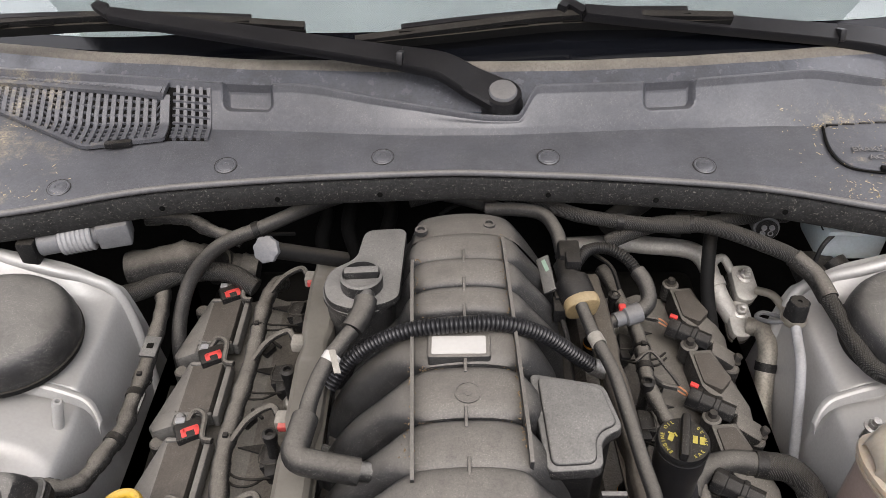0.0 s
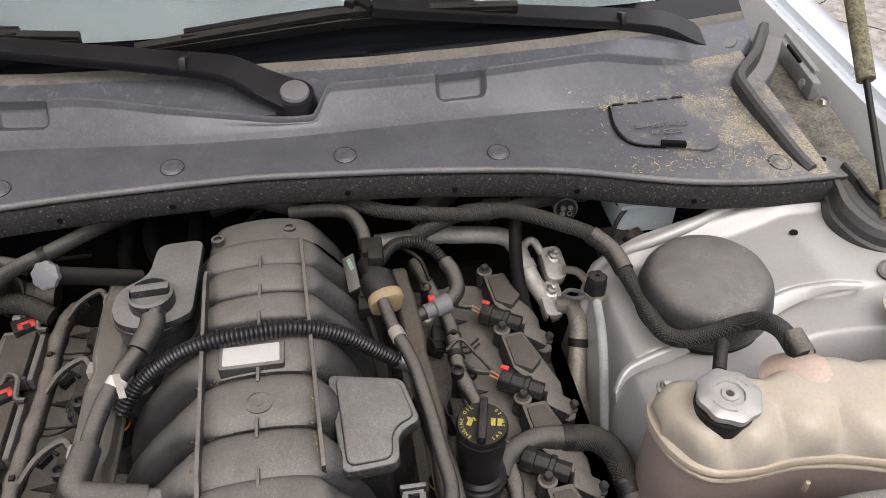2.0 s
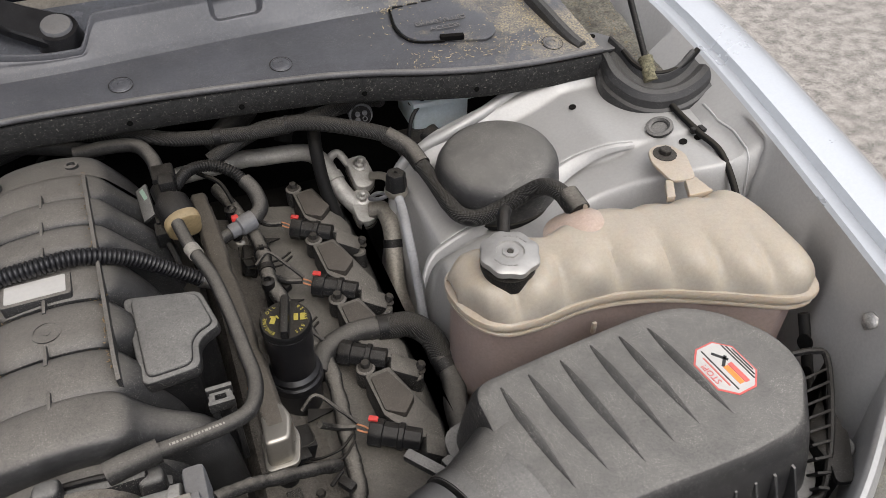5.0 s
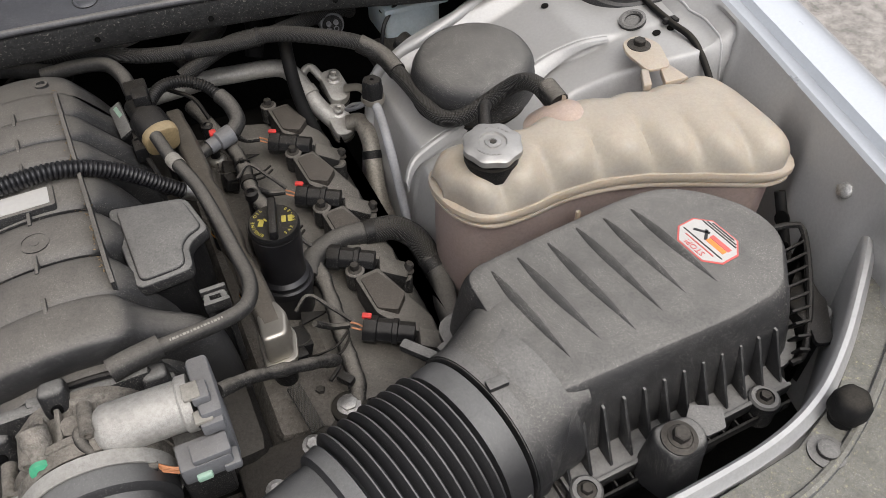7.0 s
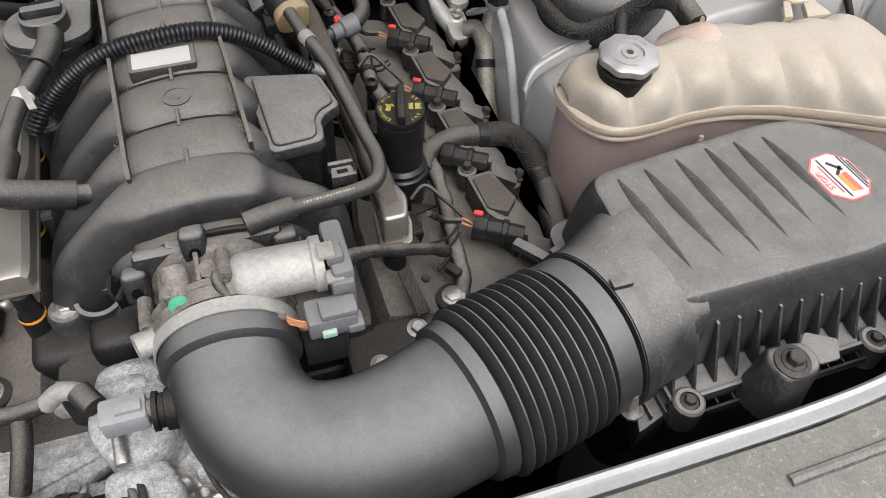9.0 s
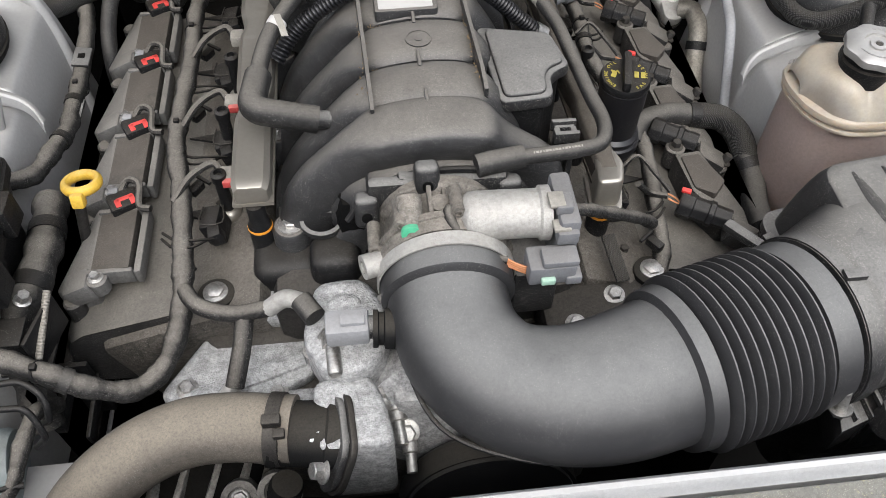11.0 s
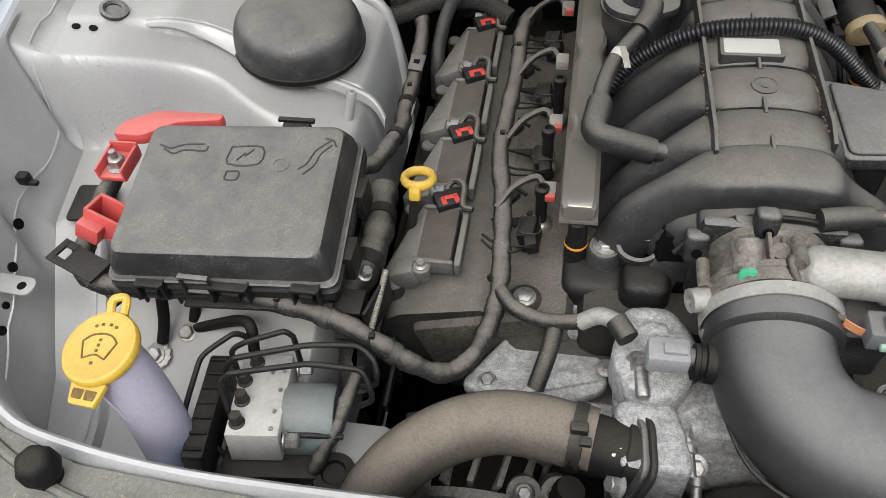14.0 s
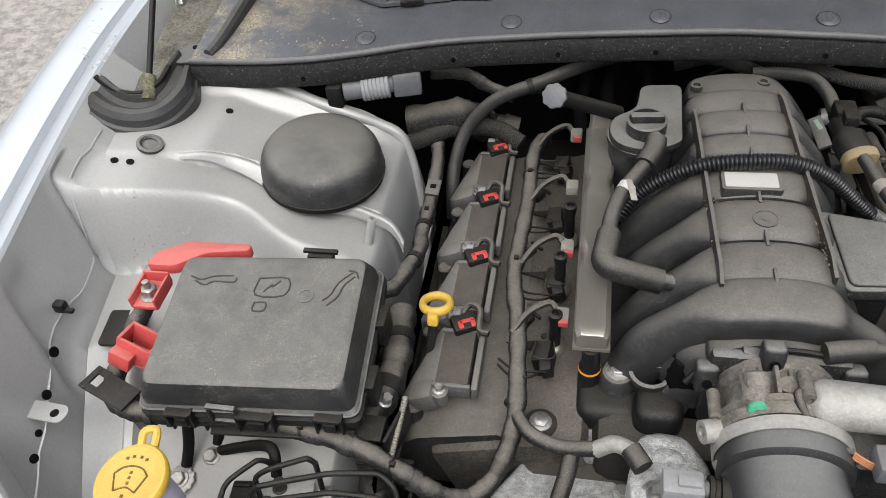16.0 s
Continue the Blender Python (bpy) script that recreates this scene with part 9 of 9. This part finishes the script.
def build_rear_items():
    c = thing("grey_connector", "grey ribbed wiring connector under the cowl", "connector", (-0.46, 0.82, 0.93))
    a, b = Vector((-0.525, 0.808, 0.948)), Vector((-0.400, 0.842, 0.952))
    d = (b - a).normalized()
    part("body", lathe([(0.014, 0.01), (0.016, 0.012), (0.016, 0.045), (0.014, 0.047), (0.014, 0.085)], tuple(a), tuple(d), 22), "grey", c)
    part("ribbed_sleeve", lathe([p for k in range(7) for p in ((0.019, 0.036 + k * 0.0056), (0.0205, 0.038 + k * 0.0056), (0.0205, 0.040 + k * 0.0056), (0.019, 0.0414 + k * 0.0056))], tuple(a), tuple(d), 26), "grey_lt", c, "pale grey ribbed sleeve")
    part("plug", box(tuple(a + d * 0.100), (0.040, 0.034, 0.034), 0.004, (0, 0, 15)), "grey", c)
    part("mount", box(tuple(a + Vector((0.0, 0, -0.004))), (0.022, 0.03, 0.034), 0.003), "plastic_clean", c)
    k = thing("capped_shaft", "black rod with grey octagonal cap", "rod", (-0.2, 0.8, 0.93))
    q = Vector((-0.217, 0.764, 0.978))
    e = Vector((-0.135, 0.80, 0.93))
    part("rod", tube([tuple(q), tuple(e)], 0.0100, 14, 2), "rubber", k)
    part("cap", lathe([(0.013, 0), (0.0155, 0.002), (0.0155, 0.008), (0.012, 0.010), (0, 0.0105)], tuple(q), (-0.25, -0.75, 0.62), 48, rf=lambda an, h: 1 + 0.05 * math.cos(8 * an)), "grey", k, "pale grey cap")
    m = thing("brake_reservoir", "pale blue translucent brake fluid reservoir under the cowl", "reservoir", (0.50, 0.90, 0.86))
    part("tank", box((0.515, 0.885, 0.915), (0.085, 0.075, 0.06), 0.010), "blue_tank", m)
    part("tank_shoulder", box((0.515, 0.875, 0.942), (0.095, 0.085, 0.010), 0.004), "blue_tank", m)
    part("plug", lathe([(0.016, 0), (0.016, 0.02), (0.011, 0.022), (0.011, 0.04)], (0.488, 0.835, 0.895), (0.3, -0.6, -0.2), 18), "plastic_clean", m)
    part("valve", boxes(((0.47, 0.84, 0.88), (0.05, 0.04, 0.03), 0.006)), "plastic_clean", m)
    part("lead", tube([(0.50, 0.87, 0.95), (0.49, 0.845, 0.95), (0.465, 0.83, 0.93), (0.455, 0.82, 0.90)], 0.003, 8), "plastic_clean", m)
    hose("firewall_pipe", [(0.02, 0.955, 0.925), (0.08, 0.95, 0.93), (0.14, 0.945, 0.93), (0.17, 0.94, 0.94)], 0.010, "alu_bright", "bright pipe at the firewall", "pipe")
    hose("firewall_hose", [(0.20, 0.90, 0.90), (0.23, 0.915, 0.915), (0.26, 0.93, 0.93), (0.275, 0.95, 0.95)], 0.016, "hose", "short grey heater hose at the firewall", n=18)
    hose("firewall_hose", [(0.30, 0.91, 0.88), (0.31, 0.925, 0.91), (0.315, 0.945, 0.95)], 0.012, "rubber", "short black heater hose at the firewall", n=16)
    hose("steering_hose", [(0.345, 0.80, 0.80), (0.335, 0.83, 0.85), (0.335, 0.86, 0.90), (0.345, 0.90, 0.93)], 0.009, "rubber", "black hose dropping behind the engine", n=12)
    hose("firewall_loom", [(-0.44, 0.86, 0.86), (-0.36, 0.87, 0.87), (-0.33, 0.90, 0.83), (-0.28, 0.90, 0.82)], 0.024, "tape", "dark sheathed bundle behind the engine", "wiring", n=18)
    for x, z in ((-0.16, 0.93), (-0.11, 0.90), (-0.20, 0.90)):
        hose("firewall_cable", [(x, 0.98, z), (x + 0.02, 0.955, z - 0.01), (x + 0.01, 0.93, z - 0.05), (x + 0.02, 0.92, z - 0.1)], 0.010, "void", "black cable dropping at the firewall", "cable", group="firewall cables")


build_rear_items()

# ---- loose fasteners on the inner panels ----
for x, y, z, ax in ((0.762, 0.308, 0.946, (-1, 0, 0.45)), (-0.762, 0.30, 0.93, (1, 0, 0.4))):
    bolt_thing((x, y, z), ax, 0.009, 0.009)
for x, y in ((-0.70, 0.545), (-0.665, 0.557), (-0.675, 0.575)):
    solo("weld_mark", ring_band((x, y, apron_z(-x, y) + 0.0004), (0, -0.6, 0.8), 0.005, 0.001, 0.0008, 16), "silver", "small round weld mark on the silver panel", "weld mark", "weld marks")


def build_left_details():
    st = thing("tower_stud", "short silver stud on the strut tower", "stud", (-0.425, 0.575, 0.87))
    z = apron_z(0.443, 0.607)
    part("pin", lathe([(0.006, -0.01), (0.006, 0.034), (0.005, 0.036), (0.003, 0.036), (0.003, 0.030), (0, 0.030)], (-0.443, 0.607, z + 0.004), (0.25, 0.1, 1), 16), "silver", st)
    br = thing("threaded_bracket", "black bracket with threaded rod beside the fuse box", "bracket", (-0.36, 0.35, 0.80))
    part("plate", boxes(((-0.352, 0.345, 0.835), (0.004, 0.055, 0.045), 0.001, (0, 0, -14)), ((-0.372, 0.340, 0.812), (0.045, 0.05, 0.004), 0.001)), "plastic_clean", br)
    rod = [(-0.346, 0.372, 0.862), (-0.350, 0.340, 0.846), (-0.354, 0.316, 0.832)]
    part("rod", corrugated(rod, 0.0036, 0.003, 0.15, 10), "pipe_dull", br, "threaded steel rod")
    part("nut", hexbolt((-0.368, 0.366, 0.858), (0.5, 0, 1), 0.006, 0.010, 1.3), "steel", br)
    tab = thing("panel_tab", "pale stamped tab on the inner fender", "bracket", (-0.74, 0.30, 0.86))
    part("tab", prism(round_poly([(-0.755, 0.292), (-0.700, 0.288), (-0.695, 0.300), (-0.700, 0.310), (-0.755, 0.314)], 0.006), 0.874, 0.877, 0.0005), "silver", tab)
    part("slot", lathe([(0.005, 0), (0.005, 0.0005), (0, 0.0005)], (-0.71, 0.299, 0.877), (0, 0, 1), 12), "void", tab)
    cl = thing("panel_clip", "small black plastic clip on the inner fender", "clip", (-0.755, 0.42, 0.90))
    part("clip", boxes(((-0.758, 0.420, 0.905), (0.014, 0.012, 0.014), 0.003), ((-0.748, 0.418, 0.901), (0.012, 0.006, 0.005), 0.001)), "plastic_clean", cl)
    for y, z, r in ((0.36, 0.90, 0.006), (0.315, 0.885, 0.0055), (0.275, 0.875, 0.004), (0.25, 0.868, 0.005)):
        x = fender_x(y) - 0.002
        solo("panel_hole", lathe([(r, 0), (r, 0.002), (0, 0.002)], (-x - 0.0005, y, z), (1, 0, 0.35), 16), "void", "dark punched hole in the inner fender", "hole", "punched holes")
    pl = thing("terminal_plate", "flat black plastic plate beside the red terminal cover", "plate", (-0.715, 0.435, 0.84))
    part("plate", prism(round_poly([(-0.728, 0.408), (-0.735, 0.462), (-0.690, 0.466), (-0.684, 0.412)], 0.006), 0.850, 0.854, 0.001), "plastic_clean", pl)
    part("stay", box((-0.70, 0.43, 0.835), (0.012, 0.02, 0.03), 0.002), "plastic_clean", pl)
    bk = thing("fuse_box_tab", "black bracket tab with square hole", "bracket", (-0.66, 0.33, 0.88))
    turn = pose(-0.676, 0.338, 0.886, 0, 0, -22)
    for cx, cy, sx, sy in ((-0.0105, 0.0, 0.008, 0.030), (0.0, 0.0108, 0.013, 0.0085), (0.0, -0.0108, 0.013, 0.0085), (0.030, -0.0005, 0.047, 0.029)):
        bm = box((cx, cy, 0), (sx, sy, 0.003), 0.0006)
        bmesh.ops.transform(bm, matrix=turn, verts=bm.verts[:])
        part("tab_plate", bm, "plastic_clean", bk)
    # dark framework between the fuse box and the engine
    fr = thing("engine_mount_frame", "black steel framework beside the engine", "frame", (-0.37, 0.45, 0.5))
    for k, (x, w) in enumerate(((-0.372, 0.012), (-0.352, 0.006))):
        part("rail", box((x, 0.52, 0.74 - 0.03 * k), (w, 0.44, 0.02), 0.003, (4, 0, 0)), "plastic_clean", fr)
    for y in (0.36, 0.44, 0.52, 0.60):
        part("rib", box((-0.362, y, 0.70), (0.03, 0.006, 0.10), 0.001), "plastic_clean", fr)


build_left_details()


def build_right_details():
    bk = thing("side_bracket", "pale stamped bracket behind the headlamp", "bracket", (0.70, 0.22, 0.85))
    part("plate", prism(round_poly([(0.655, 0.205), (0.672, 0.200), (0.705, 0.245), (0.700, 0.262), (0.672, 0.24)], 0.006), 0.868, 0.874, 0.001), "plastic_clean", bk)
    for y, z, r in ((0.345, 0.885, 0.009), (0.325, 0.862, 0.005)):
        x = fender_x(y) - 0.002
        solo("panel_hole", lathe([(r, 0), (r, 0.002), (0, 0.002)], (x + 0.001, y, z), (-1, 0, 0.35), 16), "void", "dark punched hole in the inner fender", "hole", "punched holes")
    hose("headlamp_cable", [(0.745, 0.37, 0.90), (0.737, 0.33, 0.85), (0.722, 0.28, 0.80), (0.715, 0.24, 0.75)], 0.006, "rubber", "thin black cable dropping behind the air box", "cable")


build_right_details()


# ---- crumbs of leaf and grit that have gathered in corners ----
def build_crumbs():
    rng = random.Random(17)
    bm = bmesh.new()
    spots = []
    for k in range(150):
        y = rng.uniform(0.49, 0.80)
        spots.append((0.060 + 0.010 * (0.79 - y) / 0.31 - 0.006 + rng.gauss(0, 0.002), y, 0.976 - 0.010 * (rng.random() < 0.3)))
    for k in range(70):
        spots.append((-0.044 + rng.gauss(0, 0.003), rng.uniform(0.48, 0.76), 0.974))
    for k in range(160):
        spots.append((rng.uniform(0.39, 0.60), rng.uniform(0.184, 0.200), 0.8595))
    for y, w in BANDS[:-1]:
        for k in range(60):
            spots.append((rng.uniform(-0.036, 0.056), y - w / 2 + rng.gauss(0, 0.0022), 0.966 + rng.uniform(-0.006, 0.001)))
    for k in range(260):
        y = rng.uniform(0.76, 1.08)
        spots.append((rng.uniform(0.728, fender_x(y) - 0.006), y, 0.974 + 0.02 * step01(0.74, 1.0, y)))
    for k in range(130):
        x, y = rng.uniform(0.60, 0.74), 0.535 + abs(rng.gauss(0, 0.016))
        spots.append((-x, y, apron_z(x, y) + 0.0008))
    for x, y, z in spots:
        m = pose(x, y, z, rng.uniform(-40, 40), rng.uniform(-40, 40), rng.uniform(0, 360))
        a, b = rng.uniform(0.0005, 0.0018), rng.uniform(0.0004, 0.0008)
        v = [bm.verts.new(m @ Vector(p)) for p in ((-a, -b, 0), (a, -b * 0.6, 0), (a * 0.7, b, 0), (-a * 0.8, b * 0.8, 0), (0, 0, b))]
        for q in ((0, 1, 4), (1, 2, 4), (2, 3, 4), (3, 0, 4), (3, 2, 1, 0)):
            bm.faces.new([v[i] for i in q])
    solo("leaf_crumbs", bm, "crumb", "brown leaf crumbs and grit lying on the intake and air box", "debris", kind="stuff")


build_crumbs()


def build_straw():
    """Short pale stalks and pollen clumps caught along the folds of the cowl."""
    rng = random.Random(23)
    bm = bmesh.new()
    for k in range(900):
        s = 1 if rng.random() < 0.8 else -1
        pick = rng.random()
        if pick < 0.30:
            x = rng.uniform(0.465, 0.60)
            y = 0.955 + 0.08 * (x - 0.48) + rng.gauss(0, 0.005)
        elif pick < 0.55:
            y = rng.uniform(0.80, 0.98)
            x = 0.664 - abs(rng.gauss(0, 0.016))
        elif pick < 0.80:
            x, y = rng.uniform(0.46, 0.67), 0.815 + abs(rng.gauss(0, 0.022))
        else:
            x, y = rng.uniform(0.42, 0.67), rng.uniform(0.81, 0.98)
        n = 0.0006 + 0.0030 * rng.random() ** 3
        m = pose(s * x, y, cowl_z(x, y) + 0.0012 + (0.0042 if 0.476 < x < 0.60 and 0.86 < y < 0.95 else 0), rng.uniform(-12, 12), rng.uniform(-12, 12), rng.uniform(0, 360))
        w = rng.uniform(0.0003, 0.0006)
        v = [bm.verts.new(m @ Vector(p)) for p in ((-n, -w, 0), (n, -w, 0), (n, w, 0), (-n, w, 0), (0, 0, w * 1.4))]
        for q in ((0, 1, 4), (1, 2, 4), (2, 3, 4), (3, 0, 4), (3, 2, 1, 0)):
            bm.faces.new([v[i] for i in q])
    solo("straw_bits", bm, "straw", "pale dry stalks and pollen clumps on the cowl panel", "debris", kind="stuff")


build_straw()

# ---- plug under the cowl ----
cn = thing("wiring_connector", "grey round wiring connector hanging under the cowl", "connector", (0.40, 0.87, 0.92))
part("shell", lathe([(0.015, 0), (0.0165, 0.002), (0.0165, 0.026), (0.012, 0.030)], (0.402, 0.860, 0.930), (0.1, 0.7, -0.2), 24), "grey", cn)
part("face", lathe([(0.0135, 0.0), (0.0135, 0.002), (0, 0.002)], (0.402, 0.859, 0.930), (-0.1, -0.7, 0.2), 24), "plastic_clean", cn)
for dx, dz in ((-0.005, 0.004), (0.005, 0.004), (-0.005, -0.005), (0.005, -0.005)):
    part("socket", lathe([(0.0035, 0), (0.0035, 0.003), (0.0025, 0.003), (0.0025, 0.001), (0, 0.001)], (0.4015 + dx, 0.857, 0.9305 + dz), (-0.1, -0.7, 0.2), 12), "grey", cn)
part("lead", tube([(0.405, 0.88, 0.922), (0.39, 0.90, 0.92), (0.35, 0.905, 0.915), (0.30, 0.91, 0.91)], 0.008, 12), "tape", cn)
hose("reservoir_lead", [(0.47, 0.855, 0.935), (0.482, 0.850, 0.948), (0.50, 0.862, 0.950), (0.52, 0.878, 0.955)], 0.0032, "rubber", "thin black lead looping over the brake reservoir", "cable", n=8)
for pts in ([(-0.02, 0.93, 0.90), (0.00, 0.91, 0.93), (0.03, 0.915, 0.935), (0.07, 0.90, 0.92)], [(-0.30, 0.87, 0.90), (-0.27, 0.865, 0.915), (-0.24, 0.875, 0.91), (-0.22, 0.90, 0.89)], [(0.17, 0.86, 0.90), (0.18, 0.84, 0.905), (0.20, 0.82, 0.90), (0.21, 0.80, 0.88)]):
    hose("thin_lead", pts, 0.0028, "rubber", "thin black lead behind the engine", "cable", n=8, group="thin leads")
# twisted thin leads beside the oil filler
for k, y in enumerate((0.665, 0.552, 0.44)):
    hose("coil_lead", [(0.215, y + 0.03, 0.862), (0.232, y + 0.036, 0.872), (0.250, y + 0.022, 0.858), (0.266, y + 0.010, 0.842)], 0.0022, "tape", "thin taped lead to an ignition coil", "cable", n=8, group="coil leads")


def build_tie(at, axis, r):
    t = thing("cable_tie", "black plastic cable tie round a loom", "cable tie", at, "cable ties")
    part("strap", ring_band(at, axis, r, 0.0035, 0.0012, 18), "plastic_clean", t)
    part("lock", box(tuple(Vector(at) + Vector((0, -0.002, r + 0.002))), (0.006, 0.006, 0.005), 0.001), "plastic_clean", t)


for at, axis, r in (((-0.441, 0.315, 0.868), (1, 0.05, 0.1), 0.0094), ((-0.344, 0.296, 0.848), (1, -0.2, 0.3), 0.0094), ((-0.562, 0.316, 0.872), (1, 0, 0), 0.0094), ((-0.386, 0.70, 0.822), (0, 1, 0), 0.0106),
                    ((-0.249, 0.76, 0.850), (0, 1, 0), 0.0094), ((-0.251, 0.59, 0.850), (0, 1, 0), 0.0094), ((0.227, 0.72, 0.8565), (0, 1, 0), 0.0094), ((-0.124, 0.912, 0.952), (1, 0.1, 0), 0.0100)):
    build_tie(at, axis, r)
for y, z in ((0.74, 0.828), (0.66, 0.816)):
    c = thing("loom_clip", "flat black plastic clip holding the tower loom", "clip", (-0.386, y, z), "loom clips")
    part("plate", box((-0.384, y, z + 0.009), (0.020, 0.034, 0.004), 0.0015, (0, 8, 0)), "plastic", c)
    part("slot", box((-0.384, y, z + 0.0113), (0.008, 0.008, 0.001), 0.0), "void", c)
